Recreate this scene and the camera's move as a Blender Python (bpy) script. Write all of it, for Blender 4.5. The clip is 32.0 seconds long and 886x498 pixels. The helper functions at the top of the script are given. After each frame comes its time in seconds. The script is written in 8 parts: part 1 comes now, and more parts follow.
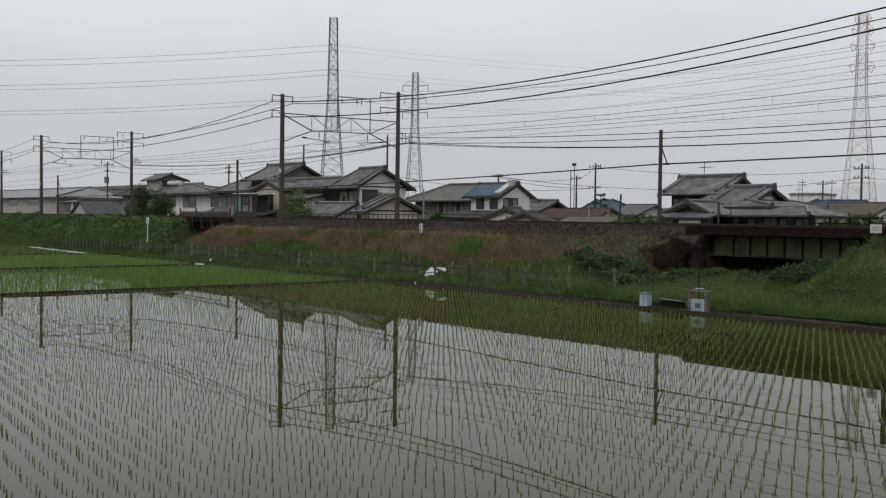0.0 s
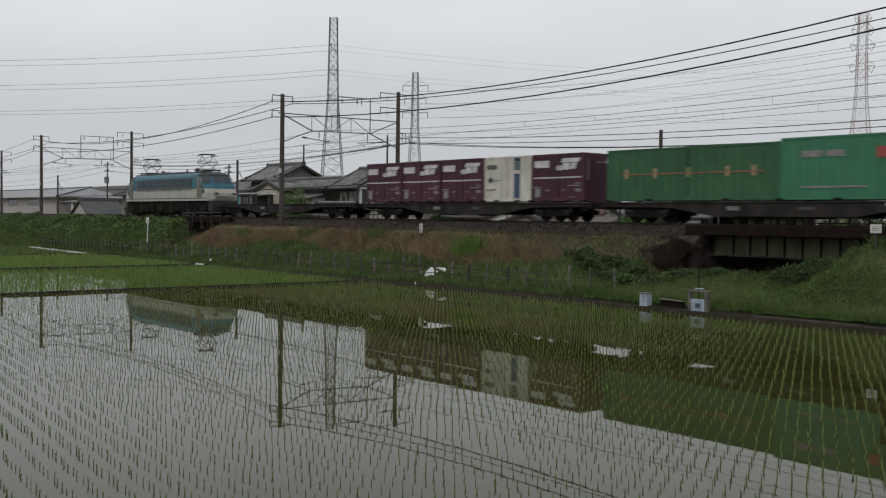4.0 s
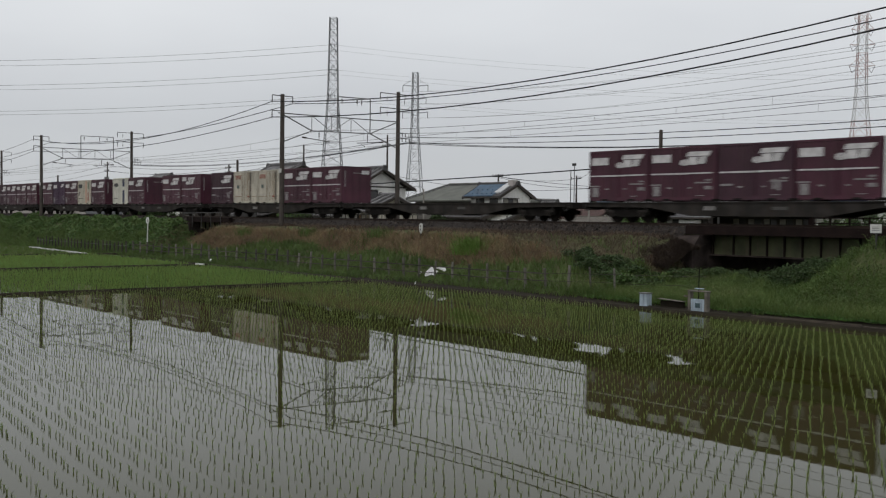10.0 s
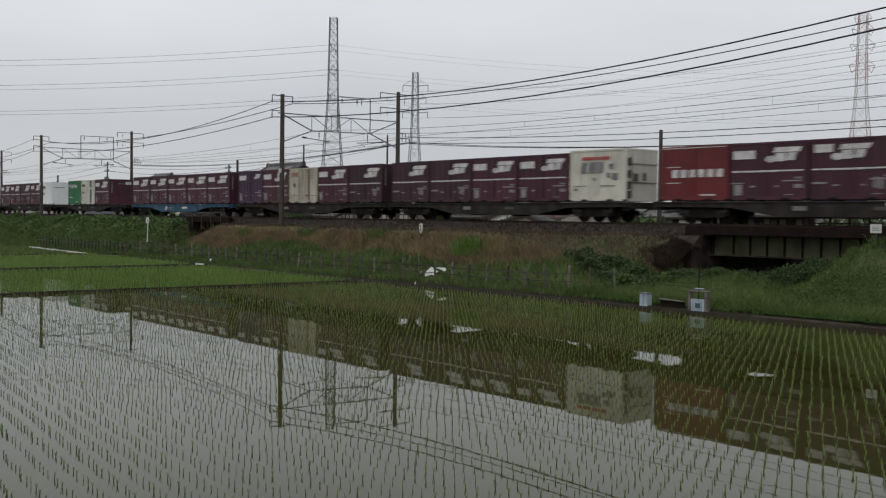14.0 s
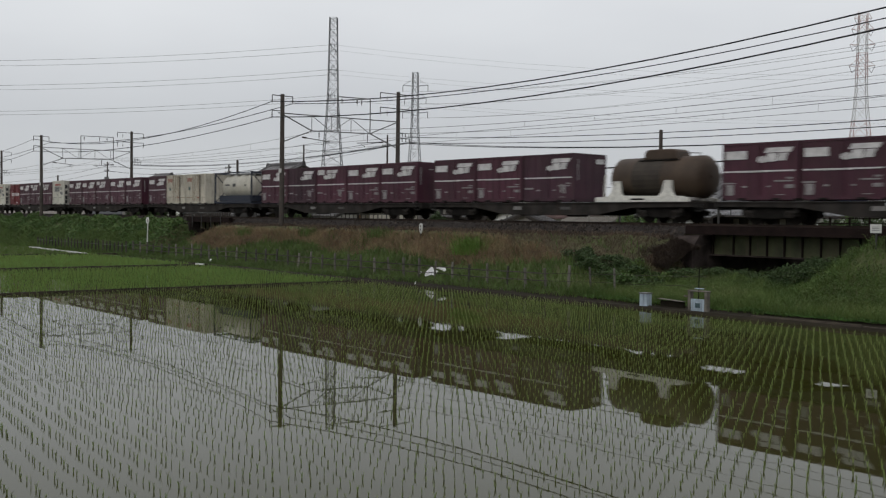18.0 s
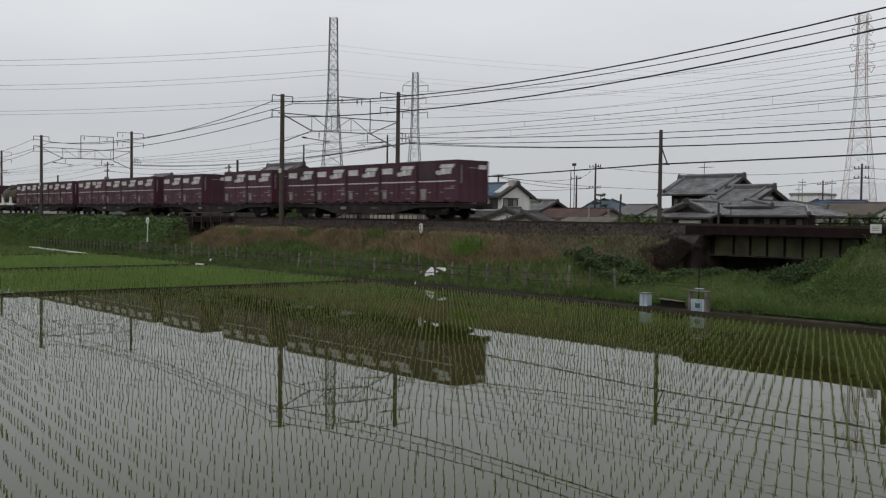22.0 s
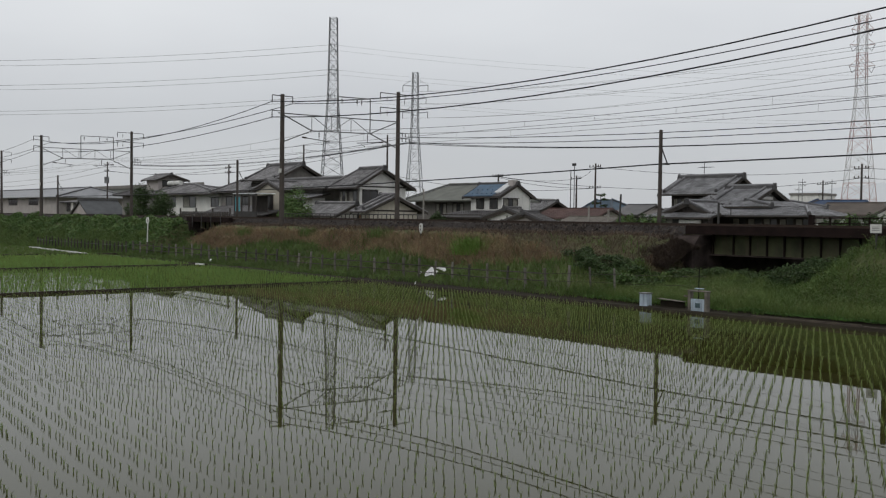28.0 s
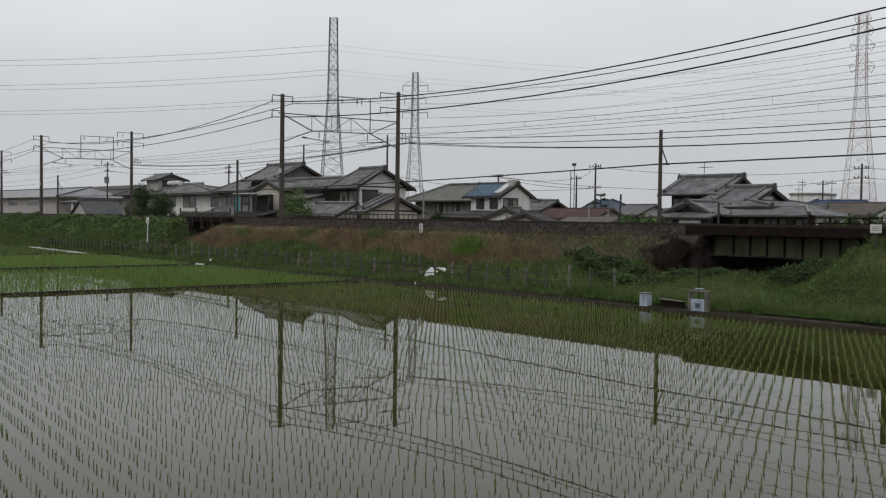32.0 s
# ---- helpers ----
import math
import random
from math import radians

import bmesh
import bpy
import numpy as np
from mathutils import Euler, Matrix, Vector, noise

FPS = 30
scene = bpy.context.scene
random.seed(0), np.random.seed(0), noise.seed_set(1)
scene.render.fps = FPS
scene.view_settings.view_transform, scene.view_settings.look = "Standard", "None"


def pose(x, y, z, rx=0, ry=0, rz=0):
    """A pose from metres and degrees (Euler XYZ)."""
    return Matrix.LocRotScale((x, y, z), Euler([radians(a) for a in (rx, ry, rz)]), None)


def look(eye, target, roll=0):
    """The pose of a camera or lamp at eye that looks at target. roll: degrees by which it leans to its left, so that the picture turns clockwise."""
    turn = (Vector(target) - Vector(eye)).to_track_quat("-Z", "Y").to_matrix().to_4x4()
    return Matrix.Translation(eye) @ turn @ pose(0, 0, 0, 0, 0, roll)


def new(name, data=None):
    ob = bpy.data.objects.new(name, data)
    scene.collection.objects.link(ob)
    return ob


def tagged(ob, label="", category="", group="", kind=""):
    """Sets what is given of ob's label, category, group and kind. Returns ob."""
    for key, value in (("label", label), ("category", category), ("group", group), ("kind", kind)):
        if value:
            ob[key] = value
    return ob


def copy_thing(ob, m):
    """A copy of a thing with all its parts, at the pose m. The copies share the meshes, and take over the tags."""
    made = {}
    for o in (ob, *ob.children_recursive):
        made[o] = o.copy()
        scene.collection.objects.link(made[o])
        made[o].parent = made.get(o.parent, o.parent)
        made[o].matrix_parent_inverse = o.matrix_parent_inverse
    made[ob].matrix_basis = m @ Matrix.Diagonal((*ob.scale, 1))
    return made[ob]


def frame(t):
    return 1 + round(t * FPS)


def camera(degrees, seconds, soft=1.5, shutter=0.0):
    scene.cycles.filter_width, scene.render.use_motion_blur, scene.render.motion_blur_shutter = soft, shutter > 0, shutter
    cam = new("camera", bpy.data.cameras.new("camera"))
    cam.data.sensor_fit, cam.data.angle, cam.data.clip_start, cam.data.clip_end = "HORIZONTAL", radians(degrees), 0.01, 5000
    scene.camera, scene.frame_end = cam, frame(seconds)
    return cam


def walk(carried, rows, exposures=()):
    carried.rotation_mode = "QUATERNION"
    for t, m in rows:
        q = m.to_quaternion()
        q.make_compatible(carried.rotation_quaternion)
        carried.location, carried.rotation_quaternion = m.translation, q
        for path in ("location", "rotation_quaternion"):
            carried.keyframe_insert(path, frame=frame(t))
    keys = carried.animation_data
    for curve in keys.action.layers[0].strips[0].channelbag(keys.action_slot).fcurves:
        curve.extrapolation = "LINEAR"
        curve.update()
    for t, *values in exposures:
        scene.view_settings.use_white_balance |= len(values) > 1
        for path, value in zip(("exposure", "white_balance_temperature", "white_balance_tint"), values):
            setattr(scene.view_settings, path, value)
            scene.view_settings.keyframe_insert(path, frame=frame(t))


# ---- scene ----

# ---------- camera (stands still) ----------
cam = camera(47.85, 32.0, soft=1.22, shutter=0.3)
EYE = (0.0, 0.0, 3.2)
VIEW = look(EYE, (-38.3226, 32.0777, 1.6511), 0.753)
walk(cam, [(0.0, VIEW), (32.0, VIEW)])

# ---------- overcast daylight ----------
world = bpy.data.worlds.new("overcast_sky")
scene.world = world
world.use_nodes = True
wn, wl = world.node_tree.nodes, world.node_tree.links
wn.clear()
w_out = wn.new("ShaderNodeOutputWorld")
w_bg = wn.new("ShaderNodeBackground")
w_sky = wn.new("ShaderNodeTexSky")
w_sky.sky_type = "NISHITA"
w_sky.sun_disc = False
w_sky.sun_elevation = radians(52)
w_sky.sun_rotation = radians(150)
w_dim = wn.new("ShaderNodeMixRGB")
w_dim.blend_type = "MULTIPLY"
w_dim.inputs[0].default_value = 1.0
w_dim.inputs[2].default_value = (0.10, 0.10, 0.10, 1)
w_co = wn.new("ShaderNodeTexCoord")
w_map = wn.new("ShaderNodeMapping")
w_map.inputs["Scale"].default_value = (1.0, 1.0, 3.2)
w_noise = wn.new("ShaderNodeTexNoise")
w_noise.inputs["Scale"].default_value = 2.2
w_noise.inputs["Detail"].default_value = 4.0
w_ramp = wn.new("ShaderNodeValToRGB")
w_ramp.color_ramp.elements[0].position, w_ramp.color_ramp.elements[0].color = 0.3, (0.92, 0.925, 0.94, 1)
w_ramp.color_ramp.elements[1].position, w_ramp.color_ramp.elements[1].color = 0.72, (1.05, 1.055, 1.06, 1)
# an overcast sky is duller towards the horizon
w_sep = wn.new("ShaderNodeSeparateXYZ")
w_grad = wn.new("ShaderNodeValToRGB")
w_grad.color_ramp.elements[0].position, w_grad.color_ramp.elements[0].color = 0.0, (0.515, 0.53, 0.55, 1)
w_grad.color_ramp.elements[1].position, w_grad.color_ramp.elements[1].color = 1.0, (0.70, 0.71, 0.72, 1)
for w_p, w_c in ((0.09, (0.585, 0.60, 0.62, 1)), (0.25, (0.82, 0.835, 0.85, 1))):
    w_grad.color_ramp.elements.new(w_p).color = w_c
w_cloud = wn.new("ShaderNodeMixRGB")
w_cloud.blend_type = "MULTIPLY"
w_cloud.inputs[0].default_value = 1.0
wl.new(w_co.outputs["Generated"], w_sep.inputs["Vector"])
wl.new(w_sep.outputs["Z"], w_grad.inputs["Fac"])
wl.new(w_grad.outputs["Color"], w_cloud.inputs[1])
w_mix = wn.new("ShaderNodeMixRGB")
w_mix.inputs[0].default_value = 0.95
wl.new(w_co.outputs["Generated"], w_map.inputs["Vector"])
wl.new(w_map.outputs["Vector"], w_noise.inputs["Vector"])
wl.new(w_noise.outputs["Fac"], w_ramp.inputs["Fac"])
wl.new(w_sky.outputs["Color"], w_dim.inputs[1])
wl.new(w_dim.outputs["Color"], w_mix.inputs[1])
wl.new(w_ramp.outputs["Color"], w_cloud.inputs[2])
wl.new(w_cloud.outputs["Color"], w_mix.inputs[2])
wl.new(w_mix.outputs["Color"], w_bg.inputs["Color"])
w_bg.inputs["Strength"].default_value = 1.0
wl.new(w_bg.outputs["Background"], w_out.inputs["Surface"])
sun = new("sun", bpy.data.lights.new("sun", "SUN"))
sun.data.energy, sun.data.angle, sun.data.color = 0.5, radians(25), (1.0, 0.97, 0.93)
sun.matrix_world = look((-20, -60, 90), (-35, 25, 0))

# ---------- materials ----------
MATS = {}


def mat(name, color, rough=0.8, metal=0.0, var=0.25, scale=6.0, fine=60.0, bump=0.15, color2=None, island=0.0, objvar=0.0,
        spec=0.35, bump_scale=None, stretch=None, streak=0.0, two_sided_glow=0.0):
    """Node material: base colour varied at two scales, bump, optional per-island or per-object variation."""
    if name in MATS:
        return MATS[name]
    m = bpy.data.materials.new(name)
    m.use_nodes = True
    n, l = m.node_tree.nodes, m.node_tree.links
    b = n["Principled BSDF"]
    b.inputs["Roughness"].default_value = rough
    b.inputs["Metallic"].default_value = metal
    b.inputs["Specular IOR Level"].default_value = spec
    co = n.new("ShaderNodeTexCoord")
    mp = n.new("ShaderNodeMapping")
    if stretch:
        mp.inputs["Scale"].default_value = stretch
    l.new(co.outputs["Object"], mp.inputs["Vector"])
    n1 = n.new("ShaderNodeTexNoise")
    n1.inputs["Scale"].default_value, n1.inputs["Detail"].default_value = scale, 5
    n2 = n.new("ShaderNodeTexNoise")
    n2.inputs["Scale"].default_value, n2.inputs["Detail"].default_value = fine, 3
    for x in (n1, n2):
        l.new(mp.outputs["Vector"], x.inputs["Vector"])
    c = Vector(color)
    c2 = Vector(color2) if color2 else c * (1 - var)
    mix = n.new("ShaderNodeMixRGB")
    mix.inputs[1].default_value = (*c2, 1)
    mix.inputs[2].default_value = (*(c if color2 else c * (1 + 0.35 * var)), 1)
    rmp = n.new("ShaderNodeValToRGB")
    rmp.color_ramp.elements[0].position, rmp.color_ramp.elements[1].position = 0.32, 0.68
    l.new(n1.outputs["Fac"], rmp.inputs["Fac"])
    l.new(rmp.outputs["Color"], mix.inputs[0])
    hsv = n.new("ShaderNodeHueSaturation")
    l.new(mix.outputs["Color"], hsv.inputs["Color"])
    val = n.new("ShaderNodeMath")
    val.operation = "MULTIPLY_ADD"
    val.inputs[1].default_value = 0.8 * var
    val.inputs[2].default_value = 1 - 0.4 * var
    l.new(n2.outputs["Fac"], val.inputs[0])
    last = val
    for amount, node in ((island, "ShaderNodeNewGeometry"), (objvar, "ShaderNodeObjectInfo")):
        if amount:
            g = n.new(node)
            a = n.new("ShaderNodeMath")
            a.operation = "MULTIPLY_ADD"
            a.inputs[1].default_value, a.inputs[2].default_value = 2 * amount, 1 - amount
            l.new(g.outputs["Random Per Island" if amount == island and node.endswith("Geometry") else "Random"], a.inputs[0])
            k = n.new("ShaderNodeMath")
            k.operation = "MULTIPLY"
            l.new(last.outputs[0], k.inputs[0])
            l.new(a.outputs[0], k.inputs[1])
            last = k
    l.new(last.outputs[0], hsv.inputs["Value"])
    out = hsv.outputs["Color"]
    if streak:
        sm = n.new("ShaderNodeMapping")
        sm.inputs["Scale"].default_value = (5.0, 5.0, 0.35)
        sn = n.new("ShaderNodeTexNoise")
        sn.inputs["Scale"].default_value, sn.inputs["Detail"].default_value = 2.0, 6
        sr = n.new("ShaderNodeValToRGB")
        sr.color_ramp.elements[0].position, sr.color_ramp.elements[1].position = 0.48, 0.75
        sx = n.new("ShaderNodeMixRGB")
        sf = n.new("ShaderNodeMath")
        sf.operation = "MULTIPLY"
        sf.inputs[1].default_value = streak
        l.new(co.outputs["Object"], sm.inputs["Vector"])
        l.new(sm.outputs["Vector"], sn.inputs["Vector"])
        l.new(sn.outputs["Fac"], sr.inputs["Fac"])
        l.new(sr.outputs["Color"], sf.inputs[0])
        l.new(sf.outputs[0], sx.inputs[0])
        l.new(out, sx.inputs[1])
        sx.inputs[2].default_value = (0.075, 0.05, 0.035, 1)
        out = sx.outputs["Color"]
    l.new(out, b.inputs["Base Color"])
    if bump:
        bp = n.new("ShaderNodeBump")
        bp.inputs["Strength"].default_value = bump
        bp.inputs["Distance"].default_value = 0.02
        l.new(n2.outputs["Fac"], bp.inputs["Height"])
        l.new(bp.outputs["Normal"], b.inputs["Normal"])
    MATS[name] = m
    return m


def leaf_mat(name, c1, c2, spread=0.35, rough=0.6, patch=0.5):
    """Foliage: colour per blade, and drifting in patches over the ground."""
    if name in MATS:
        return MATS[name]
    m = bpy.data.materials.new(name)
    m.use_nodes = True
    n, l = m.node_tree.nodes, m.node_tree.links
    b = n["Principled BSDF"]
    b.inputs["Roughness"].default_value = rough
    b.inputs["Specular IOR Level"].default_value = 0.25
    g = n.new("ShaderNodeNewGeometry")
    co = n.new("ShaderNodeTexCoord")
    ns = n.new("ShaderNodeTexNoise")
    ns.inputs["Scale"].default_value, ns.inputs["Detail"].default_value = patch, 4
    l.new(co.outputs["Object"], ns.inputs["Vector"])
    rp = n.new("ShaderNodeValToRGB")
    rp.color_ramp.elements[0].position, rp.color_ramp.elements[1].position = 0.35, 0.65
    l.new(ns.outputs["Fac"], rp.inputs["Fac"])
    mx = n.new("ShaderNodeMixRGB")
    mx.inputs[1].default_value, mx.inputs[2].default_value = (*c1, 1), (*c2, 1)
    l.new(rp.outputs["Color"], mx.inputs[0])
    h = n.new("ShaderNodeHueSaturation")
    a = n.new("ShaderNodeMath")
    a.operation = "MULTIPLY_ADD"
    a.inputs[1].default_value, a.inputs[2].default_value = 2 * spread, 1 - spread
    l.new(g.outputs["Random Per Island"], a.inputs[0])
    l.new(a.outputs[0], h.inputs["Value"])
    hu = n.new("ShaderNodeMath")
    hu.operation = "MULTIPLY_ADD"
    hu.inputs[1].default_value, hu.inputs[2].default_value = 0.05, 0.475
    l.new(g.outputs["Random Per Island"], hu.inputs[0])
    l.new(hu.outputs[0], h.inputs["Hue"])
    l.new(mx.outputs["Color"], h.inputs["Color"])
    l.new(h.outputs["Color"], b.inputs["Base Color"])
    MATS[name] = m
    return m


def water_mat():
    m = bpy.data.materials.new("paddy_water")
    m.use_nodes = True
    n, l = m.node_tree.nodes, m.node_tree.links
    b = n["Principled BSDF"]
    b.inputs["Roughness"].default_value = 0.015
    b.inputs["IOR"].default_value = 1.333
    b.inputs["Specular IOR Level"].default_value = 0.246
    co = n.new("ShaderNodeTexCoord")
    n1 = n.new("ShaderNodeTexNoise")
    n1.inputs["Scale"].default_value, n1.inputs["Detail"].default_value = 0.5, 5
    l.new(co.outputs["Object"], n1.inputs["Vector"])
    mx = n.new("ShaderNodeMixRGB")
    mx.inputs[1].default_value, mx.inputs[2].default_value = (0.028, 0.0285, 0.006, 1), (0.040, 0.041, 0.010, 1)
    l.new(n1.outputs["Fac"], mx.inputs[0])
    l.new(mx.outputs["Color"], b.inputs["Base Color"])
    n2 = n.new("ShaderNodeTexNoise")
    n2.inputs["Scale"].default_value, n2.inputs["Detail"].default_value = 2.5, 2
    l.new(co.outputs["Object"], n2.inputs["Vector"])
    bp = n.new("ShaderNodeBump")
    bp.inputs["Strength"].default_value, bp.inputs["Distance"].default_value = 0.012, 0.02
    l.new(n2.outputs["Fac"], bp.inputs["Height"])
    l.new(bp.outputs["Normal"], b.inputs["Normal"])
    return m


def glass_mat(name="dark_window_glass", color=(0.03, 0.035, 0.04), rough=0.08):
    if name in MATS:
        return MATS[name]
    m = bpy.data.materials.new(name)
    m.use_nodes = True
    b = m.node_tree.nodes["Principled BSDF"]
    b.inputs["Base Color"].default_value = (*color, 1)
    b.inputs["Roughness"].default_value = rough
    b.inputs["IOR"].default_value = 1.5
    MATS[name] = m
    return m


M_WATER = water_mat()
M_MUD = mat("wet_mud", (0.032, 0.027, 0.019), 0.95, spec=0.1, var=0.5, scale=1.5, fine=25, bump=0.5)
M_SOIL = mat("field_soil", (0.10, 0.085, 0.055), 0.95, var=0.5, scale=0.15, fine=4, bump=0.4, color2=(0.06, 0.075, 0.03))
M_TURF = mat("turf_soil", (0.085, 0.105, 0.038), 0.95, var=0.5, scale=0.5, fine=9, bump=0.5, color2=(0.085, 0.075, 0.04))
M_BALLAST = mat("rusty_ballast", (0.047, 0.037, 0.031), 0.95, var=0.7, scale=5, fine=14, bump=1.0, island=0.75)
M_RAIL = mat("rusty_rail_steel", (0.045, 0.03, 0.022), 0.7, 0.3, var=0.3, scale=3, fine=40)
M_CONC = mat("weathered_concrete", (0.30, 0.285, 0.26), 0.9, var=0.4, scale=1.2, fine=18, bump=0.35, streak=0.5)
M_CONCD = mat("stained_dark_concrete", (0.085, 0.072, 0.06), 0.9, var=0.5, scale=1.2, fine=14, bump=0.4)
M_POLE = mat("brown_stained_concrete_pole", (0.072, 0.061, 0.053), 0.8, var=0.35, scale=1.5, fine=25, bump=0.2, streak=0.3)
M_STEEL = mat("galvanised_steel", (0.20, 0.20, 0.20), 0.55, 0.35, var=0.3, scale=2, fine=30)
M_STEELD = mat("dark_weathered_steel", (0.06, 0.058, 0.056), 0.6, 0.3, var=0.3, scale=2, fine=30)
M_WIRE = mat("black_cable", (0.012, 0.012, 0.013), 0.75, var=0.1, bump=0)
M_WIREG = mat("grey_conductor_wire", (0.14, 0.14, 0.145), 0.5, 0.4, var=0.1, bump=0)
M_GLASS = glass_mat()


# ---------- mesh helpers ----------
def box(bm, x0, x1, y0, y1, z0, z1):
    vs = [bm.verts.new(p) for p in ((x0, y0, z0), (x1, y0, z0), (x1, y1, z0), (x0, y1, z0), (x0, y0, z1), (x1, y0, z1), (x1, y1, z1), (x0, y1, z1))]
    for f in ((0, 3, 2, 1), (4, 5, 6, 7), (0, 1, 5, 4), (1, 2, 6, 5), (2, 3, 7, 6), (3, 0, 4, 7)):
        bm.faces.new([vs[i] for i in f])
    return bm


def boxes(*specs):
    bm = bmesh.new()
    for s in specs:
        box(bm, *s)
    return bm


def bar(bm, p, q, r, r2=None, seg=6):
    """A round or many-sided rod from p to q."""
    p, q = Vector(p), Vector(q)
    d = (q - p).normalized()
    a = d.orthogonal().normalized()
    if abs(d.z) < 0.99:
        a = d.cross(Vector((0, 0, 1))).normalized()
    b = d.cross(a)
    r2 = r if r2 is None else r2
    lo, hi = [], []
    for i in range(seg):
        t = 2 * math.pi * (i + 0.5) / seg
        o = a * math.cos(t) + b * math.sin(t)
        lo.append(bm.verts.new(p + o * r))
        hi.append(bm.verts.new(q + o * r2))
    for i in range(seg):
        j = (i + 1) % seg
        bm.faces.new((lo[i], lo[j], hi[j], hi[i]))
    bm.faces.new(lo[::-1])
    bm.faces.new(hi)
    return bm


def bars(specs, seg=6):
    bm = bmesh.new()
    for s in specs:
        bar(bm, *s, seg=seg)
    return bm


def prism(bm, pts, axis, a, b):
    """A flat outline (pts in the two other axes) pushed out along an axis from a to b."""
    def put(u, v, w):
        return {"x": (w, u, v), "y": (u, w, v), "z": (u, v, w)}[axis]
    lo = [bm.verts.new(put(u, v, a)) for u, v in pts]
    hi = [bm.verts.new(put(u, v, b)) for u, v in pts]
    k = len(pts)
    bm.faces.new(lo)
    bm.faces.new(hi[::-1])
    for i in range(k):
        j = (i + 1) % k
        bm.faces.new((lo[j], lo[i], hi[i], hi[j]))
    return bm


def bevel(bm, w, seg=1):
    bmesh.ops.bevel(bm, geom=list(bm.edges), offset=w, segments=seg, affect="EDGES", profile=0.6)
    return bm


def mesh_of(name, bm, material):
    bmesh.ops.recalc_face_normals(bm, faces=bm.faces)
    me = bpy.data.meshes.new(name)
    bm.to_mesh(me)
    bm.free()
    me.materials.append(material)
    return me


def part(name, bm, material, parent, label="", m=None):
    ob = new(name, bm if isinstance(bm, bpy.types.Mesh) else mesh_of(name, bm, material))
    ob.parent = parent
    if m is not None:
        ob.matrix_basis = m
    if label:
        ob["label"] = label
    return ob


def thing(name, m, label, category, group="", kind=""):
    ob = new(name)
    ob.empty_display_size = 0.3
    ob.matrix_basis = m
    return tagged(ob, label, category, group, kind)


def solid(name, bm, material, label, category, group="", kind="", m=None):
    ob = new(name, mesh_of(name, bm, material))
    if m is not None:
        ob.matrix_basis = m
    return tagged(ob, label, category, group, kind)


def from_lists(name, verts, faces, material, smooth=False):
    me = bpy.data.meshes.new(name)
    me.from_pydata(verts, [], faces)
    me.materials.append(material)
    if smooth:
        me.polygons.foreach_set("use_smooth", [True] * len(me.polygons))
    me.update()
    return me


def blades(spots, height, width, lean, rng, blades_each=1):
    """Thin tapering blades of grass at spots (x, y, z, size)."""
    vs, fs = [], []
    for x, y, z, s in spots:
        for _ in range(blades_each):
            a = rng.uniform(0, 2 * math.pi)
            hgt = height * s * rng.uniform(0.6, 1.25)
            w = width * rng.uniform(0.7, 1.3)
            ln = lean * hgt * rng.uniform(0.2, 1.3)
            dx, dy = math.cos(a), math.sin(a)
            b = rng.uniform(0, 2 * math.pi)
            ex, ey = math.cos(b) * ln, math.sin(b) * ln
            i = len(vs)
            vs += [(x - dx * w / 2, y - dy * w / 2, z - 0.03), (x + dx * w / 2, y + dy * w / 2, z - 0.03),
                   (x + ex * 0.4 + dx * w * 0.4, y + ey * 0.4 + dy * w * 0.4, z + hgt * 0.6),
                   (x + ex * 0.4 - dx * w * 0.4, y + ey * 0.4 - dy * w * 0.4, z + hgt * 0.6), (x + ex, y + ey, z + hgt)]
            fs += [(i, i + 1, i + 2, i + 3), (i + 3, i + 2, i + 4)]
    return vs, fs


def leaves(spots, size, rng):
    """Loose leaf quads, turned at random, at spots (x, y, z)."""
    vs, fs = [], []
    for x, y, z in spots:
        s = size * rng.uniform(0.55, 1.3)
        u = Vector((rng.gauss(0, 1), rng.gauss(0, 1), rng.gauss(0, 0.6))).normalized()
        v = u.orthogonal().normalized()
        v = Matrix.Rotation(rng.uniform(0, 6.28), 3, u) @ v
        i = len(vs)
        c = Vector((x, y, z))
        vs += [tuple(c - u * s), tuple(c + v * s * 0.45), tuple(c + u * s), tuple(c - v * s * 0.45)]
        fs.append((i, i + 1, i + 2, i + 3))
    return vs, fs


def sag_line(p, q, sag, r, n=14):
    """A hanging wire from p to q as a thin four-sided tube."""
    p, q = Vector(p), Vector(q)
    pts = [p.lerp(q, i / n) - Vector((0, 0, 4 * sag * (i / n) * (1 - i / n))) for i in range(n + 1)]
    d = (q - p).normalized()
    a = d.cross(Vector((0, 0, 1))).normalized()
    b = Vector((0, 0, 1))
    vs, fs = [], []
    for c in pts:
        vs += [tuple(c + o * r) for o in (a, b, -a, -b)]
    for i in range(n):
        for k in range(4):
            j = (k + 1) % 4
            fs.append((4 * i + k, 4 * i + j, 4 * i + 4 + j, 4 * i + 4 + k))
    return vs, fs


def wire(name, p, q, sag, r, material, label, group=""):
    vs, fs = sag_line(p, q, sag, r)
    ob = new(name, from_lists(name, vs, fs, material))
    return tagged(ob, label, "wire", group)


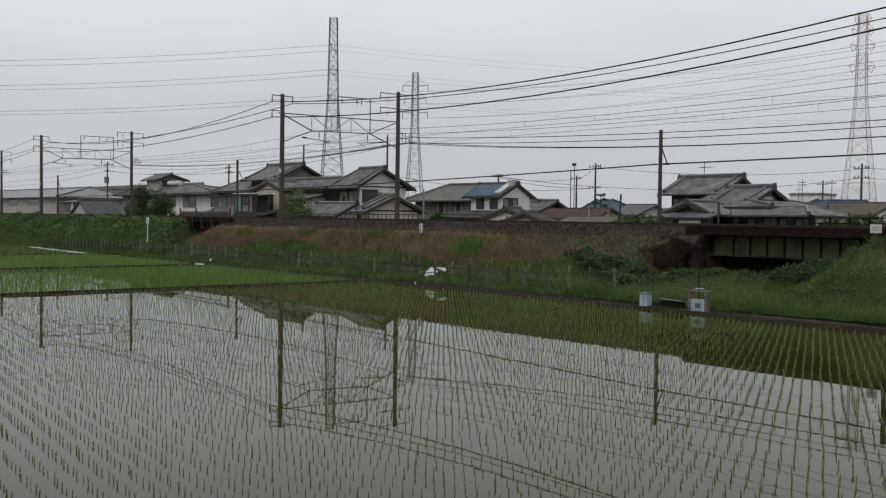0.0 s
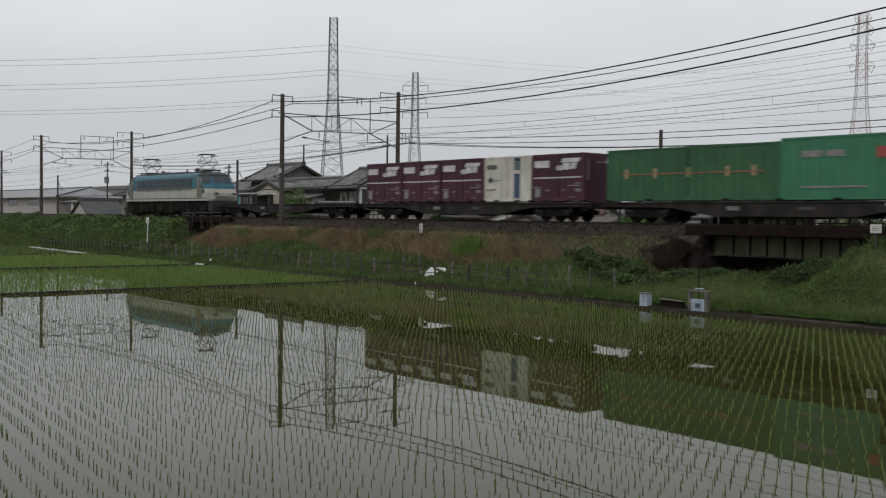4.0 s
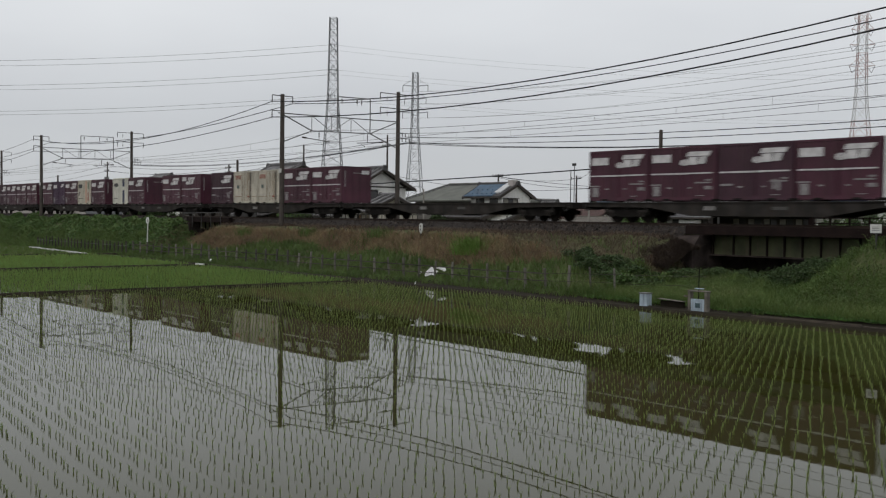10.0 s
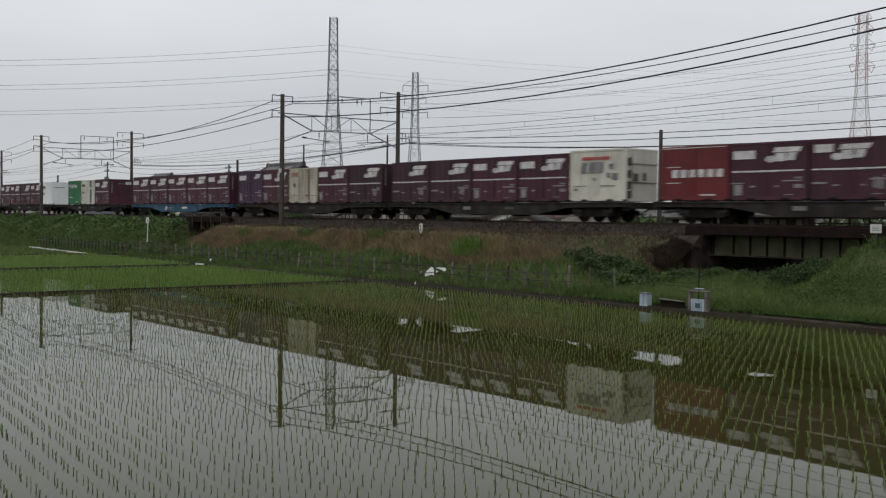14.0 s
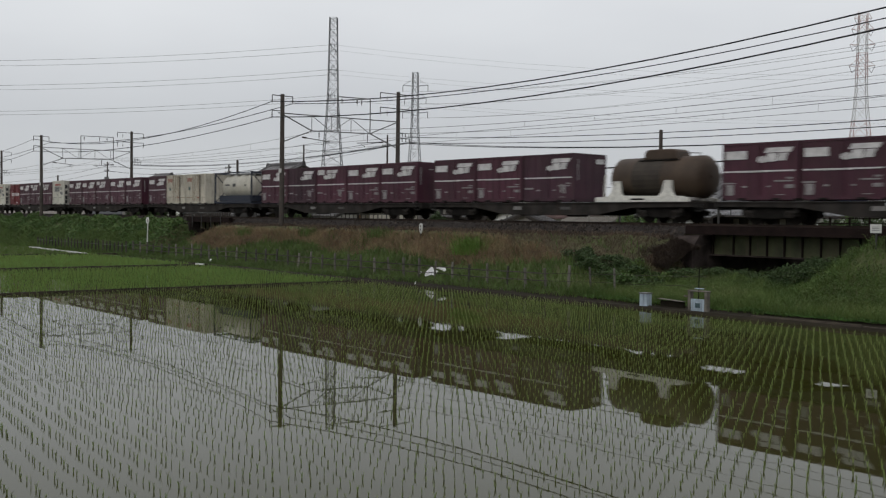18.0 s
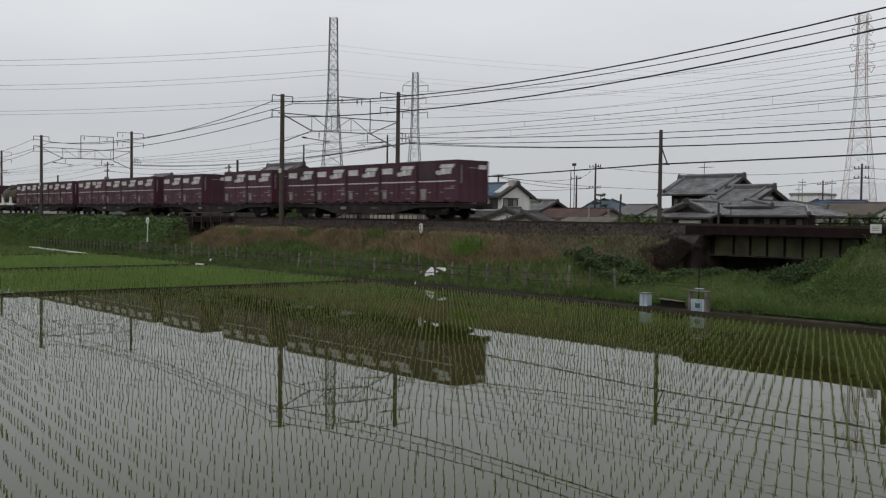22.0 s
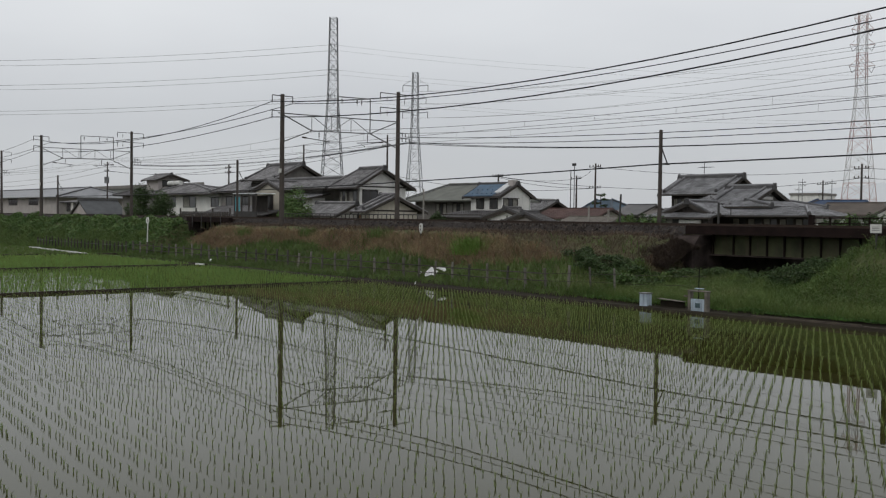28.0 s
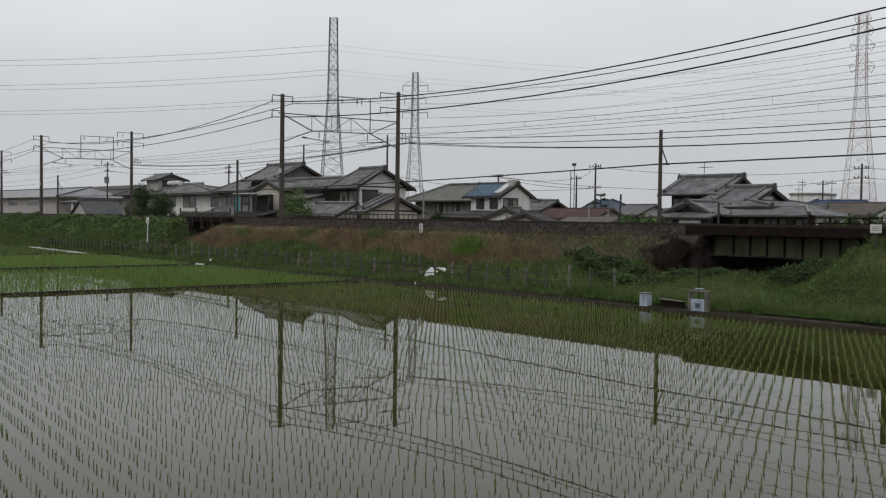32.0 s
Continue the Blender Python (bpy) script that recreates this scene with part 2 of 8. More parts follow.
# ---------- ground, levee under the camera, paddies ----------
def profile_sheet(name, xs, prof, material, rough_z=0.0, seed=0.0, smooth=True):
    """A sheet whose cross-section (y, z) is carried along x, roughened by noise."""
    vs, fs = [], []
    for x in xs:
        for y, z in prof:
            dz = noise.noise(Vector((x * 0.35 + seed, y * 0.5, seed))) * rough_z
            vs.append((x, y, z + dz))
    k = len(prof)
    for i in range(len(xs) - 1):
        for j in range(k - 1):
            a = i * k + j
            fs.append((a, a + 1, a + k + 1, a + k))
    return new(name, from_lists(name, vs, fs, material, smooth))


def span(a, b, step):
    n = max(1, round((b - a) / step))
    return [a + (b - a) * i / n for i in range(n + 1)]


GROUND = [(-4500, -0.1), (-14, -0.1), (-9, 1.62), (-1.2, 1.62), (1.6, -0.12), (30, -0.12), (31, 0.0), (49, 0.0), (53, 0.45), (400, 0.5), (4800, 0.6)]
tagged(profile_sheet("ground", [-4800, -300, -100, 0, 100, 4800], GROUND, M_SOIL, smooth=False), "flat grey-brown earth reaching to the horizon", "ground", kind="structure")

WATER = bmesh.new()
for a, b, c, d in ((-40.0, 90.0, 1.3, 28.75), (-57.0, -40.5, 1.3, 28.5), (-74.5, -57.5, 1.3, 28.2)):
    WATER.faces.new([WATER.verts.new(p) for p in ((a, c, 0), (b, c, 0), (b, d, 0), (a, d, 0))])
solid("water", WATER, M_WATER, "still flooded paddy water mirroring the grey sky", "water", kind="structure")


def bund(name, p, q, width, height, label):
    """A low earth bank between paddies, uneven along its crest."""
    p, q = Vector(p), Vector(q)
    n = max(4, round((q - p).length / 0.4))
    d = (q - p).normalized()
    s = Vector((-d.y, d.x, 0))
    vs, fs = [], []
    for i in range(n + 1):
        c = p.lerp(q, i / n)
        e = noise.noise(c * 0.9) * 0.03
        for o, z in ((-1.0, -0.11), (-0.55, height + e), (0.5, height + e * 0.6), (1.0, -0.11)):
            vs.append(tuple(c + s * (o * width / 2 + e) + Vector((0, 0, z))))
    for i in range(n):
        for j in range(3):
            a = 4 * i + j
            fs.append((a, a + 1, a + 5, a + 4))
    ob = new(name, from_lists(name, vs, fs, M_MUD, True))
    return tagged(ob, label, "earth bank", kind="structure")


bund("bund", (-40.25, 1.3, 0), (-40.25, 28.8, 0), 0.34, 0.09, "low dark mud bank between two flooded paddies")
bund("bund", (-57.25, 1.3, 0), (-57.25, 28.6, 0), 0.85, 0.15, "low dark mud bank between two flooded paddies")
bund("bund", (-74.8, 1.3, 0), (-74.8, 30, 0), 0.6, 0.2, "low dark mud bank at the edge of a green paddy")
bund("bund", (-74.8, 28.65, 0), (70, 29.1, 0), 0.55, 0.09, "low dark mud bank along the water channel")

# side channel: a muddy ditch with a worn board edge
tagged(profile_sheet("mud_path", span(-75, 70, 0.8), [(28.9, 0.03), (29.25, 0.10), (29.8, 0.02), (30.2, 0.10), (30.6, 0.18)], M_MUD, 0.05), "wet dark mud strip beside the paddy", "ground", kind="structure")
for i in range(20):
    x = -18.6 + i * 1.9
    solid("board", bevel(boxes((x, x + 1.86, 28.83, 28.89, -0.02, 0.14 + 0.02 * math.sin(i * 2.1))), 0.008), mat("weathered_board", (0.075, 0.06, 0.046), 0.9, var=0.5, scale=3, fine=30, bump=0.3),
          "weathered board edging the flooded paddy", "board", "boards along the paddy")

# young rice: rows 0.287 m apart, six degrees off the track, hills 0.2225 m apart in the row
M_RICE = leaf_mat("rice_seedling_leaf", (0.155, 0.20, 0.066), (0.19, 0.235, 0.077), 0.4)
M_RICE2 = leaf_mat("dense_rice_leaf", (0.155, 0.245, 0.06), (0.185, 0.275, 0.07), 0.3)


ROW0, HILL0 = 7.674, 11.525


def rice(name, x0, x1, y0, y1, material, height, each, seen, label, width=0.011):
    rng = random.Random(len(name) * 7 + int(-x0))
    spots = []
    ux, uy, nx, ny = -0.9945, 0.1045, 0.1045, 0.9945
    for r in range(-40, 110):
        shift = r * 0.205 + rng.uniform(-0.010, 0.010)
        off = ROW0 + r * 0.287
        k0 = int(-shift / 0.2225)
        for i in range(k0 - 60, k0 + 400):
            along = HILL0 + i * 0.2225 + shift
            x, y = along * ux + off * nx, along * uy + off * ny
            if x0 < x < x1 and y0 < y < y1 and seen(x, y) and rng.random() > 0.03:
                w = noise.noise(Vector((x * 0.1, y * 0.1, 3.1))) * 0.03
                spots.append((x + rng.gauss(0, 0.011), y + w + rng.gauss(0, 0.011), 0.0, rng.uniform(0.7, 1.2) * (0.80 + 0.014 * y)))
    vs, fs = blades(spots, height, width, 0.30, rng, each)
    return tagged(new(name, from_lists(name, vs, fs, material)), label, "rice", kind="stuff")


def planted(x, y):
    """A bare margin is left along the banks, wider beside the boards."""
    return 2.4 < y < (28.6 if x < -40 else 28.3) - 0.85 * min(1.0, max(0.0, (x + 25.0) / 5.0))


rice("rice_seedlings", -39.9, 9.0, 2.4, 14.0, M_RICE, 0.108, 8, planted, "rows of young rice seedlings standing in shallow water", 0.0064)
rice("rice_seedlings", -39.9, 9.0, 14.0, 21.5, M_RICE, 0.112, 7, planted, "rows of young rice seedlings standing in shallow water", 0.0078)
rice("rice_seedlings", -39.9, 9.0, 21.5, 28.6, M_RICE, 0.140, 7, planted, "thicker rows of young rice beside the water channel", 0.0066)
rice("rice_seedlings", -56.65, -40.6, 2.4, 28.4, M_RICE2, 0.16, 8, planted, "rows of young green rice standing in shallow water", 0.015)
rice("rice_seedlings", -74.4, -57.8, 2.4, 28.1, M_RICE2, 0.22, 5, planted, "dense bright green young rice", 0.03)

# meadow strip and paddies past the third bank
tagged(profile_sheet("field", span(-190, -75.1, 5), [(10, 0.02), (20, 0.04), (29.6, 0.05)], M_TURF, 0.05), "green grass field beyond the paddies", "field", kind="structure")


def scatter(n, x0, x1, y0, y1, zfun, rng, keep=None, smin=0.6, smax=1.2):
    out = []
    while len(out) < n:
        x, y = rng.uniform(x0, x1), rng.uniform(y0, y1)
        if keep and not keep(x, y):
            n -= 1
            continue
        out.append((x, y, zfun(x, y), rng.uniform(smin, smax)))
    return out


# ---------- railway embankment: three lengths, broken by two openings ----------
SLOPE = [(30.4, 0.05), (31.2, 0.22), (32.0, 0.55), (33.0, 1.02), (34.0, 1.5), (35.0, 2.05), (35.8, 2.46), (36.7, 2.5), (37.3, 2.86), (41.0, 2.88), (44.3, 2.86), (44.9, 2.5), (46.0, 2.4), (47.5, 1.6), (49.5, 0.4), (50.5, -0.05)]


def slope_z(y):
    for (a, za), (b, zb) in zip(SLOPE, SLOPE[1:]):
        if a <= y <= b:
            return za + (zb - za) * (y - a) / (b - a)
    return 0.0


def bank_z(x, y):
    return slope_z(y) + (noise.noise(Vector((x * 0.35 + 2.0, y * 0.5, 2.0))) * 0.16 if y < 36 else 0)


def bank(x0, x1, label):
    vs, fs = [], []
    xs = span(x0, x1, 1.0)
    for x in xs:
        for y, z in SLOPE:
            dz = noise.noise(Vector((x * 0.35 + 2.0, y * 0.5, 2.0))) * (0.16 if y < 36 else 0.0)
            vs.append((x, y, z + dz))
    k = len(SLOPE)
    for i in range(len(xs) - 1):
        for j in range(k - 1):
            a = i * k + j
            fs.append((a, a + 1, a + k + 1, a + k))
    fs.append(tuple(range(k)))
    fs.append(tuple(range((len(xs) - 1) * k, len(xs) * k))[::-1])
    ob = new("embankment", from_lists("embankment", vs, fs, M_TURF, False))
    return tagged(ob, label, "embankment", kind="structure")


BANKS = ((-800, -75.6), (-69.4, -27.2), (-18.2, 520))
bank(-800, -75.6, "railway embankment overgrown with green vines")
bank(-69.4, -27.2, "railway embankment with green and dry brown grass")
bank(-18.2, 520, "railway embankment covered with bushes and grass")



def bank_end(x, sign, reach, label):
    """The rounded end of an embankment beside an opening: a quarter cone, steeper towards the bridge."""
    vs, fs = [(x, 36.3, 2.44), (x, 36.3, -0.1)], []
    n, m = 10, 8
    for i in range(n + 1):
        a = math.pi / 2 * i / n
        for j in range(1, m + 1):
            t = j / m
            px, py = x + sign * reach * t * math.sin(a), 36.3 - 5.8 * t * math.cos(a)
            z = 2.44 * (1 - t) + 0.12 * noise.noise(Vector((px, py, 1.0)))
            vs.append((px, py, z - (0.1 if j == m else 0)))
    for i in range(n):
        b = 2 + i * m
        fs.append((0, b, b + m))
        for j in range(m - 1):
            fs.append((b + j, b + j + 1, b + m + j + 1, b + m + j))
    ob = new("embankment", from_lists("embankment", vs, fs, M_TURF))
    return tagged(ob, label, "embankment", kind="structure")


bank_end(-27.2, 1, 1.7, "rounded brown end of the embankment beside the bridge")
bank_end(-18.2, -1, 2.2, "rounded green end of the embankment beside the bridge")
bank_end(-69.4, -1, 1.3, "rounded end of the embankment beside the ditch")
bank_end(-75.6, 1, 0.8, "rounded end of the embankment beside the ditch")


def end_z(x, y, x0, reach):
    t = math.hypot((x - x0) / reach, (36.3 - y) / 5.8)
    return 2.44 * (1 - t) if t < 1 else None


RNG = random.Random(5)
M_GRASS = leaf_mat("green_bank_grass", (0.062, 0.10, 0.024), (0.10, 0.145, 0.038), 0.35)
M_GRASSB = leaf_mat("bright_meadow_grass", (0.070, 0.117, 0.027), (0.124, 0.174, 0.046), 0.2, patch=0.9)
M_DRY = leaf_mat("dry_brown_grass", (0.255, 0.178, 0.104), (0.145, 0.094, 0.058), 0.45, patch=0.55)
M_DEAD = leaf_mat("dead_rust_brown_weed", (0.125, 0.085, 0.058), (0.075, 0.052, 0.038), 0.4, patch=0.6)
M_VINE = leaf_mat("broad_vine_leaf", (0.055, 0.10, 0.026), (0.11, 0.165, 0.052), 0.35, patch=0.7)
M_BRIGHT = leaf_mat("bright_shrub_leaf", (0.05, 0.084, 0.02), (0.098, 0.142, 0.038), 0.2, patch=1.3)
M_BUSH = leaf_mat("shrub_leaf", (0.04, 0.063, 0.023), (0.06, 0.092, 0.032), 0.45)


def grass(name, spots, material, height, width, lean, each, label):
    vs, fs = blades(spots, height, width, lean, RNG, each)
    return tagged(new(name, from_lists(name, vs, fs, material)), label, "grass", kind="stuff")


def is_dry(x, y):
    """Dry stalks hold the upper slope; green creeps up in places."""
    edge = 33.4 + 1.3 * noise.noise(Vector((x * 0.12, 7.3, 0))) + 0.5 * noise.noise(Vector((x * 0.5, y, 1.0)))
    return y > edge


def is_dead(x, y):
    """Rust-brown dead weeds take over near the ballast and beside the bridge."""
    return y + 0.30 * max(0.0, x + 37.0) + 0.7 * noise.noise(Vector((x * 0.35, y * 0.7, 2.2))) > (35.7 if x < -38 else 35.3)


grass("dry_grass", scatter(19000, -69, -27.6, 32.2, 35.25, bank_z, RNG, lambda x, y: is_dry(x, y) and not is_dead(x, y)), M_DRY, 0.40, 0.013, 1.2, 3, "dry brown grass stalks on the upper slope")
grass("dead_weeds", scatter(26000, -69, -27.4, 32.6, 36.25, bank_z, RNG, lambda x, y: is_dry(x, y) and is_dead(x, y)), M_DEAD, 0.24, 0.012, 1.5, 2, "short rust-brown dead weeds below the ballast edge")
grass("grass", scatter(7000, -69, -27.6, 32.2, 35.2, bank_z, RNG, lambda x, y: not is_dry(x, y) or RNG.random() < 0.05 + 0.35 * max(0, noise.noise(Vector((x * 0.3, y * 0.6, 5.0))))), M_GRASS, 0.42, 0.026, 0.7, 3, "green grass on the lower slope")
grass("grass", scatter(8000, -74, -27, 30.35, 32.3, bank_z, RNG), M_GRASS, 0.27, 0.022, 0.8, 3, "green grass along the fence")
grass("grass", scatter(60000, -28.5, -6, 30.15, 35.8, lambda x, y: 0.12 + 0.13 * max(0, y - 30), RNG), M_GRASSB, 0.36, 0.0075, 1.1, 2, "soft bright green meadow grass below the bridge")
grass("seed_grass", scatter(7000, -29.5, -8, 30.4, 34.5, lambda x, y: 0.15 + 0.13 * max(0, y - 30), RNG, lambda x, y: noise.noise(Vector((x * 0.25, y * 0.5, 7.7))) > -0.05), leaf_mat("yellowish_seed_grass", (0.17, 0.175, 0.07), (0.13, 0.155, 0.055), 0.3, patch=0.8), 0.5, 0.006, 1.0, 2, "yellowish grass gone to seed in the meadow")
grass("grass", scatter(9000, -125, -77.0, 31.2, 34.0, bank_z, RNG), M_GRASS, 0.5, 0.03, 0.9, 3, "hazy green grass on the lower slope of the bank")
grass("grass", scatter(9000, -112, -72.5, 29.9, 31.9, lambda x, y: 0.02 + 0.16 * max(0, y - 30.4), RNG), M_GRASS, 0.34, 0.035, 0.6, 2, "green grass along the foot of the bank")
grass("grass", scatter(6000, -110, -75.2, 22, 29.6, lambda x, y: 0.05, RNG), M_GRASSB, 0.13, 0.05, 0.4, 2, "bright green grass of the far field")
for x0, sign, reach, m, mlabel, keep in ((-27.2, 1, 1.7, M_DEAD, "rust-brown dead weeds at the bridge end", 33.6), (-69.4, -1, 1.3, M_DRY, "dry brown grass stalks at the ditch", 33.2), (-18.2, -1, 2.2, M_GRASSB, "green grass at the bridge end", 30)):
    pts = []
    for _ in range(2600):
        x, y = x0 + sign * RNG.uniform(0, reach), RNG.uniform(30.5, 35.7)
        z = end_z(x, y, x0, reach)
        if z is not None:
            pts.append((x, y, z, RNG.uniform(0.6, 1.1)))
    grass("grass" if m is M_GRASSB else "dry_grass", [p for p in pts if p[1] > keep], m, 0.28, 0.018, 1.2, 2, mlabel)
    grass("grass", [p for p in pts if p[1] <= keep], M_GRASS, 0.4, 0.024, 0.8, 3, "green grass at the foot of the bank") if keep > 30 else None
grass("grass", scatter(6500, -72, -18, 29.55, 30.55, lambda x, y: 0.06, RNG, lambda x, y: y > 29.55 + 0.4 * min(1.0, max(0.0, (x + 46.0) / 8.0))), M_GRASS, 0.22, 0.02, 0.8, 2, "short green grass creeping over the mud strip")

# ---------- permanent way ----------
RAIL_Z = 3.10
TRACKS = (38.9, 42.7)
for ty in TRACKS:
    tr = thing("railway_track", pose(0, ty, RAIL_Z), "rusty railway track on a stone ballast bed", "railway track", "railway tracks")
    for s in (-1, 1):
        rb = bmesh.new()
        prism(rb, [(s * 0.565 - 0.065, -0.15), (s * 0.565 + 0.065, -0.15), (s * 0.565 + 0.02, -0.12), (s * 0.565 + 0.034, 0), (s * 0.565 - 0.034, 0), (s * 0.565 - 0.02, -0.12)], "x", -800, 520)
        part("rail", rb, M_RAIL, tr, "rusty steel rail")
    sb = bmesh.new()
    x = -125.0
    while x < 10:
        box(sb, x, x + 0.22, -1.05, 1.05, -0.28, -0.15)
        x += 0.6
    tagged(part("sleepers", sb, M_CONCD, tr, "dark sleepers"), kind="stuff")


def ballast(x0, x1, seed):
    """Loose stones on the shoulder and between the rails."""
    rng = random.Random(seed)
    vs, fs = [], []
    n = int((x1 - x0) * 110)
    for _ in range(n):
        x = rng.uniform(x0, x1)
        y = rng.choice((rng.uniform(35.5, 37.3), rng.uniform(36.2, 37.4), rng.uniform(36.3, 37.5), rng.uniform(37.3, 38.6)))
        z = slope_z(y) + (0.03 if y < 36.45 else 0.09)
        s = rng.uniform(0.05, 0.115)
        i = len(vs)
        a = rng.uniform(0, 6.28)
        for k in range(3):
            vs.append((x + s * math.cos(a + 2.1 * k), y + s * math.sin(a + 2.1 * k), z - s * 0.5))
        vs.append((x + rng.uniform(-s, s) * 0.5, y + rng.uniform(-s, s) * 0.5, z + s * 0.8))
        fs += [(i, i + 1, i + 3), (i + 1, i + 2, i + 3), (i + 2, i, i + 3)]
    return tagged(new("ballast", from_lists("ballast", vs, fs, M_BALLAST)), "rust-stained ballast stones on the track shoulder", "ballast", kind="stuff")


def ballast_bed(x0, x1):
    rows = [(36.45, 2.48), (36.7, 2.58), (37.25, 2.92), (38.0, 2.97), (43.6, 2.97), (44.4, 2.9), (45.0, 2.5)]
    # bed darker than the loose stones, so that they stand out
    ob = profile_sheet("ballast_bed", span(x0, x1, 0.8), rows, mat("dark_ballast_bed", (0.030, 0.024, 0.021), 0.95, var=0.6, scale=4, fine=12, bump=1.0), 0.06, 9.0, False)
    return tagged(ob, "bed of rust-brown ballast carrying two tracks", "ballast", kind="structure")


for a, b in BANKS:
    ballast_bed(a, b)
ballast(-69.4, -27.2, 3)
ballast(-110, -75.6, 4)
ballast(-18.2, -12, 5)

# ---------- bridges ----------
M_GIRDER = mat("faded_green_girder_paint", (0.060, 0.066, 0.030), 0.75, var=0.5, scale=1.4, fine=20, bump=0.15, streak=0.55)
M_RUST = mat("rust_brown_steel", (0.017, 0.0105, 0.0095), 0.85, var=0.45, scale=2, fine=25, bump=0.25, spec=0.1)


def girder_bridge(x0, x1, depth, label, panels):
    br = thing("railway_bridge", pose(0, 0, 0), label, "bridge")
    for yc in (37.15, 40.8, 44.4):
        web = part("web_plate", boxes((x0, x1, yc - 0.02, yc + 0.02, 2.70 - depth, 2.72)), M_GIRDER, br, "faded green riveted web plate")
        part("top_flange", boxes((x0, x1, yc - 0.28, yc + 0.28, 2.72, 2.78)), M_RUST, br, "rusty top flange")
        part("bottom_flange", boxes((x0, x1, yc - 0.15, yc + 0.15, 2.64 - depth, 2.70 - depth)), mat("dark_bridge_surface", (0.05, 0.039, 0.036), 0.95, var=0.7, scale=1.2, fine=9, bump=1.0, spec=0.1), br, "dark bottom flange")
        if yc < 38:
            for i in range(panels + 1):
                x = x0 + 0.12 + (1.02 + 0.806 * (i - 1) if i else 0.0)
                part("stiffener", boxes((x - 0.022, x + 0.022, yc - 0.13, yc - 0.02, 2.70 - depth, 2.72)), M_RUST, br, "rusty vertical stiffener")
    part("edge_beam", bevel(boxes((x0 - 0.9, x1 + 0.6, 36.42, 36.72, 2.63, 3.02)), 0.012), M_RUST, br, "rust-brown deck edge beam")
    part("deck", boxes((x0 - 0.3, x1 + 0.3, 36.74, 44.9, 2.80, 2.93)), mat("dark_bridge_surface", (0.05, 0.039, 0.036), 0.95, var=0.7, scale=1.2, fine=9, bump=1.0, spec=0.1), br, "dark timber and ballast deck")
    for s, x in ((-1, x0), (1, x1)):
        xa, xb = (x - 0.9, x - 0.02) if s < 0 else (x + 0.02, x + 0.9)
        part("abutment", boxes((xa, xb, 36.2, 45.2, -0.3, 2.60)), mat("dark_bridge_surface", (0.05, 0.039, 0.036), 0.95, var=0.7, scale=1.2, fine=9, bump=1.0, spec=0.1), br, "dark masonry abutment")
    return br


girder_bridge(-26.0, -18.4, 0.92, "short railway girder bridge with faded green web plates", 9)
girder_bridge(-75.4, -69.6, 0.6, "short dark railway bridge over a ditch", 6)
# wing wall of the nearer bridge, in the same dark brown
M_DARKBR = MATS["dark_bridge_surface"]
solid("wing_wall", prism(bmesh.new(), [(35.7, -0.1), (36.2, -0.1), (36.2, 2.55), (35.95, 2.3), (35.7, 1.9)], "x", -27.4, -26.0), M_DARKBR, "dark stone wing wall of the bridge", "wall", kind="structure")

# guard rail beside the small bridge
gr = thing("guard_rail", pose(-72.6, 36.0, 2.6), "weathered grey pipe guard rail on the small bridge", "guard rail")
gb = bars([((-3.6, 0, 0.72), (3.2, 0, 0.8), 0.035)], 6)
part("top_rail", gb, M_STEELD, gr, "bent grey pipe rail")
for i in range(5):
    x = -3.4 + i * 1.6
    part("post", bars([((x, 0, -0.4), (x, 0, 0.74), 0.03)], 6), M_STEELD, gr)

# low railing on the far side of the nearer bridge
fr = thing("bridge_railing", pose(-22, 46.2, 2.9), "rusty low railing along the far edge of the bridge", "railing")
for z in (0.28, 0.55):
    part("rail", bars([((-4.6, 0, z), (6.5, 0, z + 0.02), 0.03)], 6), M_RUST, fr)
for i in range(12):
    x = -4.5 + i
    part("post", boxes((x - 0.04, x + 0.04, -0.04, 0.04, -0.5, 0.6)) if i % 4 else boxes((x - 0.12, x + 0.12, -0.1, 0.1, -0.5, 0.7)), M_RUST, fr)


# ---------- overhead line ----------
def insulator(bm, x, y, z, n=3, r=0.07):
    for i in range(n):
        bar(bm, (x, y, z - 0.09 * i), (x, y, z - 0.09 * i - 0.05), r, r * 0.6, 8)
    bar(bm, (x, y, z + 0.08), (x, y, z - 0.09 * n - 0.1), 0.018, None, 5)
    return bm


M_INS = mat("brown_porcelain", (0.06, 0.045, 0.04), 0.35, var=0.2, bump=0)


